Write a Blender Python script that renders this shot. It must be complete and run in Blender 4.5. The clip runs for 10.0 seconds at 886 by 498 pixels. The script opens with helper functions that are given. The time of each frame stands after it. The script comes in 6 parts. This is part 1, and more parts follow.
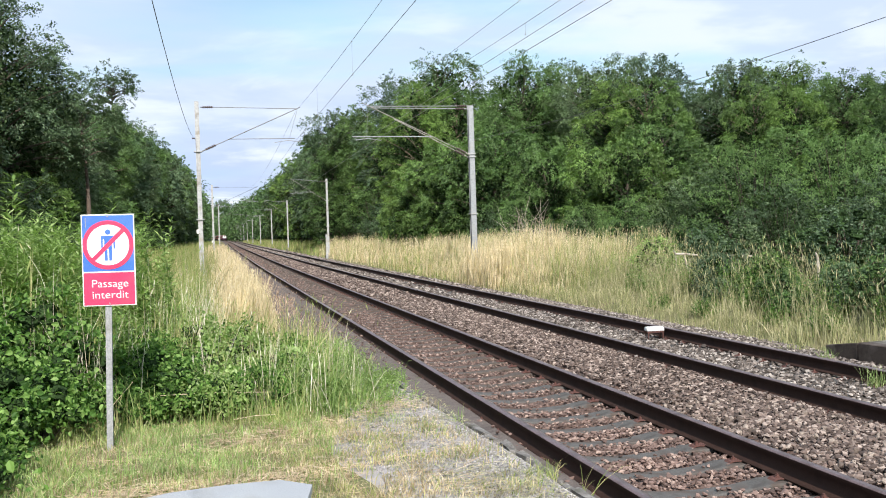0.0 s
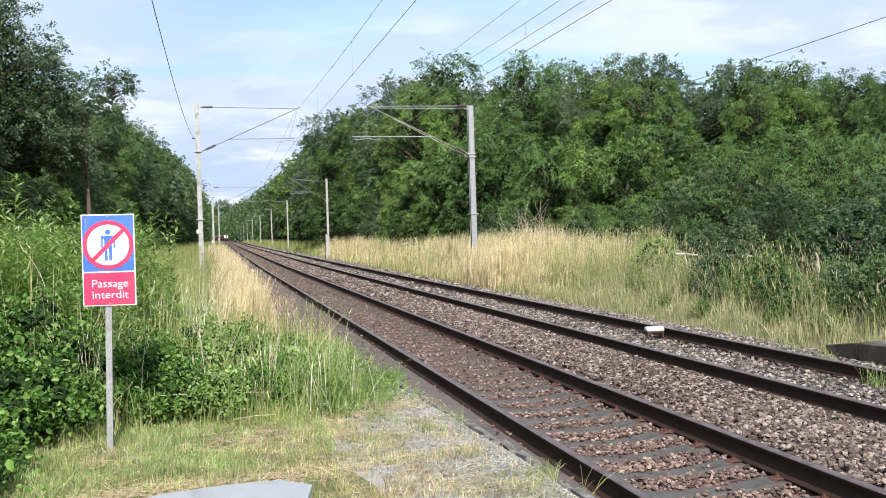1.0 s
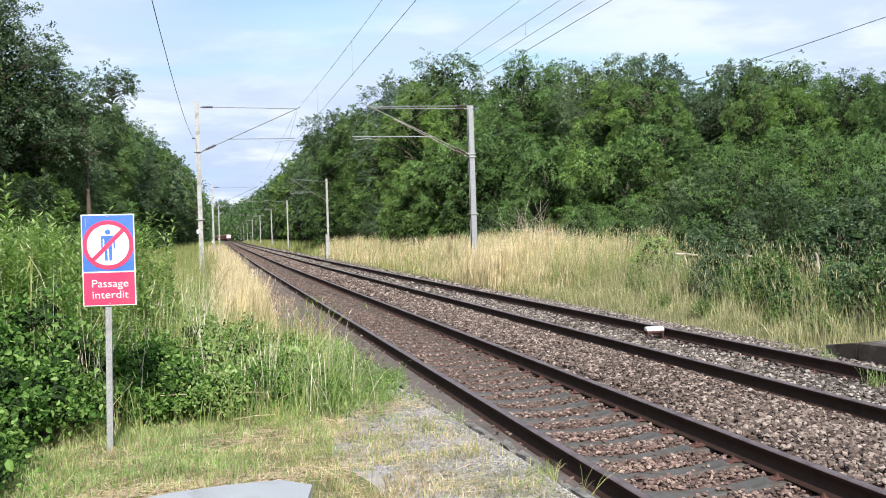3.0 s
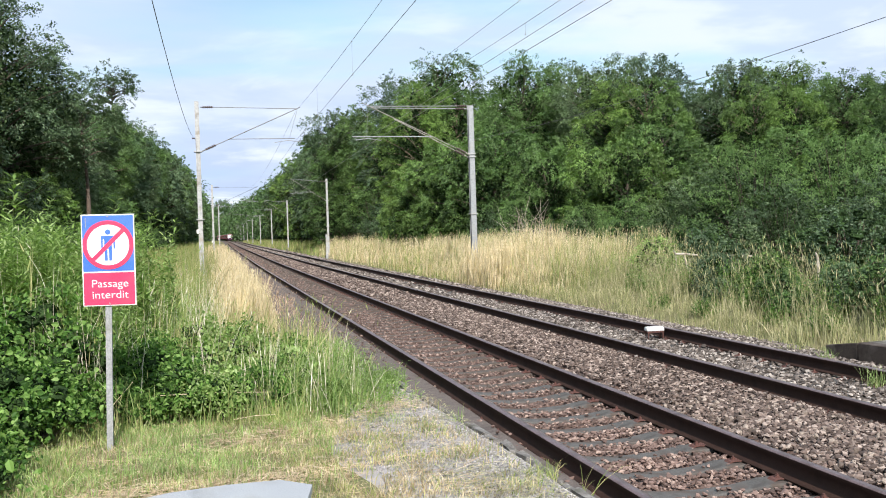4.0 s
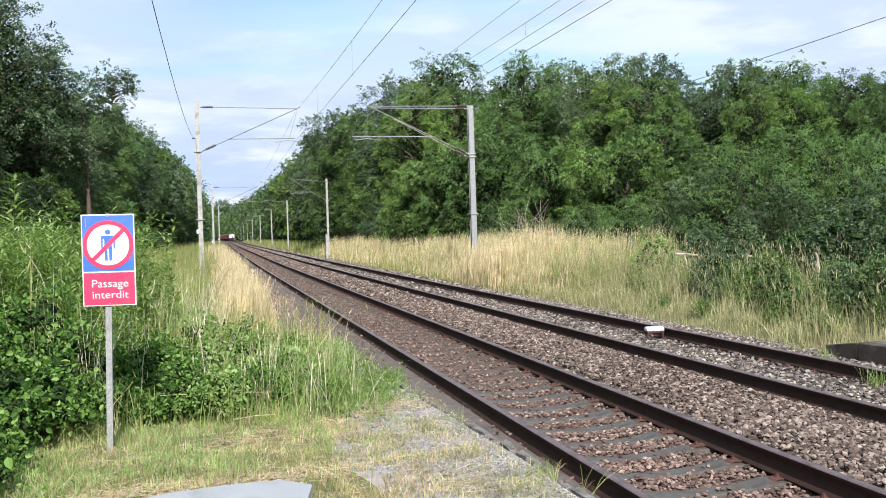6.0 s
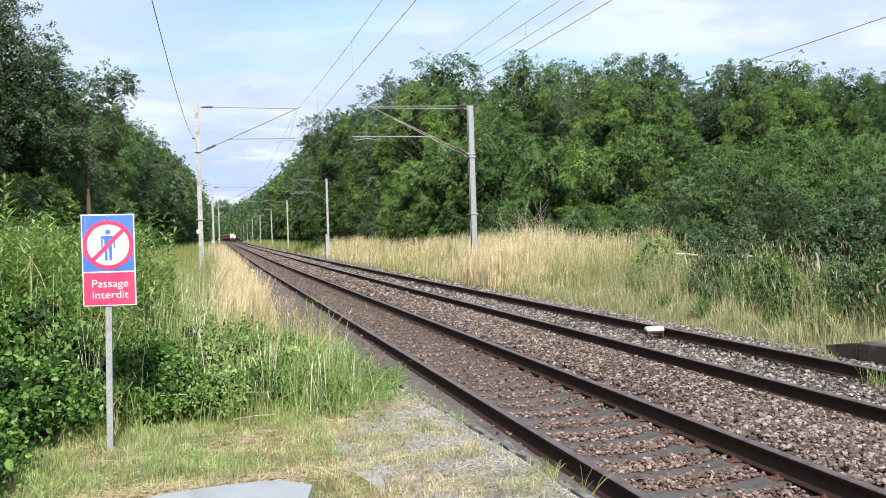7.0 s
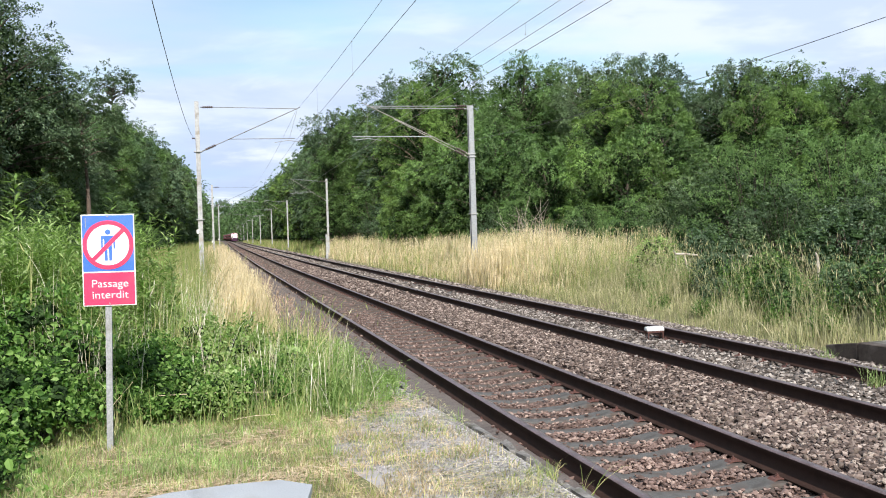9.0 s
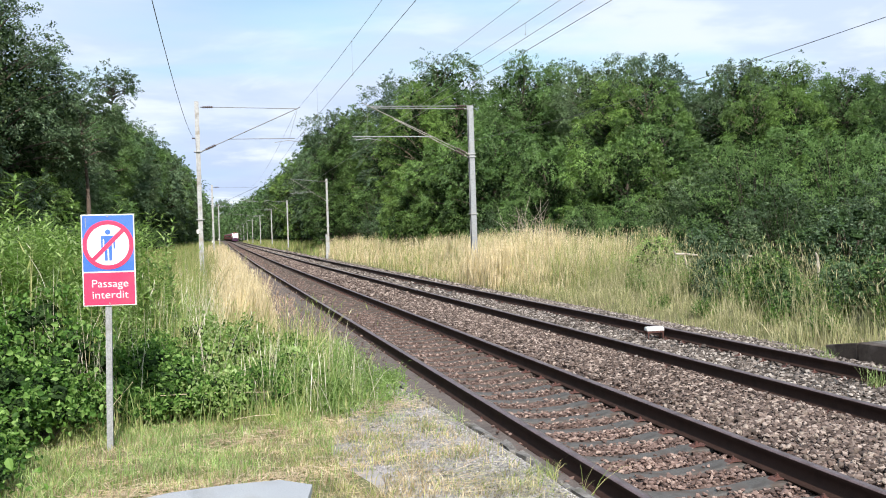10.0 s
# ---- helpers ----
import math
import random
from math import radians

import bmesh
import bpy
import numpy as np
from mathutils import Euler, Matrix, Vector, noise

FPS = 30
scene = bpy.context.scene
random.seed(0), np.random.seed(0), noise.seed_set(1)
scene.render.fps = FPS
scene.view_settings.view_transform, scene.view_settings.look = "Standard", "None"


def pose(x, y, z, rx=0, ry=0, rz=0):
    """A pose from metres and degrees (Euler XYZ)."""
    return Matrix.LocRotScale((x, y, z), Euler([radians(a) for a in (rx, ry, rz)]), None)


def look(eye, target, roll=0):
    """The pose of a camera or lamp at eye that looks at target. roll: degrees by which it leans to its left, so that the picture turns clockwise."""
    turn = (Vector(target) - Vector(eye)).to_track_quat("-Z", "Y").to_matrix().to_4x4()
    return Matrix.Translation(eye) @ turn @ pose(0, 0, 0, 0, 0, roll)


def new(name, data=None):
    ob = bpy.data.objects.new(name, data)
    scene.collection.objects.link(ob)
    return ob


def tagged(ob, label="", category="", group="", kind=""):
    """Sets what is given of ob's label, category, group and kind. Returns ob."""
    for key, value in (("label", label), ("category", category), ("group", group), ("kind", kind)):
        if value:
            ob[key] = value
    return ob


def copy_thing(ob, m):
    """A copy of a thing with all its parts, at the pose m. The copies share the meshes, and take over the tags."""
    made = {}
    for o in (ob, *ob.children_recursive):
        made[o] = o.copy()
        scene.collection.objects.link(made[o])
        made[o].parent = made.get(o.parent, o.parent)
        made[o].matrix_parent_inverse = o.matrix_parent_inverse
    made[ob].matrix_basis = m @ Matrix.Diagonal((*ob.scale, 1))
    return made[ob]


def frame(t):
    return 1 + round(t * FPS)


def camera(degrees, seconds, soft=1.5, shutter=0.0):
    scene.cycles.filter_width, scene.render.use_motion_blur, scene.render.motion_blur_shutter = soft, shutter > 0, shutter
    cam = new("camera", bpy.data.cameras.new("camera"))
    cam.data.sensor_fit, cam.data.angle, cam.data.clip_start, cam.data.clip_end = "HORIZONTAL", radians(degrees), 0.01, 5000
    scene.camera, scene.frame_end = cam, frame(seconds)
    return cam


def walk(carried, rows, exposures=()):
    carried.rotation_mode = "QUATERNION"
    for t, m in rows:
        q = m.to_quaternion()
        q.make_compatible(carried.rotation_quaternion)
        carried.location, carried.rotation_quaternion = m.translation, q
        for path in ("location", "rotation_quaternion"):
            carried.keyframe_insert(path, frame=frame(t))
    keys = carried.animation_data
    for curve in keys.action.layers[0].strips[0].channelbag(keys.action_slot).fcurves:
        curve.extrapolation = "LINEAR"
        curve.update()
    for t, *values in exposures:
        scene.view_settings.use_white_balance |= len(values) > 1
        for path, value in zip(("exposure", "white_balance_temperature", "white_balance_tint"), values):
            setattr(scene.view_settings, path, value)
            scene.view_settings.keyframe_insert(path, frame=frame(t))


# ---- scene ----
# the camera stands still on the platform beside the line
EYE = (-2.746, 0.0, 1.80)
cam = camera(49.83, 10.0, soft=1.0)
AIM = (EYE[0] + 0.23427, EYE[1] + 0.97199, EYE[2] - 0.0186)
walk(cam, [(0.0, look(EYE, AIM, -1.73)), (10.0, look(EYE, AIM, -1.73))])

# ---- world and sun ----
SUN_WAY = Vector((0.07, 1.0, -0.82)).normalized()
scene.view_settings.exposure = 0.64
sun = new("sun", bpy.data.lights.new("sun", "SUN"))
sun.data.energy, sun.data.angle, sun.data.color = 5.0, radians(0.6), (1.0, 0.955, 0.88)
sun.matrix_world = look((0, 0, 60), Vector((0, 0, 60)) + SUN_WAY)
SUN_EL = math.asin(-SUN_WAY.z)
SUN_AZ = math.atan2(-SUN_WAY.x, -SUN_WAY.y)


def build_world():
    w = bpy.data.worlds.new("sky")
    scene.world = w
    w.use_nodes = True
    nt = w.node_tree
    nt.nodes.clear()
    N = nt.nodes.new
    L = nt.links.new
    out, bg = N("ShaderNodeOutputWorld"), N("ShaderNodeBackground")
    sky = N("ShaderNodeTexSky")
    sky.sky_type, sky.sun_disc = "NISHITA", False
    sky.sun_elevation, sky.sun_rotation = SUN_EL, SUN_AZ
    sky.air_density, sky.dust_density, sky.ozone_density = 1.0, 0.4, 3.0
    # the clouds lie on a sheet overhead, so that they close up towards the horizon
    def node(kind, **kw):
        n = N(kind)
        for k, v in kw.items():
            n.inputs[k.replace("_", " ")].default_value = v
        return n

    def calc(op, a, b):
        n = N("ShaderNodeMath")
        n.operation = op
        for i, v in enumerate((a, b)):
            if isinstance(v, float):
                n.inputs[i].default_value = v
            else:
                L(v, n.inputs[i])
        return n.outputs[0]

    def blend(fac, a, b):
        n = N("ShaderNodeMix")
        n.data_type = "RGBA"
        for i, v in ((0, fac), (6, a), (7, b)):
            if isinstance(v, tuple):
                n.inputs[i].default_value = (*v, 1)
            else:
                L(v, n.inputs[i])
        return n.outputs[2]

    def ramp(fac, lo, hi, top=1.0):
        n = node("ShaderNodeMapRange", From_Min=lo, From_Max=hi, To_Min=0.0, To_Max=top)
        n.interpolation_type = "SMOOTHSTEP"
        L(fac, n.inputs["Value"])
        return n.outputs["Result"]

    tc, sep, com = N("ShaderNodeTexCoord"), N("ShaderNodeSeparateXYZ"), N("ShaderNodeCombineXYZ")
    L(tc.outputs["Generated"], sep.inputs["Vector"])
    high = calc("ADD", calc("MAXIMUM", sep.outputs["Z"], 0.0), 0.10)
    L(calc("DIVIDE", sep.outputs["X"], high), com.inputs["X"])
    L(calc("DIVIDE", sep.outputs["Y"], high), com.inputs["Y"])

    def cloud(size, detail, rough, shift, wisp=0.0):
        mp = N("ShaderNodeMapping")
        mp.inputs["Location"].default_value = shift
        mp.inputs["Rotation"].default_value = (0, 0, 0.5)
        mp.inputs["Scale"].default_value = (1.0 - wisp, 1.0, 1.0)
        n = node("ShaderNodeTexNoise", Scale=size, Detail=detail, Roughness=rough, Distortion=0.3)
        L(com.outputs["Vector"], mp.inputs["Vector"])
        L(mp.outputs["Vector"], n.inputs["Vector"])
        return n.outputs["Fac"]

    clear = blend(ramp(cloud(0.5, 2.0, 0.5, (3, 1, 0)), 0.1, 0.6, 0.9), sky.outputs["Color"], (5.0, 8.1, 9.8))
    veil = ramp(cloud(0.5, 6.0, 0.5, (2.1, 1.4, 0), 0.2), 0.34, 0.52, 0.92)
    tone = blend(ramp(cloud(1.1, 5.0, 0.55, (5.2, 2.2, 1)), 0.43, 0.57), (6.0, 7.0, 9.3), (7.8, 8.5, 9.8))
    color = blend(veil, clear, tone)
    # low clouds gather towards the horizon, grey-blue below and white above
    low = ramp(sep.outputs["Z"], 0.20, 0.03)
    heap = calc("MULTIPLY", low, ramp(cloud(0.42, 7.0, 0.6, (2.1, 7.3, 2)), 0.36, 0.5))
    color = blend(calc("MULTIPLY", heap, 0.85), color, blend(ramp(cloud(0.9, 6.0, 0.6, (8, 3, 4)), 0.42, 0.6), (5.0, 6.1, 8.6), (9.0, 9.5, 10.2)))
    L(color, bg.inputs["Color"])
    bg.inputs["Strength"].default_value = 0.075
    L(bg.outputs["Background"], out.inputs["Surface"])


build_world()


# ---- materials ----
def material(name, colors, rough=0.8, metal=0.0, scale=6.0, fine=60.0, bump=0.2, by="noise", leafy=0.0, spec=0.4, dist=0.01, stain=None, each=False):
    """colors: two to four base colours spread over a ramp, driven by noise, by island or by object; fine grain and bump on top."""
    m = bpy.data.materials.new(name)
    m.use_nodes = True
    nt = m.node_tree
    N, L = nt.nodes.new, nt.links.new
    bsdf, out = nt.nodes["Principled BSDF"], nt.nodes["Material Output"]
    tc = N("ShaderNodeTexCoord")
    big, small = N("ShaderNodeTexNoise"), N("ShaderNodeTexNoise")
    big.inputs["Scale"].default_value, big.inputs["Detail"].default_value = scale, 5
    small.inputs["Scale"].default_value, small.inputs["Detail"].default_value = fine, 3
    for n in (big, small):
        L(tc.outputs["Object"], n.inputs["Vector"])
    ramp = N("ShaderNodeValToRGB")
    lo, hi = (0.0, 1.0) if by != "noise" else (0.32, 0.68)
    els = ramp.color_ramp.elements
    while len(els) < len(colors):
        els.new(0.5)
    for i, c in enumerate(colors):
        els[i].position = lo + (hi - lo) * i / (len(colors) - 1)
        els[i].color = (*c, 1)
    if by == "island":
        L(N("ShaderNodeNewGeometry").outputs["Random Per Island"], ramp.inputs["Fac"])
    elif by == "object":
        L(N("ShaderNodeObjectInfo").outputs["Random"], ramp.inputs["Fac"])
    else:
        L(big.outputs["Fac"], ramp.inputs["Fac"])
    tone = N("ShaderNodeMapRange")
    tone.inputs["From Min"].default_value, tone.inputs["From Max"].default_value = 0.3, 0.7
    tone.inputs["To Min"].default_value, tone.inputs["To Max"].default_value = (0.78, 1.22) if not leafy else (0.6, 1.45)
    L((small if by == "noise" else big).outputs["Fac"], tone.inputs["Value"])
    mul = N("ShaderNodeVectorMath")
    mul.operation = "SCALE"
    L(ramp.outputs["Color"], mul.inputs[0])
    L(tone.outputs["Result"], mul.inputs["Scale"])
    color = mul.outputs["Vector"]
    if stain:
        sc, amount, size = stain
        sn, sr, sm = N("ShaderNodeTexNoise"), N("ShaderNodeValToRGB"), N("ShaderNodeMix")
        sn.inputs["Scale"].default_value, sn.inputs["Detail"].default_value = size, 8
        sr.color_ramp.elements[0].position, sr.color_ramp.elements[1].position = 0.52, 0.66
        sr.color_ramp.elements[1].color = (amount, amount, amount, 1)
        sm.data_type = "RGBA"
        sm.inputs[7].default_value = (*sc, 1)
        L(tc.outputs["Object"], sn.inputs["Vector"])
        L(sn.outputs["Fac"], sr.inputs["Fac"])
        L(sr.outputs["Color"], sm.inputs["Factor"])
        L(color, sm.inputs[6])
        color = sm.outputs[2]
    L(color, bsdf.inputs["Base Color"])
    bsdf.inputs["Roughness"].default_value, bsdf.inputs["Metallic"].default_value = rough, metal
    bsdf.inputs["Specular IOR Level"].default_value = spec
    if bump:
        b = N("ShaderNodeBump")
        b.inputs["Strength"].default_value, b.inputs["Distance"].default_value = bump, dist
        L(small.outputs["Fac"], b.inputs["Height"])
        L(b.outputs["Normal"], bsdf.inputs["Normal"])
    if each:
        own, per = N("ShaderNodeObjectInfo"), N("ShaderNodeValToRGB")
        tints = ((0.72, 0.80, 0.80), (1.26, 1.22, 0.92), (0.80, 0.88, 0.88), (1.04, 1.08, 0.95), (0.74, 0.80, 0.76), (1.34, 1.28, 0.92), (0.88, 1.0, 1.0))
        while len(per.color_ramp.elements) < len(tints):
            per.color_ramp.elements.new(0.5)
        for i, c in enumerate(tints):
            per.color_ramp.elements[i].position, per.color_ramp.elements[i].color = i / (len(tints) - 1), (*c, 1)
        L(own.outputs["Random"], per.inputs["Fac"])
        tint = N("ShaderNodeVectorMath")
        tint.operation = "MULTIPLY"
        L(color, tint.inputs[0])
        L(per.outputs["Color"], tint.inputs[1])
        color = tint.outputs["Vector"]
        L(color, bsdf.inputs["Base Color"])
    if leafy:
        tr, mix = N("ShaderNodeBsdfTranslucent"), N("ShaderNodeMixShader")
        warm = N("ShaderNodeVectorMath")
        warm.operation = "MULTIPLY"
        warm.inputs[1].default_value = (1.12, 1.3, 0.68)
        L(color, warm.inputs[0])
        L(warm.outputs["Vector"], tr.inputs["Color"])
        mix.inputs[0].default_value = leafy
        L(bsdf.outputs["BSDF"], mix.inputs[1])
        L(tr.outputs["BSDF"], mix.inputs[2])
        L(mix.outputs["Shader"], out.inputs["Surface"])
    return m


M = {}


def mats():
    g = M
    g["ground"] = material("meadow_soil", [(0.17, 0.14, 0.075), (0.12, 0.125, 0.05), (0.24, 0.20, 0.11)], 0.95, scale=1.3, fine=25, bump=0.5, dist=0.03)
    g["bed_pale"] = material("grey_ballast", [(0.09, 0.070, 0.058), (0.16, 0.13, 0.108), (0.115, 0.092, 0.076)], 0.95, scale=9, fine=45, bump=0.9, dist=0.03)
    g["fines"] = material("dark_fines", [(0.075, 0.06, 0.055), (0.12, 0.098, 0.088), (0.09, 0.07, 0.062)], 0.95, scale=5, fine=55, bump=0.7, dist=0.02)
    g["bed"] = material("ballast_fines", [(0.079, 0.049, 0.040), (0.123, 0.076, 0.060), (0.094, 0.058, 0.047)], 0.95, scale=9, fine=45, bump=0.9, dist=0.03)
    g["stone_brown"] = material("rusty_stone", [(0.069, 0.045, 0.038), (0.113, 0.074, 0.063), (0.166, 0.110, 0.094), (0.326, 0.240, 0.203)], 0.9, by="island", scale=40, fine=150, bump=0.25)
    g["stone_grey"] = material("ballast_stone", [(0.042, 0.030, 0.025), (0.088, 0.063, 0.054), (0.145, 0.106, 0.090), (0.33, 0.265, 0.23)], 0.9, by="island", scale=40, fine=150, bump=0.25)
    g["stone_pale"] = material("pale_stone", [(0.050, 0.041, 0.036), (0.11, 0.09, 0.079), (0.18, 0.15, 0.133), (0.37, 0.33, 0.30)], 0.9, by="island", scale=40, fine=150, bump=0.25)
    g["stone_one"] = material("single_stone", [(0.06, 0.045, 0.038), (0.105, 0.08, 0.066), (0.16, 0.125, 0.103), (0.29, 0.24, 0.205)], 0.9, by="object", scale=40, fine=150, bump=0.25)
    g["rail"] = material("rusted_steel", [(0.022, 0.011, 0.008), (0.036, 0.018, 0.013), (0.027, 0.013, 0.010)], 0.8, 0.0, spec=0.22, scale=5, fine=90, bump=0.25, dist=0.003)
    g["rail_top"] = material("worn_steel", [(0.13, 0.088, 0.085), (0.19, 0.135, 0.135), (0.095, 0.062, 0.058)], 0.38, 0.5, scale=3, fine=60, bump=0.05)
    g["dusty"] = material("dust_caked_concrete", [(0.058, 0.046, 0.039), (0.08, 0.064, 0.054), (0.068, 0.052, 0.043)], 0.95, scale=6, fine=70, bump=0.4, dist=0.006)
    g["concrete"] = material("sleeper_concrete", [(0.062, 0.059, 0.057), (0.083, 0.078, 0.074), (0.055, 0.049, 0.045)], 0.85, scale=7, fine=80, bump=0.3, dist=0.004, stain=((0.07, 0.05, 0.04), 0.8, 5))
    g["clip"] = material("rusty_clip", [(0.085, 0.036, 0.03), (0.12, 0.055, 0.045), (0.06, 0.028, 0.024)], 0.8, 0.2, scale=30, fine=150, bump=0.3)
    g["gravel"] = material("path_gravel", [(0.15, 0.138, 0.132), (0.24, 0.225, 0.215), (0.33, 0.312, 0.30), (0.46, 0.44, 0.425)], 0.95, by="island", scale=40, fine=150, bump=0.2)
    g["asphalt"] = material("weathered_asphalt", [(0.235, 0.216, 0.218), (0.325, 0.305, 0.304), (0.265, 0.246, 0.244)], 0.95, scale=3, fine=180, bump=0.6, dist=0.006, stain=((0.20, 0.18, 0.10), 0.7, 2.2))
    g["kerb"] = material("edge_concrete", [(0.075, 0.068, 0.062), (0.15, 0.14, 0.13), (0.27, 0.255, 0.24)], 0.9, scale=6, fine=90, bump=0.5, stain=((0.05, 0.05, 0.03), 0.9, 4))
    g["slab"] = material("smooth_concrete", [(0.27, 0.285, 0.31), (0.31, 0.325, 0.345)], 0.8, scale=2, fine=90, bump=0.05, dist=0.003, stain=((0.23, 0.23, 0.22), 0.4, 3))
    g["tar"] = material("blackened_concrete", [(0.030, 0.022, 0.018), (0.065, 0.049, 0.040), (0.045, 0.032, 0.026)], 0.9, scale=5, fine=50, bump=0.6, stain=((0.12, 0.10, 0.088), 0.6, 3))
    g["post_grey"] = material("sign_post_zinc", [(0.25, 0.255, 0.265), (0.30, 0.305, 0.31)], 0.6, 0.2, scale=9, fine=60, bump=0.08, stain=((0.2, 0.19, 0.17), 0.5, 3))
    g["galv"] = material("galvanised_steel", [(0.235, 0.25, 0.265), (0.29, 0.30, 0.315), (0.20, 0.21, 0.22)], 0.55, 0.35, scale=9, fine=60, bump=0.08, stain=((0.30, 0.30, 0.29), 0.5, 3))
    g["tube_brown"] = material("weathered_tube", [(0.115, 0.115, 0.115), (0.165, 0.165, 0.16), (0.09, 0.088, 0.085)], 0.65, 0.2, scale=6, fine=60, bump=0.05)
    g["tube_pale"] = material("pale_weathered_tube", [(0.25, 0.235, 0.21), (0.33, 0.315, 0.285), (0.18, 0.165, 0.145)], 0.65, 0.2, scale=6, fine=60, bump=0.05)
    g["galv_old"] = material("dull_zinc", [(0.29, 0.295, 0.30), (0.36, 0.365, 0.37), (0.22, 0.222, 0.22)], 0.7, 0.15, scale=4, fine=40, bump=0.1, stain=((0.24, 0.19, 0.13), 0.7, 2))
    g["dark_steel"] = material("dark_steel", [(0.05, 0.045, 0.045), (0.08, 0.07, 0.065)], 0.6, 0.4, scale=9, fine=60, bump=0.1)
    g["insulator"] = material("brown_porcelain", [(0.045, 0.03, 0.026), (0.07, 0.048, 0.042)], 0.3, scale=5, fine=30, bump=0)
    g["wire"] = material("aged_copper_wire", [(0.22, 0.225, 0.22), (0.29, 0.29, 0.28)], 0.6, 0.3, scale=2, fine=30, bump=0)
    g["cable"] = material("dark_feeder_cable", [(0.085, 0.088, 0.085), (0.12, 0.12, 0.115)], 0.65, 0.3, scale=2, fine=30, bump=0)
    g["blue"] = material("blue_sign_paint", [(0.045, 0.13, 0.46), (0.055, 0.15, 0.50)], 0.35, scale=4, fine=120, bump=0.02, stain=((0.12, 0.18, 0.42), 0.35, 9))
    g["red"] = material("red_sign_paint", [(0.72, 0.035, 0.10), (0.78, 0.045, 0.115)], 0.35, scale=4, fine=120, bump=0.02, stain=((0.62, 0.07, 0.11), 0.4, 9))
    g["white"] = material("white_sign_paint", [(0.80, 0.80, 0.80), (0.84, 0.84, 0.83)], 0.35, scale=4, fine=90, bump=0.02, stain=((0.70, 0.69, 0.66), 0.5, 7))
    g["cover"] = material("white_cover_paint", [(0.74, 0.75, 0.74), (0.82, 0.82, 0.81)], 0.5, scale=8, fine=80, bump=0.1, stain=((0.45, 0.38, 0.32), 0.6, 9))
    g["bark"] = material("bark", [(0.05, 0.04, 0.03), (0.085, 0.068, 0.052), (0.035, 0.03, 0.022)], 0.95, scale=2.5, fine=14, bump=0.9, dist=0.05)
    g["bark_brown"] = material("brown_bark", [(0.075, 0.055, 0.042), (0.115, 0.085, 0.066), (0.055, 0.042, 0.033)], 0.95, scale=2.5, fine=14, bump=0.9, dist=0.05)
    g["bark_pale"] = material("pale_bark", [(0.13, 0.10, 0.075), (0.19, 0.145, 0.11)], 0.95, scale=2.5, fine=14, bump=0.9, dist=0.05)
    g["dead"] = material("dead_wood", [(0.30, 0.26, 0.21), (0.42, 0.38, 0.32), (0.20, 0.17, 0.13)], 0.95, scale=5, fine=40, bump=0.5)
    # inner foliage with the shade of the leaf gaps put into its colour
    g["twigs"] = material("shade_toned_twigs_and_leaves", [(0.015, 0.030, 0.011), (0.027, 0.052, 0.017), (0.042, 0.075, 0.025)], 0.9, scale=5, fine=14, bump=1.0, dist=0.15, spec=0.1)
    g["leaf_a"] = material("oak_leaf", [(0.033, 0.066, 0.020), (0.050, 0.099, 0.028), (0.073, 0.132, 0.037), (0.120, 0.185, 0.072)], 0.5, by="island", scale=0.5, fine=30, bump=0, leafy=0.13, spec=0.36, each=True)
    g["leaf_b"] = material("hornbeam_leaf", [(0.050, 0.098, 0.023), (0.075, 0.138, 0.032), (0.106, 0.180, 0.046), (0.158, 0.236, 0.086)], 0.5, by="island", scale=0.5, fine=30, bump=0, leafy=0.14, spec=0.36, each=True)
    g["leaf_c"] = material("dark_leaf", [(0.036, 0.064, 0.030), (0.054, 0.092, 0.043), (0.073, 0.117, 0.058), (0.117, 0.160, 0.097)], 0.5, by="island", scale=0.7, fine=30, bump=0, leafy=0.10, spec=0.36, each=True)
    g["leaf_w"] = material("willow_leaf", [(0.054, 0.112, 0.030), (0.080, 0.150, 0.042), (0.112, 0.190, 0.060), (0.165, 0.250, 0.092)], 0.55, by="island", scale=0.5, fine=30, bump=0, leafy=0.2, spec=0.3)
    g["bramble"] = material("bramble_leaf", [(0.030, 0.072, 0.016), (0.068, 0.145, 0.030), (0.13, 0.235, 0.052), (0.23, 0.345, 0.11)], 0.6, by="island", scale=5, fine=60, bump=0, leafy=0.42, spec=0.22)
    g["herb"] = material("herb_leaf", [(0.12, 0.20, 0.05), (0.18, 0.27, 0.075), (0.25, 0.34, 0.12), (0.34, 0.42, 0.20)], 0.6, by="island", scale=5, fine=60, bump=0, leafy=0.42, spec=0.3)
    g["grass"] = material("green_grass", [(0.14, 0.235, 0.065), (0.20, 0.30, 0.09), (0.28, 0.36, 0.14), (0.42, 0.46, 0.24)], 0.65, by="island", scale=3, fine=60, bump=0, leafy=0.3, spec=0.3)
    g["hay"] = material("dry_grass", [(0.38, 0.30, 0.175), (0.50, 0.405, 0.255), (0.61, 0.505, 0.35), (0.70, 0.60, 0.45)], 0.75, by="island", scale=3, fine=60, bump=0, leafy=0.28, spec=0.25)
    g["bankmix"] = material("bank_grass", [(0.12, 0.19, 0.048), (0.18, 0.225, 0.066), (0.25, 0.255, 0.105), (0.37, 0.335, 0.185)], 0.7, by="island", scale=3, fine=60, bump=0, leafy=0.3, spec=0.25)
    g["tangrass"] = material("greyish_dry_grass", [(0.15, 0.18, 0.075), (0.25, 0.25, 0.12), (0.36, 0.33, 0.19), (0.50, 0.45, 0.31)], 0.8, by="island", scale=3, fine=60, bump=0, leafy=0.22, spec=0.2)
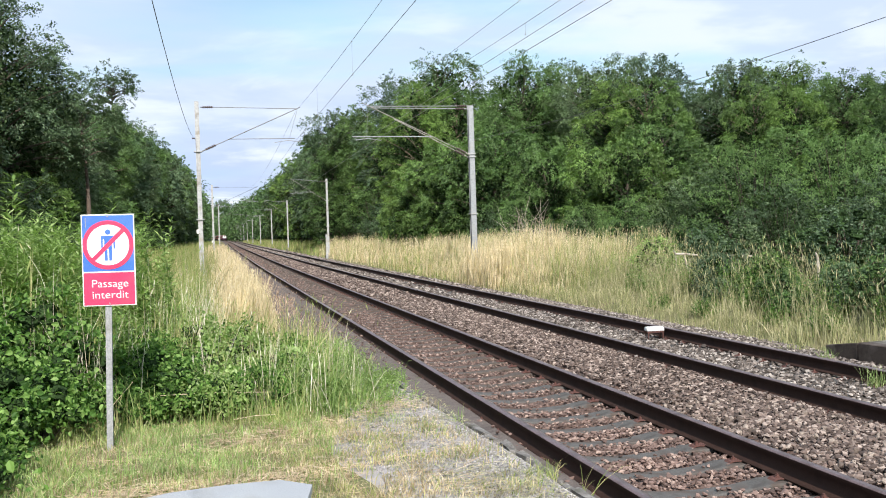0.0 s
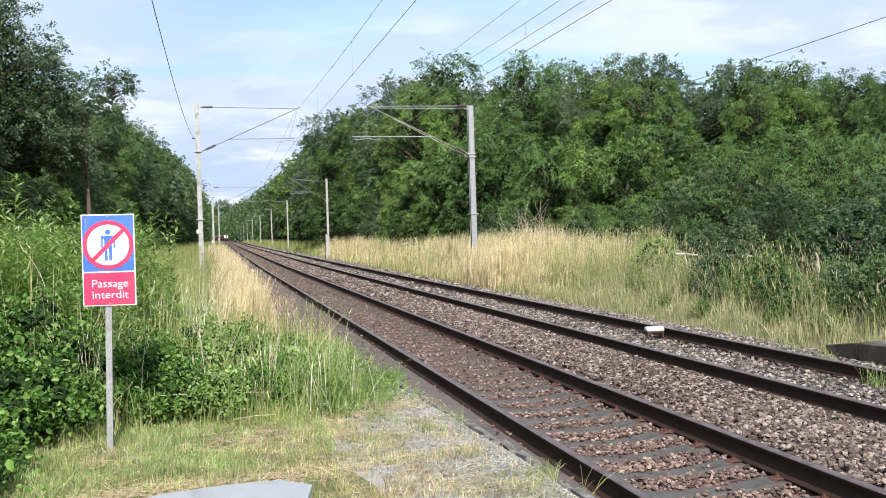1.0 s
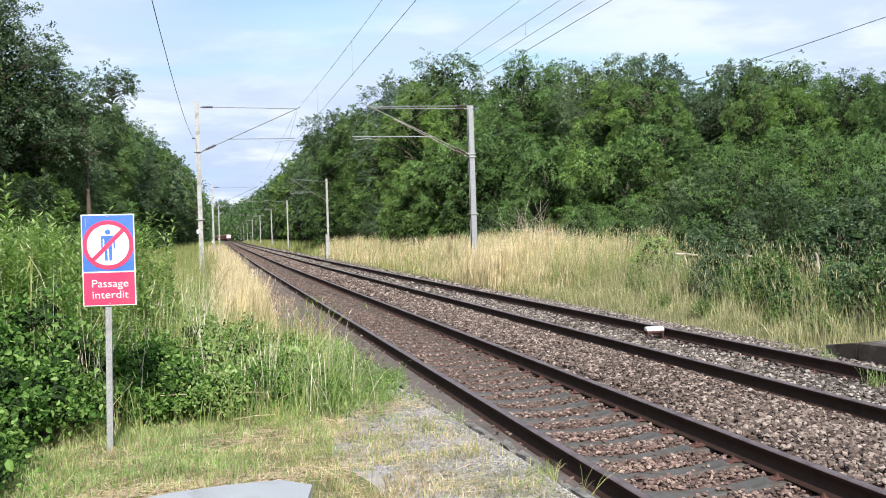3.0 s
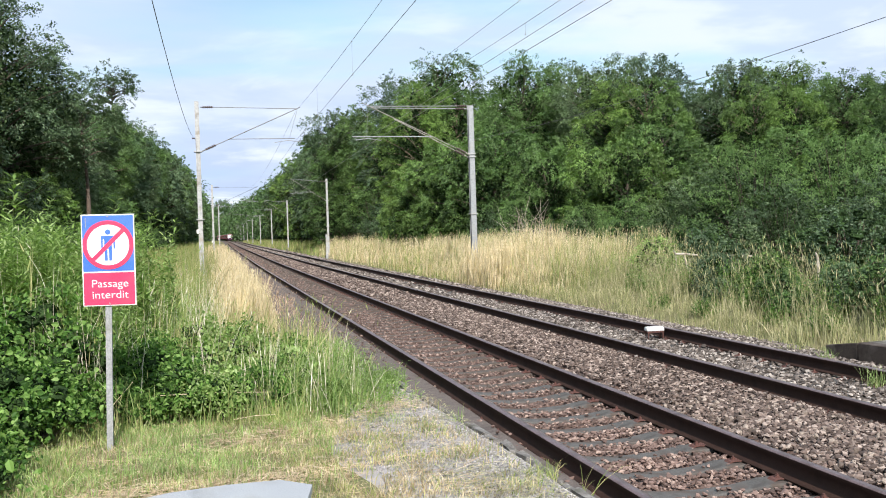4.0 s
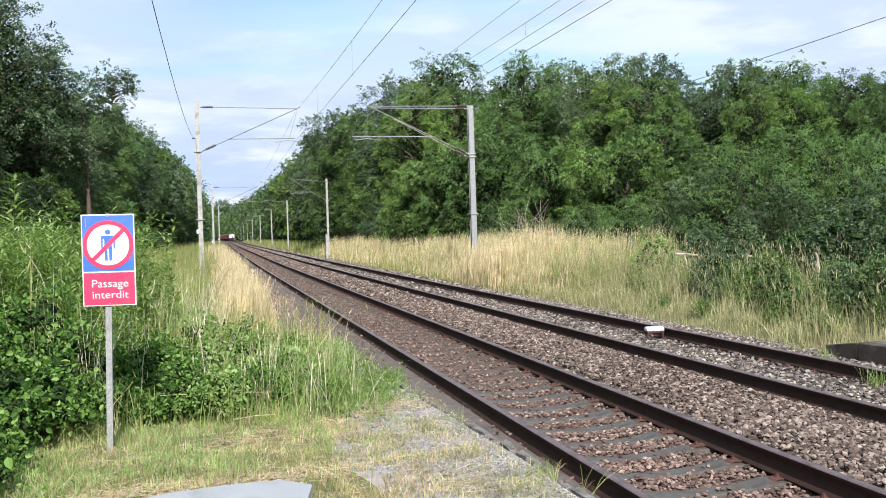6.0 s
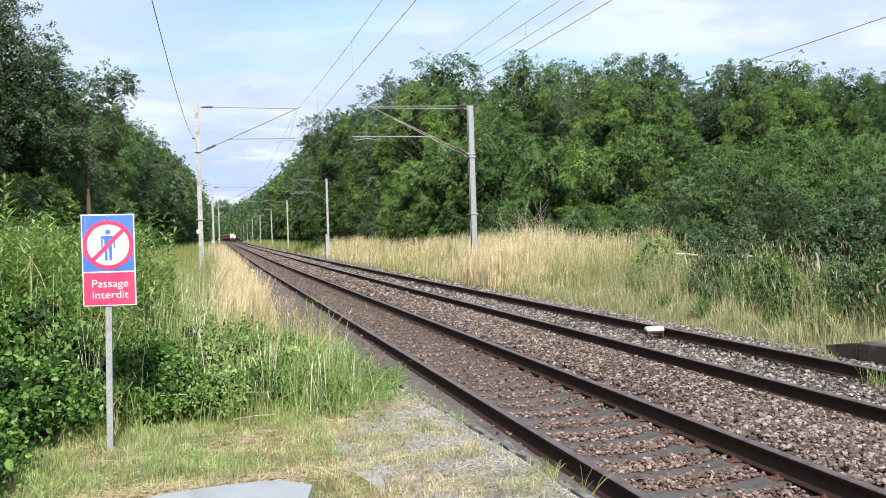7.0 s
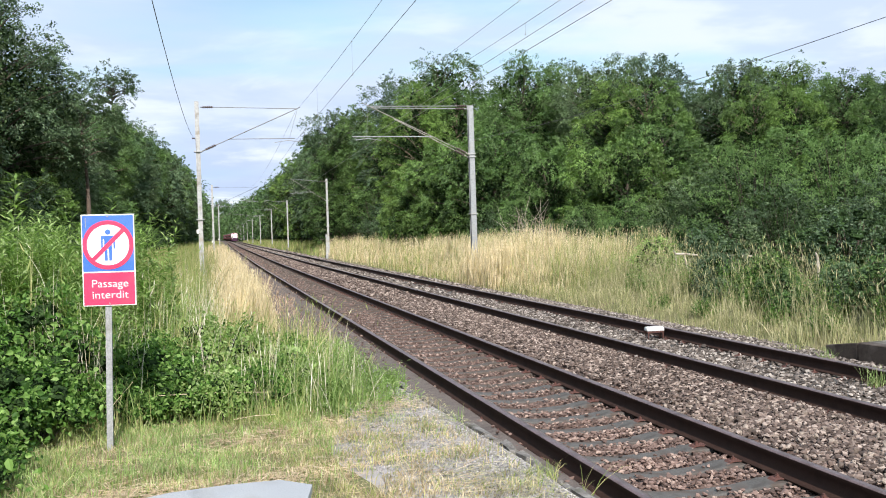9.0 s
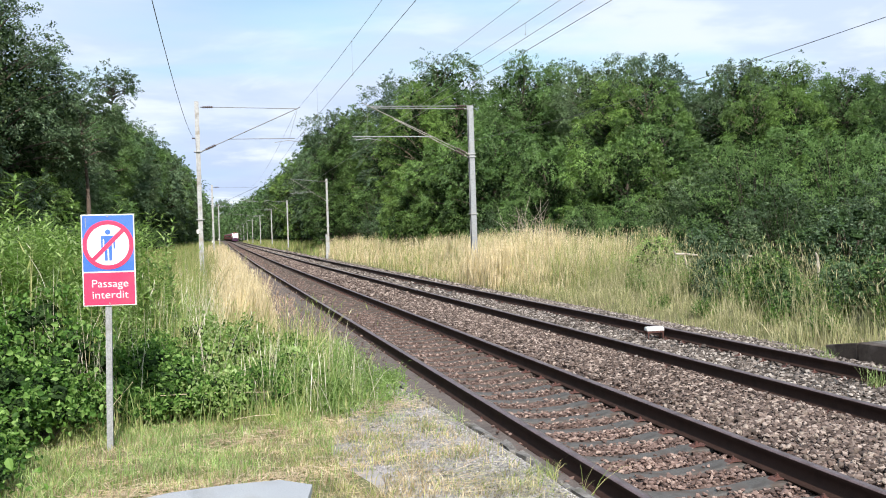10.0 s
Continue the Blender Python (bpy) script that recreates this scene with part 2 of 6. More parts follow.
    g["pinkgrass"] = material("reddish_seed_heads", [(0.30, 0.20, 0.13), (0.42, 0.30, 0.22), (0.52, 0.40, 0.31)], 0.8, by="island", scale=3, fine=60, bump=0, leafy=0.2, spec=0.2)
    g["mixgrass"] = material("fading_grass", [(0.14, 0.22, 0.05), (0.21, 0.26, 0.08), (0.30, 0.30, 0.13), (0.44, 0.40, 0.21)], 0.7, by="island", scale=3, fine=60, bump=0, leafy=0.3, spec=0.25)
    g["bleached"] = material("bleached_stalk", [(0.42, 0.37, 0.27), (0.56, 0.51, 0.40), (0.68, 0.63, 0.53)], 0.85, by="island", scale=3, fine=60, bump=0, leafy=0.15, spec=0.2)
    g["trodden"] = material("trodden_dry_grass", [(0.25, 0.18, 0.11), (0.36, 0.285, 0.175), (0.47, 0.385, 0.265), (0.57, 0.48, 0.36)], 0.85, by="island", scale=3, fine=60, bump=0, leafy=0.15, spec=0.2)
    g["straw"] = material("cut_straw", [(0.40, 0.29, 0.17), (0.50, 0.38, 0.24), (0.62, 0.51, 0.37), (0.30, 0.19, 0.11)], 0.85, by="island", scale=3, fine=60, bump=0, spec=0.2)
    g["train_red"] = material("crimson_coach_paint", [(0.26, 0.016, 0.05), (0.32, 0.022, 0.062)], 0.35, scale=0.6, fine=8, bump=0, stain=((0.16, 0.02, 0.03), 0.4, 1))
    g["train_white"] = material("white_cab_paint", [(0.80, 0.80, 0.82), (0.86, 0.86, 0.87)], 0.35, scale=1, fine=9, bump=0)
    g["train_purple"] = material("dark_purple_paint", [(0.055, 0.012, 0.05), (0.08, 0.018, 0.07)], 0.4, scale=1, fine=9, bump=0)
    g["train_grey"] = material("train_roof_grey", [(0.12, 0.12, 0.13), (0.18, 0.18, 0.19)], 0.6, scale=1, fine=9, bump=0)
    g["train_dark"] = material("train_underframe", [(0.02, 0.02, 0.022), (0.035, 0.033, 0.032)], 0.7, scale=2, fine=12, bump=0)
    g["glass"] = material("tinted_train_glass", [(0.015, 0.018, 0.022), (0.025, 0.028, 0.032)], 0.08, scale=1, fine=9, bump=0, spec=0.6)


mats()


# ---- helpers for building ----
def link_mesh(name, me, mat, parent=None, label=""):
    ob = new(name, me)
    for m in mat if isinstance(mat, (list, tuple)) else [mat]:
        if m.name not in me.materials:
            me.materials.append(m)
    if parent:
        ob.parent = parent
    if label:
        ob["label"] = label
    return ob


def part(name, bm, mat, parent, label="", smooth=False):
    """One mesh object under a thing or part, from a bmesh."""
    me = bpy.data.meshes.new(name)
    if smooth:
        for f in bm.faces:
            f.smooth = True
    bm.to_mesh(me)
    bm.free()
    return link_mesh(name, me, mat, parent, label)


def thing(name, label, category, at=(0, 0, 0), group="", kind=""):
    e = new(name)
    e.empty_display_size = 0.2
    e.location = at
    return tagged(e, label, category, group, kind)


def mesh_of(name, verts, faces, smooth=False):
    me = bpy.data.meshes.new(name)
    verts, faces = np.asarray(verts, dtype=np.float32), np.asarray(faces, dtype=np.int32)
    k = faces.shape[1]
    me.vertices.add(len(verts))
    me.vertices.foreach_set("co", verts.ravel())
    me.loops.add(faces.size)
    me.loops.foreach_set("vertex_index", faces.ravel())
    me.polygons.add(len(faces))
    me.polygons.foreach_set("loop_start", np.arange(0, faces.size, k, dtype=np.int32))
    me.polygons.foreach_set("use_smooth", np.full(len(faces), smooth))
    me.update(calc_edges=True)
    return me


def box(bm, x0, x1, y0, y1, z0, z1, bevel=0.0, segments=1):
    r = bmesh.ops.create_cube(bm, size=1.0)
    for v in r["verts"]:
        v.co = Vector(((x0 + x1) / 2 + v.co.x * (x1 - x0), (y0 + y1) / 2 + v.co.y * (y1 - y0), (z0 + z1) / 2 + v.co.z * (z1 - z0)))
    if bevel:
        edges = {e for v in r["verts"] for e in v.link_edges}
        bmesh.ops.bevel(bm, geom=list(edges), offset=bevel, segments=segments, affect="EDGES")
    return bm


def rod(bm, a, b, r0, r1=None, sides=8, caps=True):
    """A round bar from a to b."""
    a, b = Vector(a), Vector(b)
    r1 = r0 if r1 is None else r1
    q = (b - a).to_track_quat("Z", "Y")
    rings = []
    for p, r in ((a, r0), (b, r1)):
        rings.append([bm.verts.new(p + q @ Vector((r * math.cos(t), r * math.sin(t), 0))) for t in (2 * math.pi * i / sides for i in range(sides))])
    for i in range(sides):
        j = (i + 1) % sides
        bm.faces.new((rings[0][i], rings[0][j], rings[1][j], rings[1][i]))
    if caps:
        bm.faces.new(rings[0][::-1])
        bm.faces.new(rings[1])
    return bm


def tubes(paths, sides=6):
    """Vertices and quads of bent, tapered tubes; a path is a list of (point, radius)."""
    V, Fc = [], []
    for path in paths:
        base = len(V)
        for i, (p, r) in enumerate(path):
            p = Vector(p)
            d = Vector(path[min(i + 1, len(path) - 1)][0]) - Vector(path[max(i - 1, 0)][0])
            q = d.to_track_quat("Z", "Y")
            V += [p + q @ Vector((r * math.cos(2 * math.pi * k / sides), r * math.sin(2 * math.pi * k / sides), 0)) for k in range(sides)]
        for i in range(len(path) - 1):
            for k in range(sides):
                j = (k + 1) % sides
                Fc.append((base + i * sides + k, base + i * sides + j, base + (i + 1) * sides + j, base + (i + 1) * sides + k))
    return V, Fc


def unit(a):
    return a / np.maximum(np.linalg.norm(a, axis=1, keepdims=True), 1e-9)


def leaf_quads(rng, centres, normals, size, aspect=0.55, droop=0.0, along=None):
    """Rhombic leaves, one folded quad each, lying across the given normals."""
    n = len(centres)
    normals = unit(normals)
    t = unit(np.cross(normals, rng.normal(size=(n, 3))))
    if along is not None:
        t = t * 0.75 + along * np.where(rng.random((n, 1)) < 0.5, -1, 1)
        t -= normals * (t * normals).sum(1, keepdims=True)
    t[:, 2] -= droop
    t = unit(t)
    s = unit(np.cross(normals, t))
    size = np.asarray(size).reshape(-1, 1) * np.ones((n, 1))
    V = np.empty((n, 4, 3))
    V[:, 0] = centres - t * size * 0.5
    V[:, 1] = centres + s * size * aspect * 0.5 + normals * size * 0.12
    V[:, 2] = centres + t * size * 0.5
    V[:, 3] = centres - s * size * aspect * 0.5 + normals * size * 0.12
    return V.reshape(-1, 3), np.arange(n * 4).reshape(-1, 4)


def leaf_ovals(rng, centres, normals, size, aspect=0.7):
    """Broad pointed leaves folded along the midrib, two quads each."""
    n = len(centres)
    normals = unit(normals)
    t = unit(np.cross(normals, rng.normal(size=(n, 3))))
    s = np.cross(normals, t)
    size = np.asarray(size).reshape(-1, 1) * np.ones((n, 1))
    V = np.empty((n, 6, 3))
    up = normals * size * 0.10
    V[:, 0], V[:, 3] = centres - t * size * 0.5, centres + t * size * 0.55 - up
    for k, side in ((1, 1), (5, -1)):
        V[:, k] = centres - t * size * 0.22 + side * s * size * aspect * 0.46 + up
    for k, side in ((2, 1), (4, -1)):
        V[:, k] = centres + t * size * 0.18 + side * s * size * aspect * 0.42 + up
    i = np.arange(n)[:, None] * 6
    return V.reshape(-1, 3), np.concatenate([i + np.array([0, 1, 2, 3]), i + np.array([3, 4, 5, 0])], 1).reshape(-1, 4)


def blades(rng, pts, height, width, lean=0.25, wind=(0.0, 0.0), curl=0.5):
    """Grass blades as narrow bent strips that end in a point."""
    n = len(pts)
    h = np.asarray(height).reshape(-1, 1) * np.ones((n, 1))
    w = np.asarray(width).reshape(-1, 1) * np.ones((n, 1))
    a = rng.uniform(0, 2 * np.pi, n)
    side = np.stack([np.cos(a), np.sin(a), np.zeros(n)], 1)
    b = rng.uniform(0, 2 * np.pi, n)
    k = np.abs(rng.normal(0, lean, (n, 1)))
    bend = np.stack([np.cos(b), np.sin(b), np.zeros(n)], 1) * k + np.array([wind[0], wind[1], 0])
    up = np.array([0, 0, 1.0])
    m1 = pts + up * h * 0.45 + bend * h * 0.28
    m2 = pts + up * h * 0.80 + bend * h * (0.45 + curl * 0.35)
    tip = pts + up * h * (1.0 - 0.25 * np.minimum(k, 1) * curl) + bend * h * (0.6 + curl * 0.6)
    V = np.empty((n, 8, 3))
    V[:, 0], V[:, 1] = pts - side * w * 0.5, pts + side * w * 0.5
    V[:, 2], V[:, 3] = m1 + side * w * 0.45, m1 - side * w * 0.45
    V[:, 4], V[:, 5] = m2 + side * w * 0.3, m2 - side * w * 0.3
    V[:, 6], V[:, 7] = tip + side * w * 0.06, tip - side * w * 0.06
    i = np.arange(n)[:, None] * 8
    Fc = np.concatenate([i + np.array([0, 1, 2, 3]), i + np.array([3, 2, 4, 5]), i + np.array([5, 4, 6, 7])], 1).reshape(-1, 4)
    return V.reshape(-1, 3), Fc, tip


def merge(*sets):
    V, Fc, k = [], [], 0
    for v, f in sets:
        V.append(np.asarray(v, dtype=float).reshape(-1, 3))
        Fc.append(np.asarray(f, dtype=int) + k)
        k += len(V[-1])
    return np.concatenate(V), np.concatenate(Fc)


# ---- the lie of the land: x across the line, y along it, z = 0 on the rail heads ----
BENDS = ((-60, 0.0), (50, 0.0), (110, 0.30), (180, 0.75), (260, 1.45), (350, 2.2), (440, 2.8), (530, 3.1), (620, 2.9), (720, 1.6), (800, -0.8), (900, -6.0), (1000, -14.0))


def bend(y):
    """How far the line has swung to the right at y, smooth through the table."""
    y = float(y)
    if y <= BENDS[1][0]:
        return 0.0
    for i in range(1, len(BENDS) - 1):
        (y0, b0), (y1, b1) = BENDS[i], BENDS[i + 1]
        if y <= y1 or i == len(BENDS) - 2:
            p, q = BENDS[i - 1], BENDS[min(i + 2, len(BENDS) - 1)]
            s0 = (b1 - p[1]) / (y1 - p[0]) if i > 1 else 0.0
            s1 = (q[1] - b0) / (q[0] - y0)
            t = (y - y0) / (y1 - y0)
            d = y1 - y0
            return (2 * t**3 - 3 * t**2 + 1) * b0 + (t**3 - 2 * t**2 + t) * d * s0 + (3 * t**2 - 2 * t**3) * b1 + (t**3 - t**2) * d * s1
    return 0.0


GAUGE, SECOND = 1.507, 3.422
RAIL_X = (0.0, GAUGE, SECOND, SECOND + GAUGE)


def lump(x, y, s):
    return noise.noise(Vector((x * s, y * s, 3.1)))


def land(x, y):
    """Height of the ground."""
    u = x - bend(y)
    near = min(max((15.5 - y) / 3.0, 0.0), 1.0)
    if u < -0.6:
        z = -0.34 + near * 0.24
        if u < -4.2:
            z += 0.24 * min((-4.2 - u) / 5.0, 1.0)
        if u < -10:
            z += 0.02 * min(-10 - u, 40)
    elif u < 6.9:
        z = -0.52
    else:
        z = -0.36 + 0.62 * min(max((u - 6.9) / 2.6, 0.0), 1.0)
        if u > 12:
            z += 0.02 * min(u - 12, 40)
    if u < -1.2 or u > 7.4:
        z += 0.06 * lump(x, y, 0.6) * (1 - near * 0.8)
    return z


def bed_top(u, y=99.0):
    """Height of the ballast at u across the line."""
    pts = ((-1.25, -0.46), (-0.65, -0.16), (-0.15, -0.105), (-0.07, -0.15), (-0.03, -0.175), (0.12, -0.198), (0.4, -0.208), (0.75, -0.222), (1.2, -0.208), (1.75, -0.18), (2.4, -0.135), (3.1, -0.165), (3.5, -0.195), (4.2, -0.19), (4.8, -0.20), (5.4, -0.20), (6.2, -0.27), (7.6, -0.48))
    for (u0, z0), (u1, z1) in zip(pts, pts[1:]):
        if u <= u1:
            return z0 + (z1 - z0) * max((u - u0) / (u1 - u0), 0)
    return -0.48


# ---- ground, ballast and platform ----
def build_ground():
    xs = sorted({-3000, -1200, -500, -250, -140, -90, -60, -45, -35, -28, -22, -18, -15, -13, -11.5, -10, *[round(-9 + 0.6 * i, 2) for i in range(33)], 12, 13, 14.5, 16, 18, 20, 23, 26, 30, 36, 44, 55, 70, 95, 140, 250, 500, 1200, 3000})
    ys = sorted({-3000, -900, -300, -120, -60, -30, -15, *[i for i in range(-8, 60)], *range(60, 160, 5), *range(160, 1000, 30), 1100, 1400, 2000, 3500})
    V, Fc = [], []
    for y in ys:
        for x in xs:
            V.append((x + (bend(y) if -20 < x < 30 else 0), y, land(x + bend(y), y)))
    k = len(xs)
    for j in range(len(ys) - 1):
        for i in range(k - 1):
            Fc.append((j * k + i, j * k + i + 1, (j + 1) * k + i + 1, (j + 1) * k + i))
    ob = link_mesh("ground", mesh_of("ground", V, Fc, True), M["ground"])
    tagged(ob, "earth and short meadow grass beside the railway", "ground", kind="structure")


def build_bed():
    us = (-1.25, -0.9, -0.65, -0.4, -0.15, -0.07, -0.03, 0.12, 0.4, 0.75, 1.2, 1.5, 1.75, 2.1, 2.4, 2.75, 3.1, 3.5, 4.2, 4.8, 5.4, 5.8, 6.2, 6.7, 7.2, 7.6)
    ys = [-30 + 0.5 * i for i in range(180)] + list(range(60, 1001, 10))
    V, Fc = [], []
    for y in ys:
        for u in us:
            V.append((u + bend(y), y, bed_top(u) - 0.02 + 0.015 * lump(u, y, 2.0)))
    k = len(us)
    for j in range(len(ys) - 1):
        for i in range(k - 1):
            Fc.append((j * k + i, j * k + i + 1, (j + 1) * k + i + 1, (j + 1) * k + i))
    me = mesh_of("ballast_bed", V, Fc, True)
    ob = link_mesh("ballast_bed", me, [M["bed"], M["bed_pale"], M["fines"]])
    cols = [2 if us[i] < -0.1 else 0 if us[i] < 1.9 else 1 for i in range(k - 1)] * (len(ys) - 1)
    me.polygons.foreach_set("material_index", cols)
    return tagged(ob, "brown rusty ballast bed under two railway tracks", "ballast", kind="structure")


EDGE = ((-0.17, 3.0), (-0.24, 7.0), (-0.33, 8.7), (-0.46, 10.6), (-0.62, 12.9), (-0.74, 14.2))


def edge_x(y):
    for (x0, y0), (x1, y1) in zip(EDGE, EDGE[1:]):
        if y <= y1:
            return x0 + (x1 - x0) * (y - y0) / (y1 - y0)
    return EDGE[-1][0]


def path_side(y):
    """Where the gravelled path gives way to grass."""
    return -1.75 + 0.12 * math.sin(2.1 * y) + 0.9 * max(0, (y - 9.0) / 5.2) ** 1.3


def build_platform():
    bm = bmesh.new()
    rows = []
    for i in range(60):
        y = -8 + 22.2 * i / 59
        e = edge_x(max(y, 3.0)) - 0.15
        far = path_side(y)
        rows.append([(bm.verts.new((far + (e - far) * t, y, (-0.11 if t == 0 else -0.045) + 0.012 * lump(t * 3, y, 1.1)))) for t in (0, 0.2, 0.4, 0.6, 0.8, 1.0)])
        lowl, lowr = bm.verts.new((far, y, -0.3)), bm.verts.new((e, y, -0.3))
        rows[-1] = [lowl, *rows[-1], lowr]
    for a, b in zip(rows, rows[1:]):
        for i in range(7):
            bm.faces.new((a[i], a[i + 1], b[i + 1], b[i]))
    me = bpy.data.meshes.new("pavement")
    bm.to_mesh(me)
    bm.free()
    ob = link_mesh("pavement", me, M["asphalt"])
    tagged(ob, "cracked grey gravelly asphalt path beside the rails", "pavement", kind="structure")
    rng = random.Random(4)
    y = -4.0
    while y < 14.0:
        ln = rng.choice((0.18, 0.28, 0.4, 0.55))
        a, b = edge_x(max(y, 3)), edge_x(max(y + ln, 3))
        kb = bmesh.new()
        box(kb, -0.04, 0.035, 0.016, ln - 0.016, -0.16, 0.0, 0.018)
        for v in kb.verts:
            v.co += Vector([rng.uniform(-0.006, 0.006) for _ in range(3)]) * 2.6
        k = part("edge_stone", kb, M["kerb"], ob)
        k.location = (a - 0.065 + rng.uniform(-0.015, 0.015), y, -0.045 + rng.uniform(-0.035, 0.015))
        k.rotation_euler = (rng.uniform(-0.05, 0.05), rng.uniform(-0.1, 0.1), math.atan2(a - b, ln) + rng.uniform(-0.06, 0.06))
        y += ln
    return ob


def on_slab(u, y):
    return -3.42 < u < -2.36 + 0.135 * (y - 5.2) and y < 7.16 - 0.35 * max(0.0, u + 2.4)


def build_slab():
    bm = bmesh.new()
    outline = ((-3.45, 5.2), (-2.35, 5.2), (-2.17, 6.6), (-2.1, 6.97), (-2.32, 7.19), (-2.71, 7.18), (-3.11, 7.10), (-3.3, 7.0))
    top = [bm.verts.new((x, y, 0.0)) for x, y in outline]
    low = [bm.verts.new((x, y, -0.12)) for x, y in outline]
    bm.faces.new(top)
    for i in range(len(top)):
        j = (i + 1) % len(top)
        bm.faces.new((low[i], low[j], top[j], top[i]))
    ob = part("concrete_slab", bm, M["slab"], None)
    ob.location.z = -0.018
    tagged(ob, "smooth pale grey concrete slab set in the straw", "slab")


def build_side_kerb():
    """The end of an old loading platform beside the second track: a ramped stone edge with a filled top."""
    t = thing("platform_end", "old low platform end with blackened concrete edge", "platform", (6.28, -0.2, -0.335))
    prof = [(12.95, 0.23), (12.2, 0.34), (11.1, 0.36), (10.0, 0.36), (8.9, 0.36), (7.8, 0.36)]
    for (ya, za), (yb, zb) in zip(prof, prof[1:]):
        bm = bmesh.new()
        v = [bm.verts.new(c) for c in ((0, yb + 0.012, 0), (0.22, yb + 0.012, 0), (0.22, ya, 0), (0, ya, 0), (0, yb + 0.012, zb), (0.22, yb + 0.012, zb), (0.22, ya, za), (0, ya, za))]
        for f in ((0, 3, 2, 1), (4, 5, 6, 7), (0, 1, 5, 4), (1, 2, 6, 5), (2, 3, 7, 6), (3, 0, 4, 7)):
            bm.faces.new([v[i] for i in f])
        bmesh.ops.bevel(bm, geom=bm.edges[:], offset=0.012, segments=1, affect="EDGES")
        part("edge_block", bm, M["tar"], t)
    bm = bmesh.new()
    v = [bm.verts.new(c) for c in ((0.24, 7.8, 0.33), (2.6, 7.8, 0.36), (2.6, 12.3, 0.36), (0.24, 12.3, 0.33), (0.24, 7.8, -0.1), (2.6, 7.8, -0.1), (2.6, 12.9, -0.1), (0.24, 12.9, -0.1))]
    for f in ((0, 1, 2, 3), (7, 6, 5, 4), (4, 5, 1, 0), (5, 6, 2, 1), (6, 7, 3, 2), (7, 4, 0, 3)):
        bm.faces.new([v[i] for i in f])
    part("fill", bm, M["kerb"], t, "grey gravelly platform fill")


build_ground()
BED = build_bed()
PAVE = build_platform()
build_slab()
build_side_kerb()

# ---- rails and sleepers ----
HEAD = ((-0.036, -0.012), (-0.028, -0.002), (0.0, 0.0), (0.028, -0.002), (0.036, -0.012))
REST = ((0.036, -0.012), (0.037, -0.038), (0.012, -0.052), (0.009, -0.085), (0.011, -0.135), (0.03, -0.152), (0.075, -0.162), (0.075, -0.172), (-0.075, -0.172), (-0.075, -0.162), (-0.03, -0.152), (-0.011, -0.135), (-0.009, -0.085), (-0.012, -0.052), (-0.037, -0.038), (-0.036, -0.012))


def build_rails():
    ys = [-25, 0, 10, 20, 30, 40, 50] + list(range(60, 1000, 12))
    for n, x in enumerate(RAIL_X):
        t = thing("rail", "dark rusty steel rail with a worn head on concrete sleepers", "rail", (x, 0, 0), "running rails")
        for name, prof, mat, lab in (("running_surface", HEAD, "rail_top", "worn purplish steel running surface"), ("rail_body", REST, "rail", "")):
            V = [(px + bend(y), y, pz) for y in ys for px, pz in prof]
            k = len(prof)
            Fc = [(j * k + i, (j + 1) * k + i, (j + 1) * k + i + 1, j * k + i + 1) for j in range(len(ys) - 1) for i in range(k - 1)]
            link_mesh(name, mesh_of(name, V, Fc, True), M[mat], t, lab)


SLEEPER_Z = -0.182


def sleeper_bm():
    """A waisted concrete sleeper, 2.5 m long, lower in its middle than under the rails."""
    bm = bmesh.new()
    secs = ((-1.25, 0.13, -0.035), (-1.22, 0.15, -0.01), (-0.95, 0.15, 0.0), (-0.52, 0.145, 0.0), (-0.28, 0.12, -0.032), (0.0, 0.112, -0.04), (0.28, 0.12, -0.032), (0.52, 0.145, 0.0), (0.95, 0.15, 0.0), (1.22, 0.15, -0.01), (1.25, 0.13, -0.035))
    rings = []
    for x, hw, z in secs:
        rings.append([bm.verts.new((x, y, zz)) for y, zz in ((-hw, -0.2), (-hw * 0.82, z - 0.012), (-hw * 0.74, z), (hw * 0.74, z), (hw * 0.82, z - 0.012), (hw, -0.2))])
    for a, b in zip(rings, rings[1:]):
        for i in range(5):
            bm.faces.new((a[i], b[i], b[i + 1], a[i + 1]))
    bm.faces.new(rings[0][::-1])
    bm.faces.new(rings[-1])
    bmesh.ops.recalc_face_normals(bm, faces=bm.faces[:])
    return bm


def clip_bm():
    """A spring clip: a bent plate, a bolt with its nut and washer."""
    bm = bmesh.new()
    prof = ((-0.075, 0.0), (-0.06, 0.014), (-0.02, 0.02), (0.02, 0.016), (0.05, 0.024))
    for a, b in zip(prof, prof[1:]):
        v = [bm.verts.new((p[0], s, p[1] + dz)) for p in (a, b) for s in (-0.05, 0.05) for dz in (-0.008, 0.0)]
        for f in ((0, 2, 3, 1), (4, 5, 7, 6), (1, 3, 7, 5), (0, 4, 6, 2), (0, 1, 5, 4), (2, 6, 7, 3)):
            bm.faces.new([v[i] for i in f])
    rod(bm, (-0.02, 0, 0.014), (-0.02, 0, 0.038), 0.018, sides=6)
    rod(bm, (-0.02, 0, 0.036), (-0.02, 0, 0.05), 0.010, sides=6)
    return bm


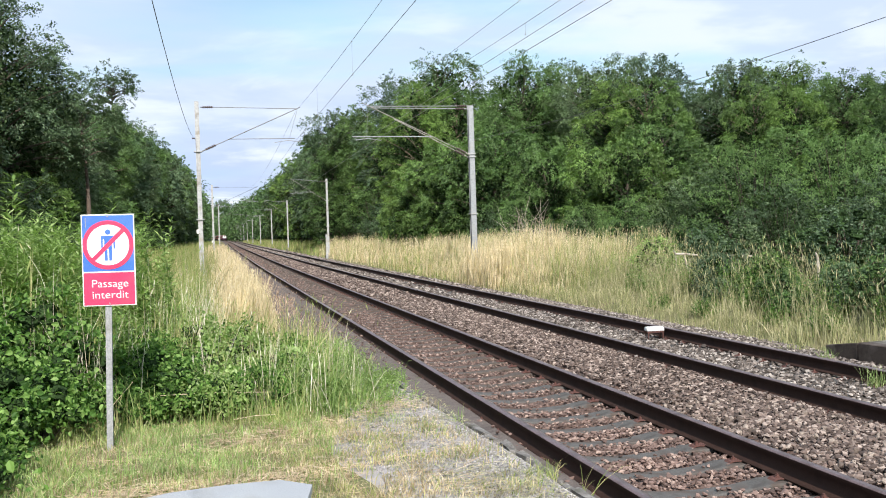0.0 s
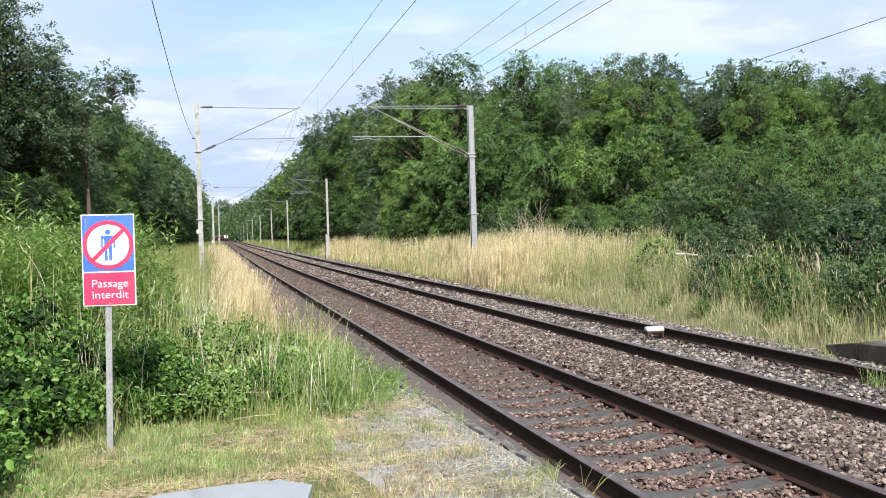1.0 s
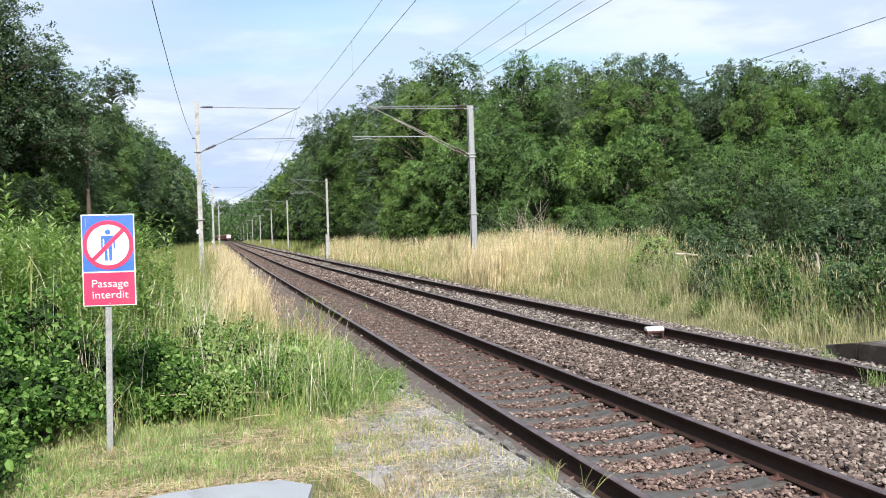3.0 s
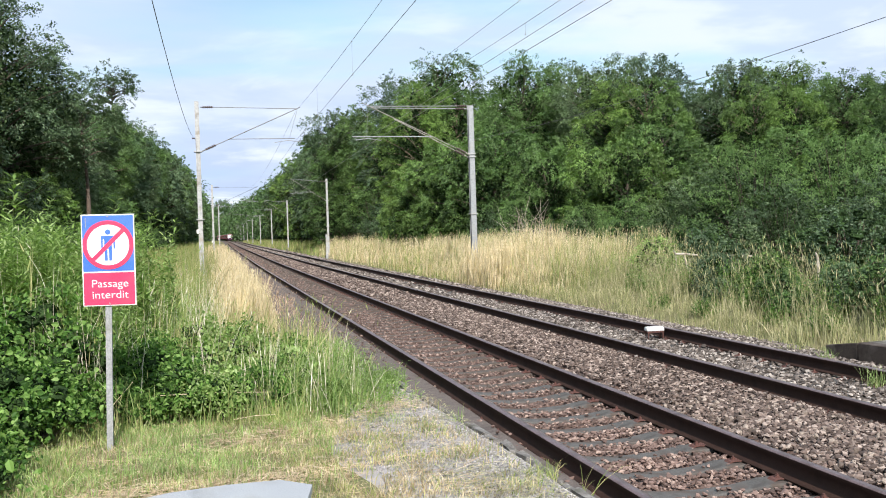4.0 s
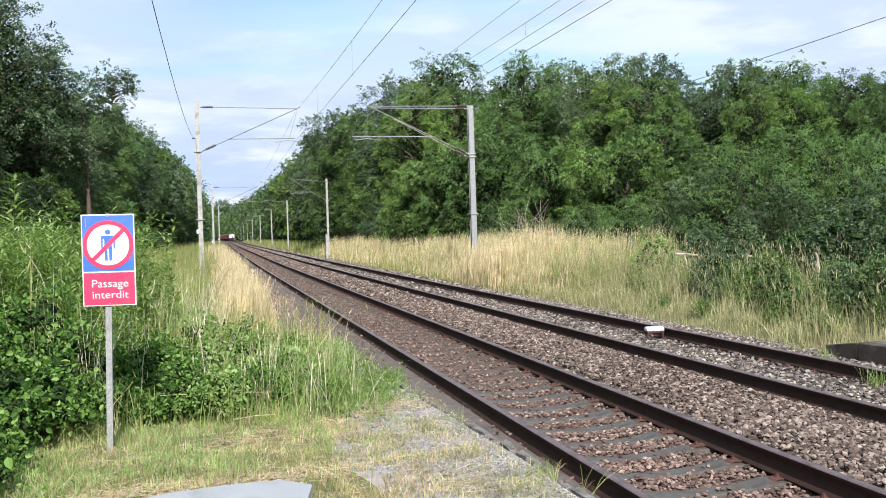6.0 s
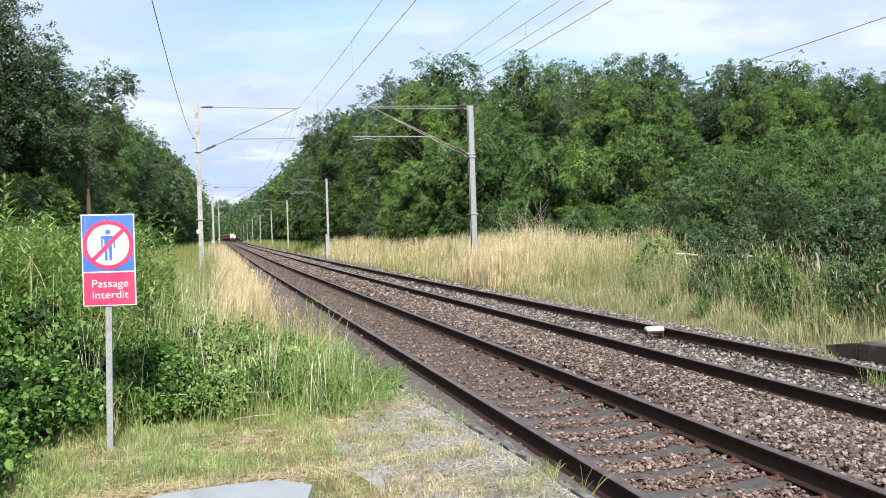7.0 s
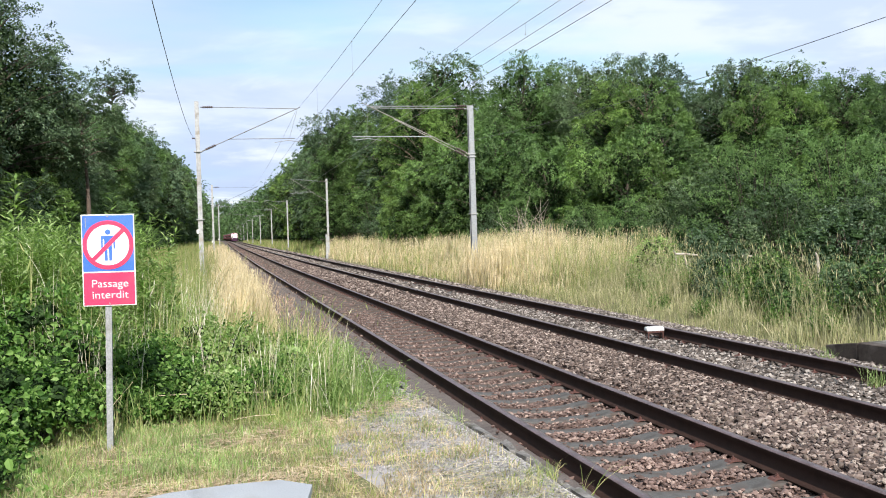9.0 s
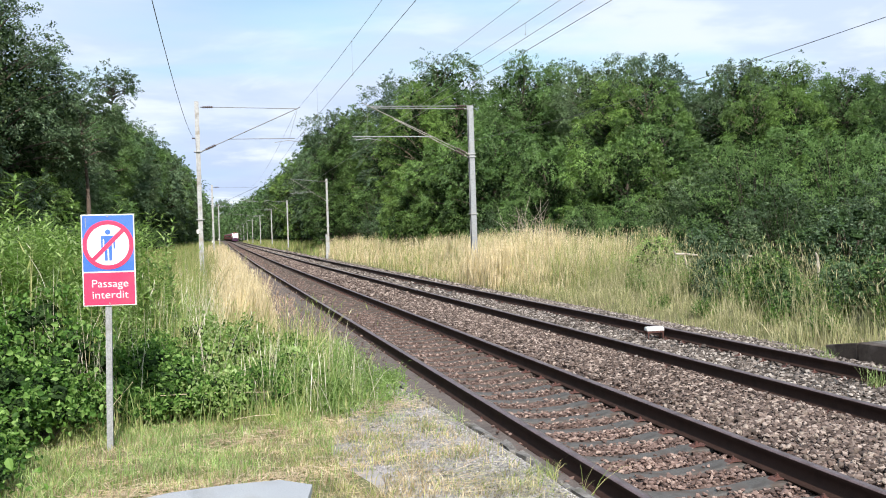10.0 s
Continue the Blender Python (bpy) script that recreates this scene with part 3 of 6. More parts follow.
def build_sleepers():
    protos = []
    for side, cx, y0, y1, mat in (("first", GAUGE / 2, 1.115 - 12 * 0.598, 11.5, "concrete"), ("first", GAUGE / 2, 11.879, 140, "dusty"), ("second", SECOND + GAUGE / 2, 1.37 - 12 * 0.598, 140, "concrete")):
        t = thing("sleeper", "grey weathered concrete sleeper bedded in ballast", "sleeper", (cx, 5.0, SLEEPER_Z), "sleepers of the " + side + " track")
        part("beam", sleeper_bm(), M[mat], t)
        for rx in (-GAUGE / 2, GAUGE / 2):
            for s in (-1, 1):
                c = part("rail_clip", clip_bm(), M["clip"], t, "rusty orange spring clip")
                c.location = (rx + s * 0.10, 0, 0.0)
                c.rotation_euler.z = 0 if s < 0 else math.pi
        protos.append((t, cx, y0, y1))
    rng = random.Random(8)
    far = []
    for t, cx, y, y1 in protos:
        first = True
        while y < y1:
            dx, rz = rng.uniform(-0.02, 0.02), rng.uniform(-0.006, 0.006)
            m = Matrix.Translation((cx + bend(y) + dx, y, SLEEPER_Z - (0.0 if cx < 2 else 0.012))) @ Matrix.Rotation(rz, 4, "Z")
            if y < 44:
                if first:
                    t.matrix_basis = m
                    first = False
                else:
                    copy_thing(t, m)
            else:
                far.append(m)
            y += 0.598
    bm = sleeper_bm()
    bv = np.array([v.co for v in bm.verts])
    bf = [[v.index for v in f.verts] for f in bm.faces if len(f.verts) == 4]
    bm.free()
    V, Fc = [], []
    for m in far:
        R = np.array(m.to_3x3())
        Fc.append(np.array(bf) + len(V) * len(bv))
        V.append(bv @ R.T + np.array(m.translation))
    ob = link_mesh("distant_sleepers", mesh_of("distant_sleepers", np.concatenate(V), np.concatenate(Fc)), M["dusty"])
    tagged(ob, "rows of grey concrete sleepers running into the distance", "sleepers", kind="stuff")


build_rails()
build_sleepers()


# ---- catenary masts and wires ----
def insulator(bm, a, b, r=0.055, sheds=5):
    a, b = Vector(a), Vector(b)
    rod(bm, a, b, r * 0.45, sides=8)
    for i in range(sheds):
        p = a.lerp(b, (i + 0.5) / sheds)
        d = (b - a).normalized() * (b - a).length / sheds * 0.32
        rod(bm, p - d, p + d, r, r * 0.6, sides=10)


def h_post(bm, w0, w1, z0, z1):
    """A rolled H section that narrows a little upwards; its flanges face along the line."""
    def ring(w, z):
        f, d = w * 0.5, w * 0.5
        return [(-f, -d), (f, -d), (f, -d + 0.018), (0.008, -d + 0.018), (0.008, d - 0.018), (f, d - 0.018), (f, d), (-f, d), (-f, d - 0.018), (-0.008, d - 0.018), (-0.008, -d + 0.018), (-f, -d + 0.018)]
    a = [bm.verts.new((x, y, z0)) for x, y in ring(w0, z0)]
    b = [bm.verts.new((x, y, z1)) for x, y in ring(w1, z1)]
    for i in range(12):
        j = (i + 1) % 12
        bm.faces.new((a[i], a[j], b[j], b[i]))
    bm.faces.new(b)


def mast(side, at, top, reach, double, label, bottom):
    """side +1: the arm reaches to the right of the mast. Heights are above the rail heads."""
    t = thing("catenary_mast", label, "catenary mast", (at[0], at[1], 0), "masts along the line")
    s = side
    bm = bmesh.new()
    h_post(bm, *((0.24, 0.215) if double else (0.18, 0.165)), bottom, top)
    part("post", bm, M["galv"] if double else M["galv_old"], t)
    bm = bmesh.new()
    box(bm, -0.3, 0.3, -0.3, 0.3, bottom - 0.5, bottom + 0.06, 0.02)
    part("footing", bm, M["kerb"], t, "concrete footing")
    if s > 0:
        bm = bmesh.new()
        box(bm, -0.16, -0.07, -0.125, -0.11, 2.0, 2.16, 0.004)
        part("plate", bm, M["cover"], t, "small pale enamel plate")
    for z in ((top - 2.16, top - 2.02, 2.5) if double else (top - 1.98, 2.55)):
        bm = bmesh.new()
        box(bm, -0.16, 0.16, -0.15, 0.15, z - 0.025, z + 0.025, 0.006)
        part("band", bm, M["galv_old"], t, "bolted steel band")
    tipx = s * reach
    for k in ((-0.14, 0.14) if double else (0.0,)):
        up = top - (0.03 if k < 0 else 0.11) if double else top - 0.22
        tip = (tipx + (0.18 if k > 0 else 0.0) * -s, k, 6.93 if not double else top - (0.05 if k < 0 else 0.08))
        bm = bmesh.new()
        insulator(bm, (s * 0.22, k, up), (s * 0.62, k, up))
        part("tie_insulator", bm, M["insulator"], t, "brown ribbed insulator")
        bm = bmesh.new()
        rod(bm, (s * 0.12, k, up), (s * 0.24, k, up), 0.02)
        rod(bm, (s * 0.60, k, up), tip, 0.013 if not double else 0.016)
        part("tie_rod", bm, M["galv"] if s < 0 else M["tube_brown"], t)
        root = (s * 0.16, k, top - ((2.05 if k < 0 else 2.13) if double else 1.96))
        a = Vector(root)
        e = Vector((tip[0] + s * (0.24 if double else 0.12), k, tip[2] + (0.15 if double else 0.06)))
        if k > 0:
            e = Vector(root).lerp(e, 0.72)
        d = (e - a).normalized()
        bm = bmesh.new()
        insulator(bm, a + d * 0.15, a + d * 0.58, 0.06)
        part("strut_insulator", bm, M["insulator"], t, "brown ribbed insulator")
        bm = bmesh.new()
        rod(bm, a - d * 0.05, a + d * 0.16, 0.025)
        rod(bm, a + d * 0.56, e, 0.017 if s > 0 or double else 0.014)
        part("strut", bm, M["tube_pale"] if s < 0 else M["tube_brown"], t, "slanting weathered tube")
        if k <= 0:
            q = a + d * ((5.72 + (0.04 if double else 0) - a.z) / d.z if d.z else 1)
            z = q.z
            bm = bmesh.new()
            rod(bm, q, (tipx + (s * 0.68 if double else -s * 0.12), k, z + 0.01), 0.019 if double else 0.014)
            part("registration_arm", bm, M["galv"] if s < 0 else M["tube_brown"], t)
            bm = bmesh.new()
            c = tipx + s * (0.54 if double else 0.1)
            rod(bm, (c, k, z - 0.13), (c - s * 0.5, k, z - 0.06), 0.016)
            rod(bm, (c - s * 0.5, k, z - 0.06), (c - s * 1.05, k, z - 0.15), 0.014)
            rod(bm, (c, k, z - 0.13), (c, k, z + 0.02), 0.012)
            part("steady_arm", bm, M["galv"], t)
            bm = bmesh.new()
            rod(bm, (tip[0], k, tip[2] - 0.04), (c - s * 0.45, k, z), 0.007, sides=5)
            part("hanger", bm, M["wire"], t)
    bm = bmesh.new()
    insulator(bm, (-s * 0.1, 0, top - 1.45), (-s * 0.22, 0, top - 1.45), 0.04, 3)
    part("feeder_insulator", bm, M["insulator"], t)
    return t


LEFT_MASTS = ((-3.19, 38.94), (-2.66, 88.8), (-1.75, 148.0))
RIGHT_MASTS = ((8.0, 38.94), (7.5, 87.0), (7.72, 137.5), (8.0, 180.0), (8.35, 231.0), (8.75, 286.0), (9.25, 345.0), (9.7, 398.0), (10.0, 450.0), (10.2, 505.0), (10.3, 560.0))


def build_masts():
    for i, (x, y) in enumerate(LEFT_MASTS):
        if i == 0:
            proto = mast(1, (x, y), 7.21, 0.75 - x, False, "tall grey zinc catenary mast standing in dry grass", -0.4)
        else:
            copy_thing(proto, Matrix.Translation((x, y, (6.62 - 7.21) if i == 1 else -0.45)))
    first = mast(-1, RIGHT_MASTS[0], 7.06, 8.0 - 3.62, True, "pale galvanised catenary mast with doubled arms in tall grass", -0.15)
    proto = None
    for x, y in RIGHT_MASTS[1:]:
        if proto is None:
            proto = mast(-1, (x, y), 6.9, x - SECOND - GAUGE / 2 - bend(y), False, "pale galvanised catenary mast at the wood's edge", -0.15)
        else:
            copy_thing(proto, Matrix.Translation((x, y, 0)))
    return first


build_masts()


def wire(name, label, pts, r=0.007, droppers=()):
    """A hung wire through pts, with droppers (x, y, z_top, z_bottom) as parts."""
    V, Fc = tubes([[(p, r) for p in pts]], sides=5)
    ob = link_mesh(name, mesh_of(name, V, Fc), M["cable" if name == "feeder_wire" else "wire"])
    tagged(ob, label, "overhead wire")
    for x, y, za, zb in droppers:
        bm = bmesh.new()
        rod(bm, (x, y, zb), (x, y, za), 0.0025, sides=5)
        rod(bm, (x - 0.015, y, zb), (x + 0.015, y, zb), 0.016, sides=6)
        rod(bm, (x - 0.015, y, za), (x + 0.015, y, za), 0.014, sides=6)
        part("dropper", bm, M["wire"], ob)
    return ob


def hung(supports, sag, step=2.5):
    """Points of a wire through its supports (x, y, z), sagging between them."""
    pts = []
    for (x0, y0, z0), (x1, y1, z1) in zip(supports, supports[1:]):
        n = max(3, int((y1 - y0) / step))
        for i in range(n):
            t = i / n
            pts.append((x0 + (x1 - x0) * t, y0 + (y1 - y0) * t, z0 + (z1 - z0) * t - 4 * sag * t * (1 - t)))
    return pts + [supports[-1]]


def build_wires():
    cx = GAUGE / 2
    lm = [(cx - 0.06, -6.0, 6.86), (cx - 0.06, 38.94, 6.86)] + [(cx + bend(y), y, 6.86 - (0.42 if i == 0 else 0.3)) for i, (x, y) in enumerate(LEFT_MASTS[1:])] + [(cx + bend(330), 330, 6.5)]
    lc = [(cx - 0.05, -6.0, 5.72), (cx - 0.14, 38.94, 5.60)] + [(cx + bend(y), y, 5.3) for x, y in LEFT_MASTS[1:]] + [(cx + bend(330), 330, 5.3)]
    mess = hung(lm, 0.42)
    drops = [(p[0], p[1], p[2], 5.66) for p in mess if 3 < p[1] < 38][1::3]
    wire("messenger_wire", "dark messenger wire hung above the nearer track", mess, 0.005, drops)
    wire("contact_wire", "dark copper contact wire above the nearer track", hung(lc, 0.02, 10), 0.006)
    c2 = SECOND + cx
    rest = RIGHT_MASTS[1:7]
    m1 = [(c2, -6.0, 6.9), (c2 - 0.1, 38.94, 7.02)] + [(c2 + bend(y), y, 6.7) for x, y in rest]
    k1 = [(c2, -6.0, 6.02), (c2 - 0.2, 38.94, 5.95)]
    m2 = [(c2, -6.0, 6.60), (c2 + 0.1, 38.94, 6.86)]
    k2 = [(c2, -6.0, 5.75), (c2 - 0.2, 38.94, 5.68)] + [(c2 + bend(y), y, 5.45) for x, y in rest]
    a, b = hung(m1, 0.06), hung(m2, 0.35)
    wire("messenger_wire", "dark messenger wire hung above the further track", a, 0.0055, [(p[0], p[1], p[2], p[2] - 0.25) for p in a if 5 < p[1] < 37][::4])
    wire("messenger_wire", "sagging second messenger wire above the further track", b, 0.0055, [(p[0], p[1], p[2], p[2] - 0.25) for p in b if 5 < p[1] < 37][1::4])
    wire("contact_wire", "raised second contact wire above the further track", hung(k1, 0.0, 10), 0.006)
    wire("contact_wire", "dark copper contact wire above the further track", hung(k2, 0.02, 10), 0.007)
    wire("feeder_wire", "black feeder cable sagging along the masts", hung([(-3.35, -8.0, 5.4), (-3.28, 38.94, 5.76), (-2.85, 88.8, 5.2), (-1.95, 148, 5.2)], 1.08), 0.0055)
    wire("feeder_wire", "dark feeder cable sagging along the masts", hung([(8.25, -8.0, 5.9), (8.2, 38.94, 5.65), *[(x + 0.2, y, 5.45) for x, y in rest]], 0.66), 0.007)


build_wires()


# ---- the warning sign ----
def disc(bm, x, z, r, y0, y1, sides=48, inner=0.0):
    n = sides
    for_r = [r, inner] if inner else [r]
    rings = {}
    for rr in for_r:
        for y in (y0, y1):
            rings[rr, y] = [bm.verts.new((x + rr * math.cos(2 * math.pi * i / n), y, z + rr * math.sin(2 * math.pi * i / n))) for i in range(n)]
    for i in range(n):
        j = (i + 1) % n
        bm.faces.new((rings[r, y0][i], rings[r, y0][j], rings[r, y1][j], rings[r, y1][i]))
        if inner:
            bm.faces.new((rings[inner, y0][j], rings[inner, y0][i], rings[inner, y1][i], rings[inner, y1][j]))
            for y, flip in ((y0, 1), (y1, 0)):
                q = (rings[r, y][i], rings[r, y][j], rings[inner, y][j], rings[inner, y][i])
                bm.faces.new(q[::-1] if flip else q)
    if not inner:
        bm.faces.new(rings[r, y0][::-1])
        bm.faces.new(rings[r, y1])
    return bm


def text_part(words, size, x, z, mat, parent, y):
    cu = bpy.data.curves.new("lettering", "FONT")
    cu.body, cu.size, cu.align_x, cu.align_y, cu.extrude = words, size, "CENTER", "CENTER", 0.0012
    cu.offset = size * -0.011
    tmp = new("lettering_curve", cu)
    me = bpy.data.meshes.new_from_object(tmp)
    bpy.data.objects.remove(tmp)
    ob = link_mesh("lettering", me, mat, parent, "raised white letters reading " + words)
    ob.location, ob.rotation_euler, ob.scale = (x, y, z), (math.pi / 2, 0, 0), (1.09, 1, 1)
    return ob


def build_sign():
    w, h = 0.46, 0.826
    t = thing("warning_sign", "blue and red no-trespassing sign on a grey steel post", "sign", (-3.715, 9.1, -0.125))
    bm = bmesh.new()
    # folded channel post, open to the back
    for x0, x1, y0, y1 in ((-0.027, 0.027, -0.004, 0.0), (-0.027, -0.023, 0.0, 0.03), (0.023, 0.027, 0.0, 0.03)):
        box(bm, x0, x1, y0, y1, -0.5, 2.1)
    part("post", bm, M["post_grey"], t)
    base = 1.349
    pl = bmesh.new()
    box(pl, -w / 2, w / 2, -0.022, -0.006, base, base + h, 0.003)
    plate = part("plate", pl, M["white"], t, "white-edged sign plate")
    e = 0.009
    split = base + 0.305
    for name, z0, z1, mat in (("red_panel", base + e, split - 0.004, "red"), ("blue_panel", split + 0.008, base + h - e, "blue")):
        bm = bmesh.new()
        box(bm, -w / 2 + e, w / 2 - e, -0.0245, -0.0215, z0, z1)
        part(name, bm, M[mat], plate)
    cz, R = base + 0.550, 0.221
    part("disc", disc(bmesh.new(), 0, cz, R - 0.02, -0.027, -0.0240), M["white"], plate)
    part("ring", disc(bmesh.new(), 0, cz, R, -0.0285, -0.0242, inner=R - 0.038), M["red"], plate)
    bm = bmesh.new()
    box(bm, -R + 0.02, R - 0.02, -0.0295, -0.0275, -0.019, 0.019)
    bar = part("slash_bar", bm, M["red"], plate)
    bar.location, bar.rotation_euler = (0, 0, cz), (0, -radians(45), 0)
    # pictogram of plain shapes behind the bar
    part("symbol_dot", disc(bmesh.new(), 0, cz + 0.116, 0.025, -0.0285, -0.0268, 20), M["blue"], plate, "plain blue dot")
    for x0, x1, z0, z1 in ((-0.06, 0.06, 0.05, 0.084), (-0.06, -0.045, -0.035, 0.05), (0.045, 0.06, -0.035, 0.05), (-0.034, 0.034, -0.035, 0.05), (-0.032, -0.006, -0.142, -0.035), (0.006, 0.032, -0.142, -0.035)):
        bm = bmesh.new()
        box(bm, x0, x1, -0.0283, -0.0268, cz + z0, cz + z1)
        part("symbol_bar", bm, M["blue"], plate, "plain blue bar")
    text_part("Passage", 0.098, 0.006, base + 0.199, M["white"], plate, -0.0255)
    text_part("interdit", 0.098, 0.006, base + 0.098, M["white"], plate, -0.0255)
    for z in (base + 0.022, base + h - 0.02):
        bm = bmesh.new()
        rod(bm, (0, -0.0240, z), (0, -0.031, z), 0.008, 0.006, sides=10)
        part("bolt", bm, M["galv"], plate, "small zinc bolt head")
    # faded scratch near the upper corner
    bm = bmesh.new()
    box(bm, -w / 2 + 0.035, -w / 2 + 0.042, -0.0252, -0.0244, base + h - 0.12, base + h - 0.03)
    part("scratch", bm, M["galv"], plate, "pale scratch in the blue paint")
    t.rotation_euler.z = radians(-4)
    t.rotation_euler.y = radians(1.4)
    plate.rotation_euler.y, plate.location.x, plate.location.z = radians(-1.1), 0.043, -0.005


build_sign()


# ---- small things on the track ----
def build_trackside_box():
    t = thing("trackside_box", "small rusty stand with a white rounded cover between the rails", "trackside device", (4.665, 15.25, -0.19))
    for x, y in ((-0.2, -0.1), (0.2, -0.1), (-0.2, 0.12), (0.2, 0.12)):
        bm = bmesh.new()
        box(bm, x - 0.014, x + 0.014, y - 0.014, y + 0.014, -0.03, 0.14)
        part("leg", bm, M["clip"], t)
    bm = bmesh.new()
    for y in (-0.1, 0.12):
        box(bm, -0.23, 0.23, y - 0.015, y + 0.015, 0.125, 0.155)
    for x in (-0.21, 0.21):
        box(bm, x - 0.015, x + 0.015, -0.1, 0.12, 0.125, 0.155)
    part("frame", bm, M["clip"], t, "rusty angle-iron frame")
    bm = bmesh.new()
    n = 9
    rings = []
    for x in (-0.235, -0.225, 0.225, 0.235):
        k = 0.93 if abs(x) > 0.23 else 1.0
        rings.append([bm.verts.new((x, 0.01 - 0.135 * k * math.cos(math.pi * i / (n - 1)), 0.155 + 0.07 * k * math.sin(math.pi * i / (n - 1)) ** 0.7)) for i in range(n)])
    for a, b in zip(rings, rings[1:]):
        for i in range(n - 1):
            bm.faces.new((a[i], b[i], b[i + 1], a[i + 1]))
        bm.faces.new((a[0], a[-1], b[-1], b[0]))
    bm.faces.new(rings[0])
    bm.faces.new(rings[-1][::-1])
    part("cover", bm, M["cover"], t, "white painted rounded cover", True)
    bm = bmesh.new()
    rod(bm, (-0.2, 0, 0.06), (-0.42, 0.0, 0.03), 0.012)
    rod(bm, (-0.42, 0.0, 0.03), (-0.45, 0.02, -0.05), 0.012)
    part("cable", bm, M["dark_steel"], t)
    t.rotation_euler.z = radians(-8)
    t.scale = (0.64, 0.75, 1.0)


def build_fence_remains():
    for (x, y), h, label in (((10.0, 18.2), 0.85, "weathered grey post of an old fence"), ((10.0, 24.75), 0.82, "leaning grey wooden post in weeds")):
        z = land(x, y)
        t = thing("fence_post", label, "post", (x, y, z))
        V, Fc = tubes([[((0, 0, -0.2), 0.034), ((0.01, 0, 0.5), 0.03), ((-0.01, 0.01, h * 0.9), 0.028), ((-0.05, 0.01, h), 0.012)]], 8)
        link_mesh("timber", mesh_of("timber", V, Fc), M["dead"], t)
    for a, b, r in (((8.57, 22.0, 1.05), (9.2, 22.0, 1.0), 0.035), ((10.07, 22.0, 0.97), (10.8, 22.0, 0.91), 0.035)):
        d = Vector(b) - Vector(a)
        t = thing("fence_rail", "broken grey wooden fence rail among weeds", "fence rail", a)
        V, Fc = tubes([[((0, 0, 0), r), (d * 0.4 + Vector((0, 0, 0.015)), r * 0.9), (d, r * 0.5)], [(d * 0.4, r * 0.6), (d * 0.5 + Vector((0.1, 0, -0.7)), r * 0.5), (d * 0.5 + Vector((0.1, 0, -1.4)), r * 0.4)]], 6)
        link_mesh("limb", mesh_of("limb", V, Fc), M["dead"], t)


def build_marker_post():
    t = thing("marker_post", "short grey weathered post beside a catenary mast", "post", (7.0, 84.0, land(7.0, 84.0)))
    bm = bmesh.new()
    box(bm, -0.09, 0.09, -0.07, 0.07, -0.3, 2.35, 0.01)
    part("shaft", bm, M["galv_old"], t)
    bm = bmesh.new()
    box(bm, -0.11, 0.11, -0.09, 0.09, 2.35, 2.42, 0.015)
    part("cap", bm, M["dark_steel"], t)


def bare_twigs(name, label, at, height, spread, count, seed, lean=0.5):
    """Grey bare branches that fork twice."""
    rng = np.random.default_rng(seed)
    t = thing(name, label, "dead branches", at)
    paths = []
    for i in range(count):
        d = unit((rng.normal(0, lean, 3) + np.array([0, 0, 1.0]))[None])[0]
        d[2] = abs(d[2])
        b = np.array([rng.normal(0, spread * 0.25), rng.normal(0, spread * 0.25), -0.1])
        e = b + d * height * rng.uniform(0.6, 1.0) * np.array([spread / height, spread / height, 1.0])
        paths.append([(tuple(b), 0.022), (tuple((b + e) / 2 + rng.normal(0, 0.06, 3)), 0.014), (tuple(e), 0.006)])
        for _ in range(6):
            f = rng.uniform(0.3, 0.95)
            p = b + (e - b) * f
            q = p + (d * 0.5 + rng.normal(0, 0.55, 3)) * height * 0.26
            paths.append([(tuple(p), 0.011), (tuple((p + q) / 2 + rng.normal(0, 0.03, 3)), 0.008), (tuple(q), 0.004)])
    V, Fc = tubes(paths, 4)
    tagged(link_mesh("branchwork", mesh_of("branchwork", V, Fc), M["dead"], t), kind="stuff")


build_trackside_box()
build_fence_remains()
build_marker_post()
bare_twigs("dead_shrub", "bare grey dead shrub before the wood", (12.7, 45.0, land(12.7, 45.0)), 2.9, 2.2, 22, 812, 0.6)


# ---- the train ----
def shell(bm, half, floor, eave, roof, y0, y1):
    """A coach body: straight sides, rounded roof."""
    prof = [(-half, floor), (-half, eave)] + [(-half * math.cos(math.pi * i / 8), eave + (roof - eave) * math.sin(math.pi * i / 8) ** 0.8) for i in range(1, 8)] + [(half, eave), (half, floor)]
    a = [bm.verts.new((x, y0, z)) for x, z in prof]
    b = [bm.verts.new((x, y1, z)) for x, z in prof]
    n = len(prof)
    for i in range(n):
        j = (i + 1) % n
        bm.faces.new((a[j], a[i], b[i], b[j]))
    bm.faces.new(a)
    bm.faces.new(b[::-1])
    return bm


def bogie(t, y):
    bm = bmesh.new()
    for x in (-1.05, 1.05):
        box(bm, x - 0.06, x + 0.06, y - 1.7, y + 1.7, 0.45, 0.75, 0.02)
    box(bm, -1.0, 1.0, y - 0.25, y + 0.25, 0.5, 0.85)
    b = part("bogie", bm, M["train_dark"], t, "dark steel bogie frame")
    for dy in (-1.25, 1.25):
        bm = bmesh.new()
        for x in (-0.75, 0.75):
            rod(bm, (x - 0.06, y + dy, 0.46), (x + 0.06, y + dy, 0.46), 0.46, sides=18)
        rod(bm, (-0.7, y + dy, 0.46), (0.7, y + dy, 0.46), 0.08, sides=8)
        part("wheelset", bm, M["dark_steel"], b)


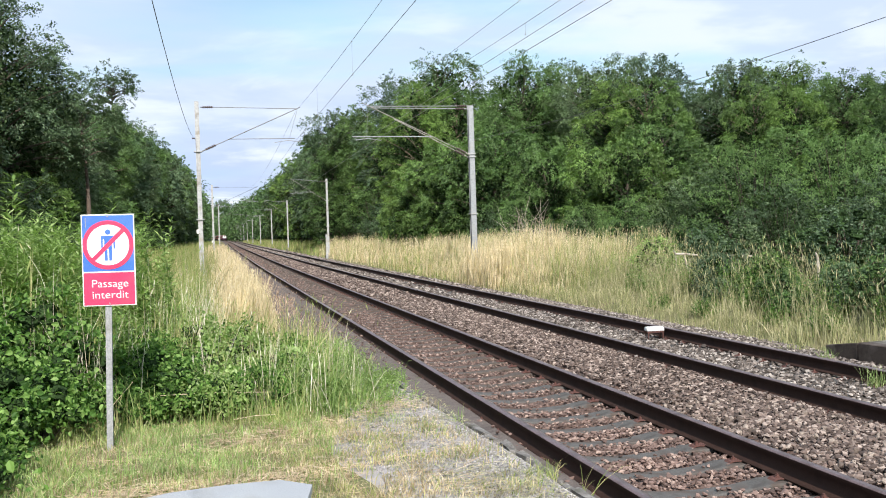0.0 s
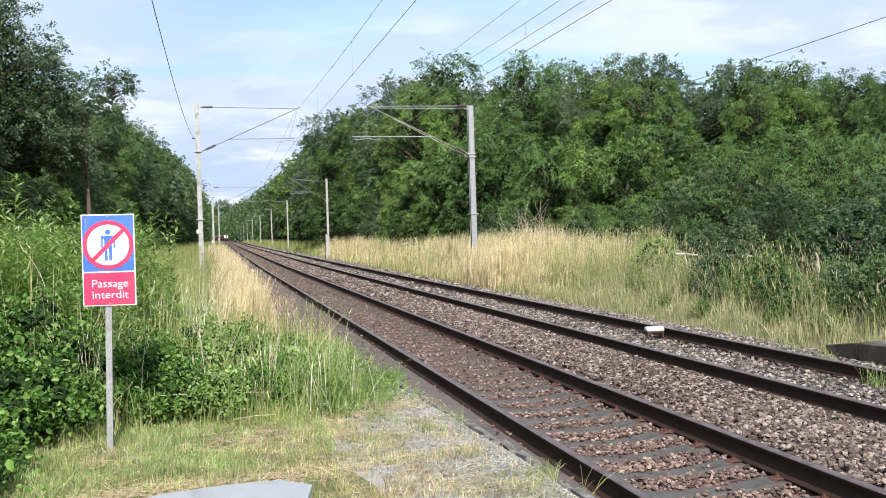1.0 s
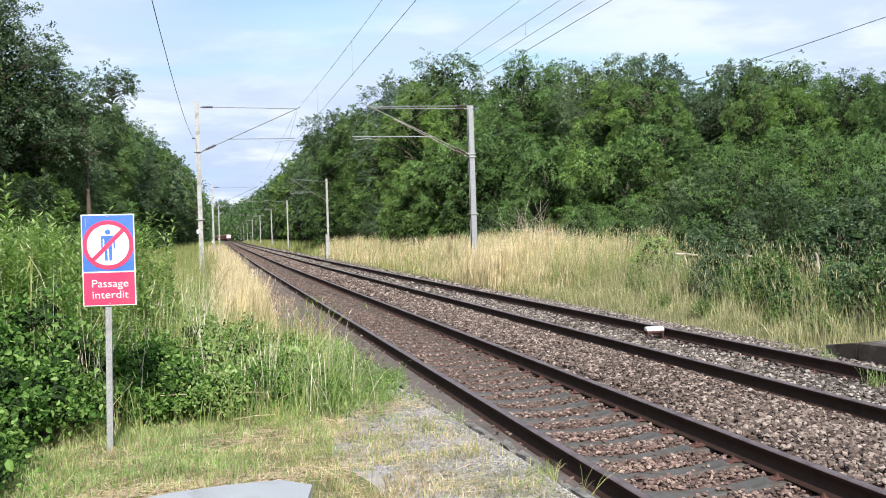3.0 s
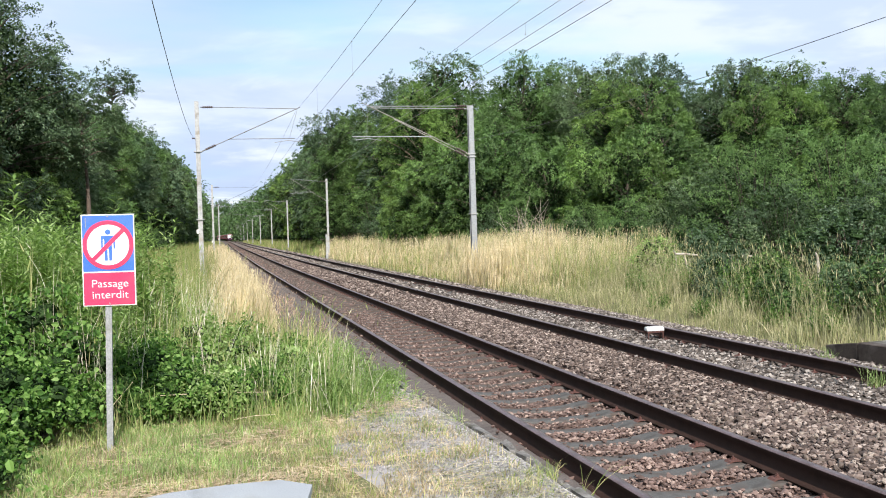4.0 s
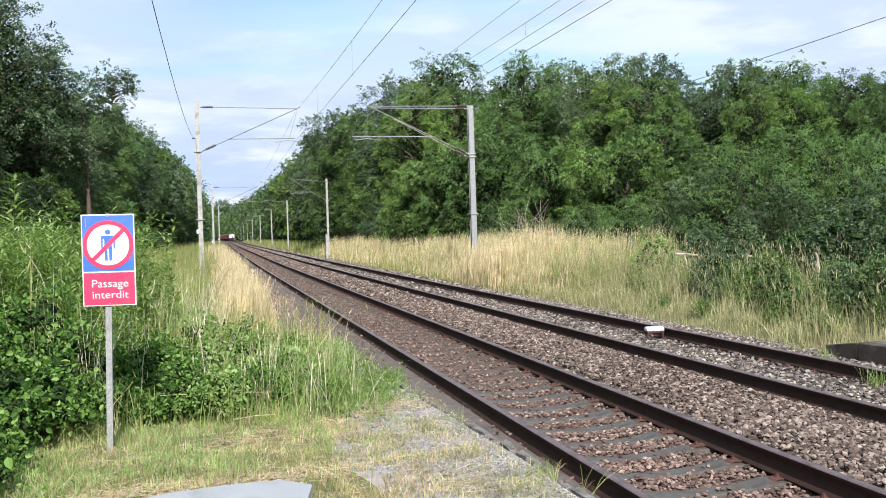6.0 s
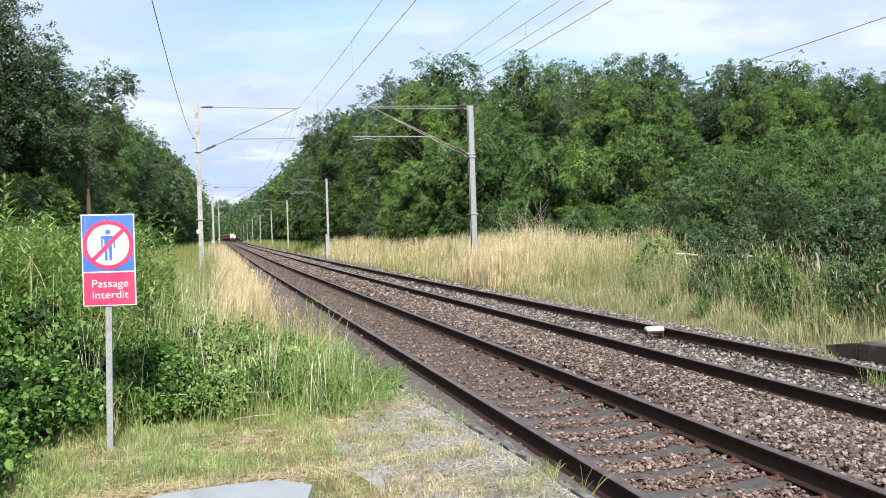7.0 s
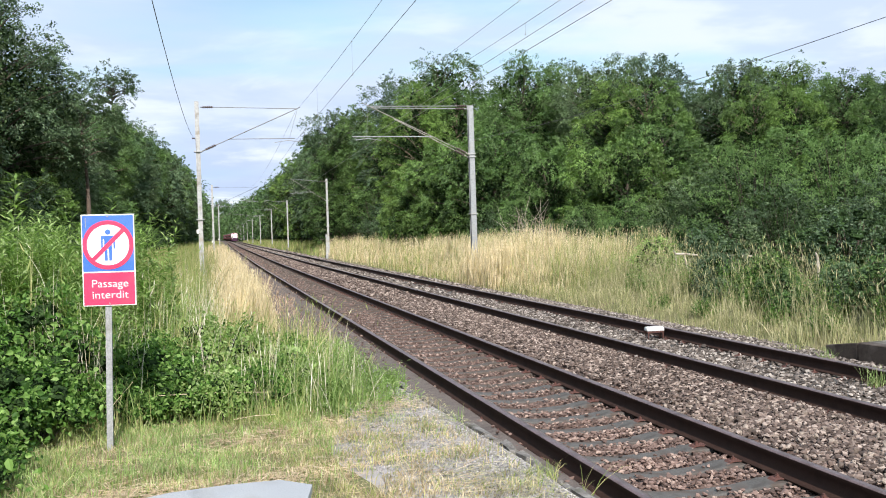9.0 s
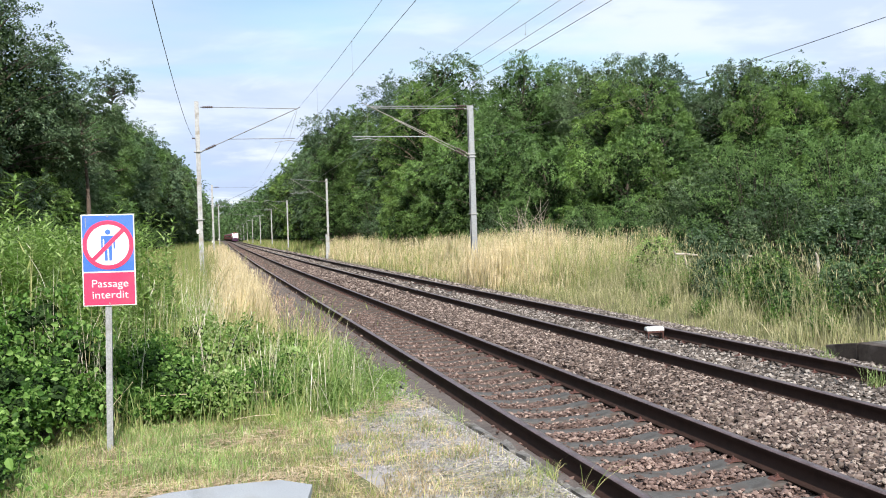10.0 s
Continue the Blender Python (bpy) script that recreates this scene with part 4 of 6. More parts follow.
def build_loco():
    t = thing("locomotive", "red locomotive with a broad white cab front on the further track", "locomotive")
    part("body", shell(bmesh.new(), 1.42, 0.95, 3.35, 3.95, -9.0, 9.0), M["train_red"], t)
    bm = bmesh.new()
    box(bm, -1.38, 1.38, -9.6, -9.2, 0.85, 1.2, 0.05)
    part("buffer_beam", bm, M["train_dark"], t, "dark buffer beam")
    bm = bmesh.new()
    prof = ((-1.38, 1.75), (1.38, 1.75), (1.32, 3.62), (-1.32, 3.62))
    a = [bm.verts.new((x, -9.02, z)) for x, z in prof]
    b = [bm.verts.new((x * 0.94, -9.55 + (0.25 if z > 3 else 0.0), z - 0.02 if z < 2 else z)) for x, z in prof]
    bm.faces.new(b)
    for i in range(4):
        j = (i + 1) % 4
        bm.faces.new((a[i], a[j], b[j], b[i]))
    part("cab_front", bm, M["train_white"], t, "white raked cab front")
    bm = bmesh.new()
    box(bm, -1.37, 1.37, -9.5, -8.99, 0.3, 1.73, 0.06)
    part("apron", bm, M["train_purple"], t, "dark purple lower apron")
    bm = bmesh.new()
    shell(bm, 1.30, 3.37, 3.45, 4.0, -8.9, 8.9)
    part("roof", bm, M["train_grey"], t, "grey rounded roof")
    for s in (-1, 1):
        bm = bmesh.new()
        box(bm, s * 1.42 - 0.015, s * 1.42 + 0.015, -8.9, 8.9, 0.97, 1.7, 0.01)
        part("lower_band", bm, M["train_purple"], t, "dark purple band along the sill")
    for x in (-0.55, 0.55):
        bm = bmesh.new()
        box(bm, x - 0.4, x + 0.4, -9.44, -9.36, 3.25, 3.42, 0.02)
        part("windscreen", bm, M["glass"], t)
        bm = bmesh.new()
        rod(bm, (x * 1.7, -9.55, 1.03), (x * 1.7, -9.95, 1.03), 0.1, 0.22, sides=12)
        part("buffer", bm, M["dark_steel"], t)
        bm = bmesh.new()
        rod(bm, (x * 1.6, -9.4, 1.5), (x * 1.6, -9.55, 1.5), 0.13, sides=14)
        part("headlight", bm, M["train_white"], t)
    for s in (-1, 1):
        for y in (-6.5, -2.5, 2.5, 6.5):
            bm = bmesh.new()
            box(bm, s * 1.42 - 0.02, s * 1.42 + 0.02, y - 0.9, y + 0.9, 2.3, 3.0, 0.01)
            part("grille", bm, M["train_grey"], t)
    bm = bmesh.new()
    box(bm, -1.2, 1.2, -3.0, 3.0, 0.35, 0.95, 0.03)
    part("underframe", bm, M["train_dark"], t)
    bm = bmesh.new()
    rod(bm, (0, -4, 3.95), (0, -2.6, 4.6), 0.03)
    rod(bm, (0, -2.6, 4.6), (0, -4.2, 5.45), 0.03)
    rod(bm, (-0.8, -4.2, 5.47), (0.8, -4.2, 5.47), 0.03)
    part("pantograph", bm, M["dark_steel"], t)
    bogie(t, -5.5)
    bogie(t, 5.5)
    return t


def build_coach():
    t = thing("coach", "crimson passenger coach with a grey roof on the further track", "railway coach", group="coaches of the train")
    part("body", shell(bmesh.new(), 1.40, 0.95, 3.3, 3.9, -12.4, 12.4), M["train_red"], t)
    bm = bmesh.new()
    shell(bm, 1.28, 3.32, 3.40, 3.95, -12.3, 12.3)
    part("roof", bm, M["train_grey"], t, "grey rounded roof")
    for s in (-1, 1):
        for i in range(9):
            y = -9.2 + 2.3 * i
            bm = bmesh.new()
            box(bm, s * 1.40 - 0.012, s * 1.40 + 0.012, y - 0.75, y + 0.75, 1.95, 2.75, 0.01)
            part("window", bm, M["glass"], t)
        for y in (-11.3, 11.3):
            bm = bmesh.new()
            box(bm, s * 1.40 - 0.015, s * 1.40 + 0.015, y - 0.45, y + 0.45, 1.0, 3.0, 0.01)
            part("door", bm, M["train_grey"], t, "grey sliding door")
    bm = bmesh.new()
    box(bm, -1.2, 1.2, -6.0, 6.0, 0.4, 0.95, 0.03)
    part("underframe", bm, M["train_dark"], t)
    bm = bmesh.new()
    box(bm, -0.7, 0.7, -12.85, -12.4, 1.1, 3.2, 0.05)
    part("gangway", bm, M["train_dark"], t, "black rubber gangway")
    bogie(t, -8.7)
    bogie(t, 8.7)
    return t


TRAIN = []


def build_train():
    TRAIN.append((build_loco(), 10.0))
    c = build_coach()
    TRAIN.append((c, 33.0))
    for i in range(8):
        TRAIN.append((copy_thing(c, Matrix()), 33.0 + 25.8 * (i + 1)))


build_train()


# ---- trees ----
PHI = (1 + 5 ** 0.5) / 2
ICO = np.array([(-1, PHI, 0), (1, PHI, 0), (-1, -PHI, 0), (1, -PHI, 0), (0, -1, PHI), (0, 1, PHI), (0, -1, -PHI), (0, 1, -PHI), (PHI, 0, -1), (PHI, 0, 1), (-PHI, 0, -1), (-PHI, 0, 1)]) / 3.6
ICO_F = np.array([(0, 11, 5), (0, 5, 1), (0, 1, 7), (0, 7, 10), (0, 10, 11), (1, 5, 9), (5, 11, 4), (11, 10, 2), (10, 7, 6), (7, 1, 8), (3, 9, 4), (3, 4, 2), (3, 2, 6), (3, 6, 8), (3, 8, 9), (4, 9, 5), (2, 4, 11), (6, 2, 10), (8, 6, 7), (9, 8, 1)])


def crown_leaves(rng, lobes, count, size, up=0.8, per=18, stray=0.45, broad=False, spread=2.9):
    """Leaves in flat drooping sprays set over many lobes (centre, radius, squash), with a few loose ones inside."""
    lob = np.array([(*c, r, s) for c, r, s in lobes])
    wgt = lob[:, 3] ** 2
    loose = int(count * 0.07)
    m = (count - loose) // per
    pick = rng.choice(len(lob), m, p=wgt / wgt.sum())
    mean = lob[:, :3].mean(0)
    away = unit((lob[pick, :3] - mean) * np.array([1, 1, 0.5]) + 1e-6)
    d = unit(rng.normal(size=(m, 3)) + away * 1.1 + np.array([0, 0, 0.25]))
    d[:, 2] = np.where(d[:, 2] < -0.75, -d[:, 2] * 0.6, d[:, 2])
    d = unit(d)
    off = d * (lob[pick, 3] * (1.12 - 0.5 * rng.random(m) ** 1.6))[:, None]
    off[:, 2] *= lob[pick, 4]
    c = lob[pick, :3] + off
    nn = unit(d * 0.62 + rng.normal(0, 0.32, (m, 3)) + np.array([0, 0, up * 0.85]))
    e1 = unit(np.cross(nn, rng.normal(size=(m, 3))))
    e2 = np.cross(nn, e1)
    rc = size * spread * rng.uniform(0.6, 1.4, m)
    g = rng.normal(0, 0.55, (m, per, 3))
    rr = (g[:, :, 0] ** 2 + g[:, :, 1] ** 2)
    pts = c[:, None] + (e1[:, None] * g[:, :, 0:1] * 1.5 + e2[:, None] * g[:, :, 1:2] * 0.72 + nn[:, None] * g[:, :, 2:3] * 0.3) * rc[:, None, None]
    pts[:, :, 2] -= 0.12 * rr * rc[:, None]
    nrm = np.repeat(nn, per, 0) + rng.normal(0, stray, (m * per, 3))
    pts = pts.reshape(-1, 3)
    p2 = rng.choice(len(lob), loose, p=wgt / wgt.sum())
    q = np.clip(rng.normal(0, 0.38, (loose, 3)), -0.75, 0.75) * lob[p2, 3][:, None] + lob[p2, :3]
    q[:, 2] = np.maximum(q[:, 2], 0.05)
    pts[:, 2] = np.maximum(pts[:, 2], 0.05)
    pts, nrm = np.concatenate([pts, q]), np.concatenate([nrm, rng.normal(size=(loose, 3)) + np.array([0, 0, 0.5])])
    if broad:
        return leaf_ovals(rng, pts, nrm, size * rng.uniform(0.55, 1.35, len(pts)))
    run = np.concatenate([np.repeat(e1, per, 0), unit(rng.normal(size=(loose, 3)))])
    return leaf_quads(rng, pts, nrm, size * 1.12 * rng.uniform(0.65, 1.4, len(pts)), 0.6, 0.2, run)


def cores(rng, lobes, share=0.52):
    """The mass of twigs and inner leaves at the heart of each lobe, lumpy all over; shade is put into its dark colour.
    """
    sets = []
    for (x, y, z), r, q in lobes:
        v = ICO * 2.02 / 1.07
        edge = {}
        V, Fc = [tuple(a) for a in v / np.linalg.norm(v, axis=1, keepdims=True)], []
        for a, b, c in ICO_F:
            m = []
            for p, t in ((a, b), (b, c), (c, a)):
                k = (min(p, t), max(p, t))
                if k not in edge:
                    w = np.array(V[p]) + np.array(V[t])
                    V.append(tuple(w / np.linalg.norm(w)))
                    edge[k] = len(V) - 1
                m.append(edge[k])
            Fc += [(a, m[0], m[2]), (b, m[1], m[0]), (c, m[2], m[1]), tuple(m)]
        V = np.array(V) * (share * r * rng.uniform(0.55, 1.3, (len(V), 1)))
        V[:, 2] *= q
        sets.append((V + np.array([x, y, z]), np.array(Fc)))
    return merge(*sets)


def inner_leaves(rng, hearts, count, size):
    """Leaves and twigs that fill the heart of a crown, with shade put into their dark colour."""
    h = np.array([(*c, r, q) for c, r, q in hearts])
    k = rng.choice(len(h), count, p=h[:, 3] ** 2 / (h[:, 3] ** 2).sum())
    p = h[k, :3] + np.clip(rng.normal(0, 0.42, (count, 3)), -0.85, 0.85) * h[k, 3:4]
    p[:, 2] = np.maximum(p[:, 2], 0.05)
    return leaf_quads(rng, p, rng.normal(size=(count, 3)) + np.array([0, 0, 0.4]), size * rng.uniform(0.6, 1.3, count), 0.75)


def sprays(rng, boughs, count, size, reach, start=0.3, rise=0.7, loose=0.5, tufts=0.0):
    """Leaves in flat fans set along the outer part of each bough (foot, tip, lift); reach: length of a fan; tufts: share set on rounded tufts."""
    foot = np.array([b[0] for b in boughs])
    tip = np.array([b[1] for b in boughs])
    lift = np.array([b[2] for b in boughs])
    span = np.linalg.norm(tip - foot, axis=1)
    per = 22
    m = int(count / per * 1.7)
    k = rng.choice(len(boughs), m, p=span / span.sum())
    s = start + (1.04 - start) * rng.random(m) ** 0.75
    run = tip[k] - foot[k]
    c = foot[k] + run * s[:, None]
    c[:, 2] += lift[k] * 4 * s * (1 - s)
    c += rng.normal(0, 1, (m, 3)) * np.array([1, 1, 0.8]) * (reach * loose * (0.4 + 0.6 * s))[:, None]
    # the fans gather into mounds with gaps between them, most of them on the rounded tufts at the boughs' ends
    wave = unit(rng.normal(size=(7, 3))) * (2 * np.pi / (reach * rng.uniform(1.7, 3.6, (7, 1))))
    swell = np.sin(c @ wave.T + rng.uniform(0, 6.28, 7)).sum(1) / 1.9
    keep = np.argsort(-(swell + rng.normal(0, 0.55, m)))[:count // per]
    k, s, run, c, m = k[keep], s[keep], run[keep], c[keep], len(keep)
    c += unit(run) * (np.clip(swell[keep], -1.5, 1.5) * reach * 0.28)[:, None]
    out = unit(run * np.array([1, 1, 0.55]) + 1e-6)
    flat = unit(out * np.array([1, 1, 0]) + 1e-6)
    big = reach * np.clip(rng.normal(1.0, 0.28, len(boughs)), 0.5, 1.6)[k]
    d = unit(rng.normal(size=(m, 3)) + flat * 0.75 + np.array([0, 0, 0.5]))
    seat = foot[k] + run * (1 - 0.75 * big / span[k])[:, None]
    seat[:, 2] += lift[k] * 0.5
    on = seat + d * np.array([1, 1, 0.78]) * (big * (1.0 - 0.42 * rng.random(m) ** 2.2))[:, None]
    tuft = rng.random(m) < tufts
    c = np.where(tuft[:, None], on, c)
    s = np.where(tuft, 0.95, s)
    side = unit(np.cross(out, np.array([[0, 0, 1.0]])) + 1e-6)
    phi = rng.normal(0, 0.75, m)[:, None]
    w = unit(out * np.cos(phi) + side * np.sin(phi) + rng.normal(0, 0.22, (m, 3)) + np.array([0, 0, 0.08]))
    nn = np.array([0, 0, rise]) + flat * 0.42 + rng.normal(0, 0.38, (m, 3))
    # on a tuft the fans lie like shingles, outwards and down
    low = flat * 0.5 + d * 0.35 - np.array([0, 0, 0.35]) + rng.normal(0, 0.4, (m, 3))
    w = np.where(tuft[:, None], unit(low), w)
    nn = np.where(tuft[:, None], d * 0.85 + np.array([0, 0, rise * 0.6]) + rng.normal(0, 0.24, (m, 3)), nn)
    nn = unit(nn - w * (nn * w).sum(1, keepdims=True))
    v = np.cross(nn, w)
    ln = reach * rng.uniform(0.55, 1.35, m) * (1.15 - 0.45 * s)
    a = rng.random((m, per, 1)) ** 0.8
    b = rng.normal(0, 0.26, (m, per, 1)) * (1.15 - 0.75 * a)
    h = rng.normal(0, 0.07, (m, per, 1))
    L3 = ln[:, None, None]
    pts = c[:, None] + (w[:, None] * a + v[:, None] * b + nn[:, None] * h) * L3
    pts[:, :, 2] -= (0.22 * a[:, :, 0] ** 2 + 0.5 * b[:, :, 0] ** 2) * ln[:, None]
    pts = pts.reshape(-1, 3)
    pts[:, 2] = np.maximum(pts[:, 2], 0.05)
    nrm = np.repeat(nn, per, 0) + rng.normal(0, 0.3, (m * per, 3))
    return leaf_quads(rng, pts, nrm, size * rng.uniform(0.7, 1.45, len(pts)), 0.55, 0.15, np.repeat(w, per, 0))


def tree(name, label, height, spread, clear, boughs_n, leaves, leaf, leaf_mat, bark, seed, open_crown=False, peak=0.42):
    """A tapered trunk with boughs, and a crown of leaf fans along them; peak: how high up the crown is widest."""
    rng = np.random.default_rng(seed)
    t = thing(name, label, "tree", group="trees at the wood's edge")
    H = height
    lean = rng.normal(0, 0.025, 2)
    axis = lambda z: np.array([lean[0] * z + 0.12 * math.sin(z * 0.5 + seed), lean[1] * z + 0.12 * math.cos(z * 0.43 + seed), z])
    r0 = (0.013 if open_crown else 0.017) * H + 0.05
    V, Fc = tubes([[(tuple(axis(z)), r0 * (1 - 0.9 * z / (H * 0.93)) * (1.5 if z <= 0 else 1)) for z in np.linspace(-0.3, H * 0.84, 9)]], 8)
    link_mesh("trunk", mesh_of("trunk", V, Fc, True), M[bark], t)
    boughs, limbs, hearts = [], [], []
    n = boughs_n * 3
    swell = rng.uniform(0, 6.28, 3)
    for i in range(n):
        f = (i + 0.5) / n
        a = i * 2.39996 + rng.normal(0, 0.4)
        # the crown widens to its peak and closes above, with bulges all round
        env = math.sin(0.5 * math.pi * min(1.0, (f + 0.22) / (peak + 0.22))) if f < peak else math.sqrt(max(0.0, 1 - ((f - peak) / (1.03 - peak)) ** 2.05))
        env *= 1 + 0.22 * math.sin(2 * a + swell[0]) * math.sin(5 * f + swell[1]) + 0.16 * math.sin(3 * a + swell[2])
        ln = spread * (0.14 + 0.86 * env) * rng.uniform(0.8, 1.08)
        up = 0.12 + 1.0 * f ** 1.8 + rng.normal(0, 0.1)
        top = H * (clear + (0.96 - clear) * f)
        z1 = min(top + rng.normal(0, 0.02 * H), H * 0.985)
        o = np.array([math.cos(a), math.sin(a), 0.0])
        b = axis(max(z1 - ln * up, H * clear * 0.8, 0.15))
        tip = axis(z1) * np.array([1, 1, 0]) + o * ln + np.array([0, 0, z1])
        lift = 0.08 * ln
        boughs.append((b, tip, lift))
        q = (0.004 if open_crown else 0.010) * H * (1 - 0.65 * f)
        mid = (b + tip) / 2 + np.array([0, 0, lift])
        limbs.append([(tuple(b), q), (tuple(mid), q * 0.55), (tuple(tip), q * 0.12)])
        hearts.append((tuple(b + (tip - b) * rng.uniform(0.3, 0.55) + np.array([0, 0, lift * 0.5])), ln * rng.uniform(0.32, 0.5) + 0.12, rng.uniform(0.6, 0.9)))
    V, Fc = tubes(limbs, 5)
    tagged(link_mesh("branchwork", mesh_of("branchwork", V, Fc, True), M[bark], t), kind="stuff")
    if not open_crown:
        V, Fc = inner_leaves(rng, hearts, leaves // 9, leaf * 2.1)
        link_mesh("inner_crown", mesh_of("inner_crown", V, Fc), M["twigs"], t, "inner twigs and leaves, darkened in colour for shade")
    V, Fc = sprays(rng, boughs, leaves, leaf, (0.34 if open_crown else 0.22) * spread, 0.5 if open_crown else 0.34, loose=0.38, tufts=0.45 if open_crown else 0.78)
    link_mesh("crown", mesh_of("crown", V, Fc), M[leaf_mat], t)
    return t


def bush(name, label, height, spread, lobes_n, leaves, leaf, leaf_mat, seed, category="bush", group="bushes by the line", stray=0.45, broad=False):
    rng = np.random.default_rng(seed)
    t = thing(name, label, category, group=group)
    lobes, stems, shoots = [], [], []
    for i in range(lobes_n):
        a = i * 2.39996 + rng.normal(0, 0.3)
        f = (i + 0.5) / lobes_n
        rr = spread * math.sqrt(f) * 0.8
        top = height * (1 - 0.75 * (rr / spread) ** 2)
        rad = spread * rng.uniform(0.26, 0.42)
        for z in ([top - rad * 0.6] if top < rad * 2.2 else [top - rad * 0.6, top * 0.45]):
            c = (math.cos(a) * rr, math.sin(a) * rr, max(z, rad * 0.45))
            lobes.append((c, rad * rng.uniform(0.8, 1.15), rng.uniform(0.65, 0.95)))
            stems.append([((c[0] * 0.15, c[1] * 0.15, -0.1), 0.012 * height), ((c[0] * 0.6, c[1] * 0.6, c[2] * 0.55), 0.008 * height), (c, 0.003 * height)])
            for _ in range(3):
                g = np.array([math.cos(a), math.sin(a), 0.7]) * 0.6 + rng.normal(0, 0.7, 3)
                g[2] = abs(g[2])
                b = np.array(c) * np.array([0.35, 0.35, 0.45])
                shoots.append((b, np.array(c) + unit(g[None])[0] * rad * rng.uniform(0.6, 1.25), 0.06 * height))
    V, Fc = tubes(stems, 5)
    tagged(link_mesh("stalk", mesh_of("stalk", V, Fc, True), M["bark"], t), kind="stuff")
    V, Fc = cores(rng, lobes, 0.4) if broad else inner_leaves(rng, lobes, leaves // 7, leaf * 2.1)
    link_mesh("inner_foliage", mesh_of("inner_foliage", V, Fc), M["twigs"], t, "inner twigs and leaves, darkened in colour for shade")
    if broad:
        V, Fc = crown_leaves(rng, lobes, leaves, leaf, 0.4, per=10, stray=stray, broad=True, spread=2.3)
    else:
        V, Fc = sprays(rng, shoots, leaves, leaf, 0.24 * spread, 0.3, 0.55)
    link_mesh("foliage", mesh_of("foliage", V, Fc), M[leaf_mat], t)
    return t


SWAYING = []


class Planter:
    """Puts copies of a few model plants about the place; the first use of each model is the model itself."""

    def __init__(self, models):
        self.models, self.used = models, set()

    def put(self, i, x, y, z, scale, turn, flat=1.0):
        i %= len(self.models)
        m = Matrix.Translation((x, y, z)) @ Matrix.Rotation(turn, 4, "Z") @ Matrix.Diagonal((scale, scale, scale * flat, 1))
        if i in self.used:
            k = 1.0 / self.models[i].scale.x, 1.0 / self.models[i].scale.y, 1.0 / self.models[i].scale.z
            return copy_thing(self.models[i], m @ Matrix.Diagonal((*k, 1)))
        self.used.add(i)
        self.models[i].matrix_basis = m
        return self.models[i]


SKYLINE = ((12.2, 111.9, 16.9), (14.1, 106.5, 17.3), (16.0, 99.9, 16.7), (16.8, 91.3, 18.5), (16.9, 83.9, 18.6), (17.9, 80.3, 14.3), (18.7, 76.9, 14.4), (19.6, 73.2, 13.1), (20.5, 70.3, 14.9), (21.7, 68.6, 13.9), (23.0, 66.7, 13.3), (24.2, 65.1, 13.7), (25.0, 63.9, 14.5), (25.8, 62.4, 12.9), (26.7, 61.0, 13.8), (27.5, 59.5, 11.6), (28.3, 58.1, 11.0), (29.1, 57.0, 10.9), (30.2, 55.3, 12.9), (31.1, 53.8, 11.8), (31.9, 52.3, 12.1), (32.8, 50.7, 11.1), (33.5, 49.1, 10.7), (34.2, 47.6, 10.7), (34.9, 46.0, 10.6), (35.4, 44.5, 10.2))
UNDERWOOD = ((11.6, 65.5, 6.8), (12.2, 63.1, 7.2), (12.6, 60.7, 7.5), (12.9, 58.4, 7.5), (14.2, 55.8, 7.7), (15.7, 57.4, 8.4), (15.4, 49.3, 6.6), (17.1, 50.9, 7.2), (16.3, 44.9, 5.8), (16.8, 42.7, 5.9), (20.1, 46.0, 7.1), (21.6, 45.7, 6.6), (20.0, 39.8, 5.7), (22.7, 41.3, 5.7), (23.1, 39.1, 6.1), (23.3, 37.0, 5.0), (24.8, 36.6, 5.7), (24.9, 34.6, 5.4), (26.0, 33.0, 5.4))


# which kind of tree stands where in the skyline: oak 0, hornbeam 1, dark oak 2, ash 3
BIG_TREES = {0: 2, 1: 0, 2: 0, 3: 2, 4: 0, 5: 3, 7: 3, 8: 1, 9: 0, 11: 2, 12: 2, 14: 2, 17: 0, 18: 2, 19: 3, 20: 0, 21: 1, 22: 0, 23: 1, 24: 0, 25: 2}


def leafage(y, table):
    """Height of the wood at y, read off a short table."""
    return float(np.interp(y, [a for a, _ in table], [b for _, b in table]))


LEFT_HEIGHT = ((45, 14.6), (53, 15.6), (57, 13.9), (61, 12.4), (66, 11.8), (74, 12.0), (84, 13.2), (92, 14.6), (120, 17.0), (150, 18.6), (180, 19.8), (230, 22.2))
RIGHT_HEIGHT = ((110, 16.8), (200, 17.2), (300, 17.6), (430, 18.5), (520, 21.0))


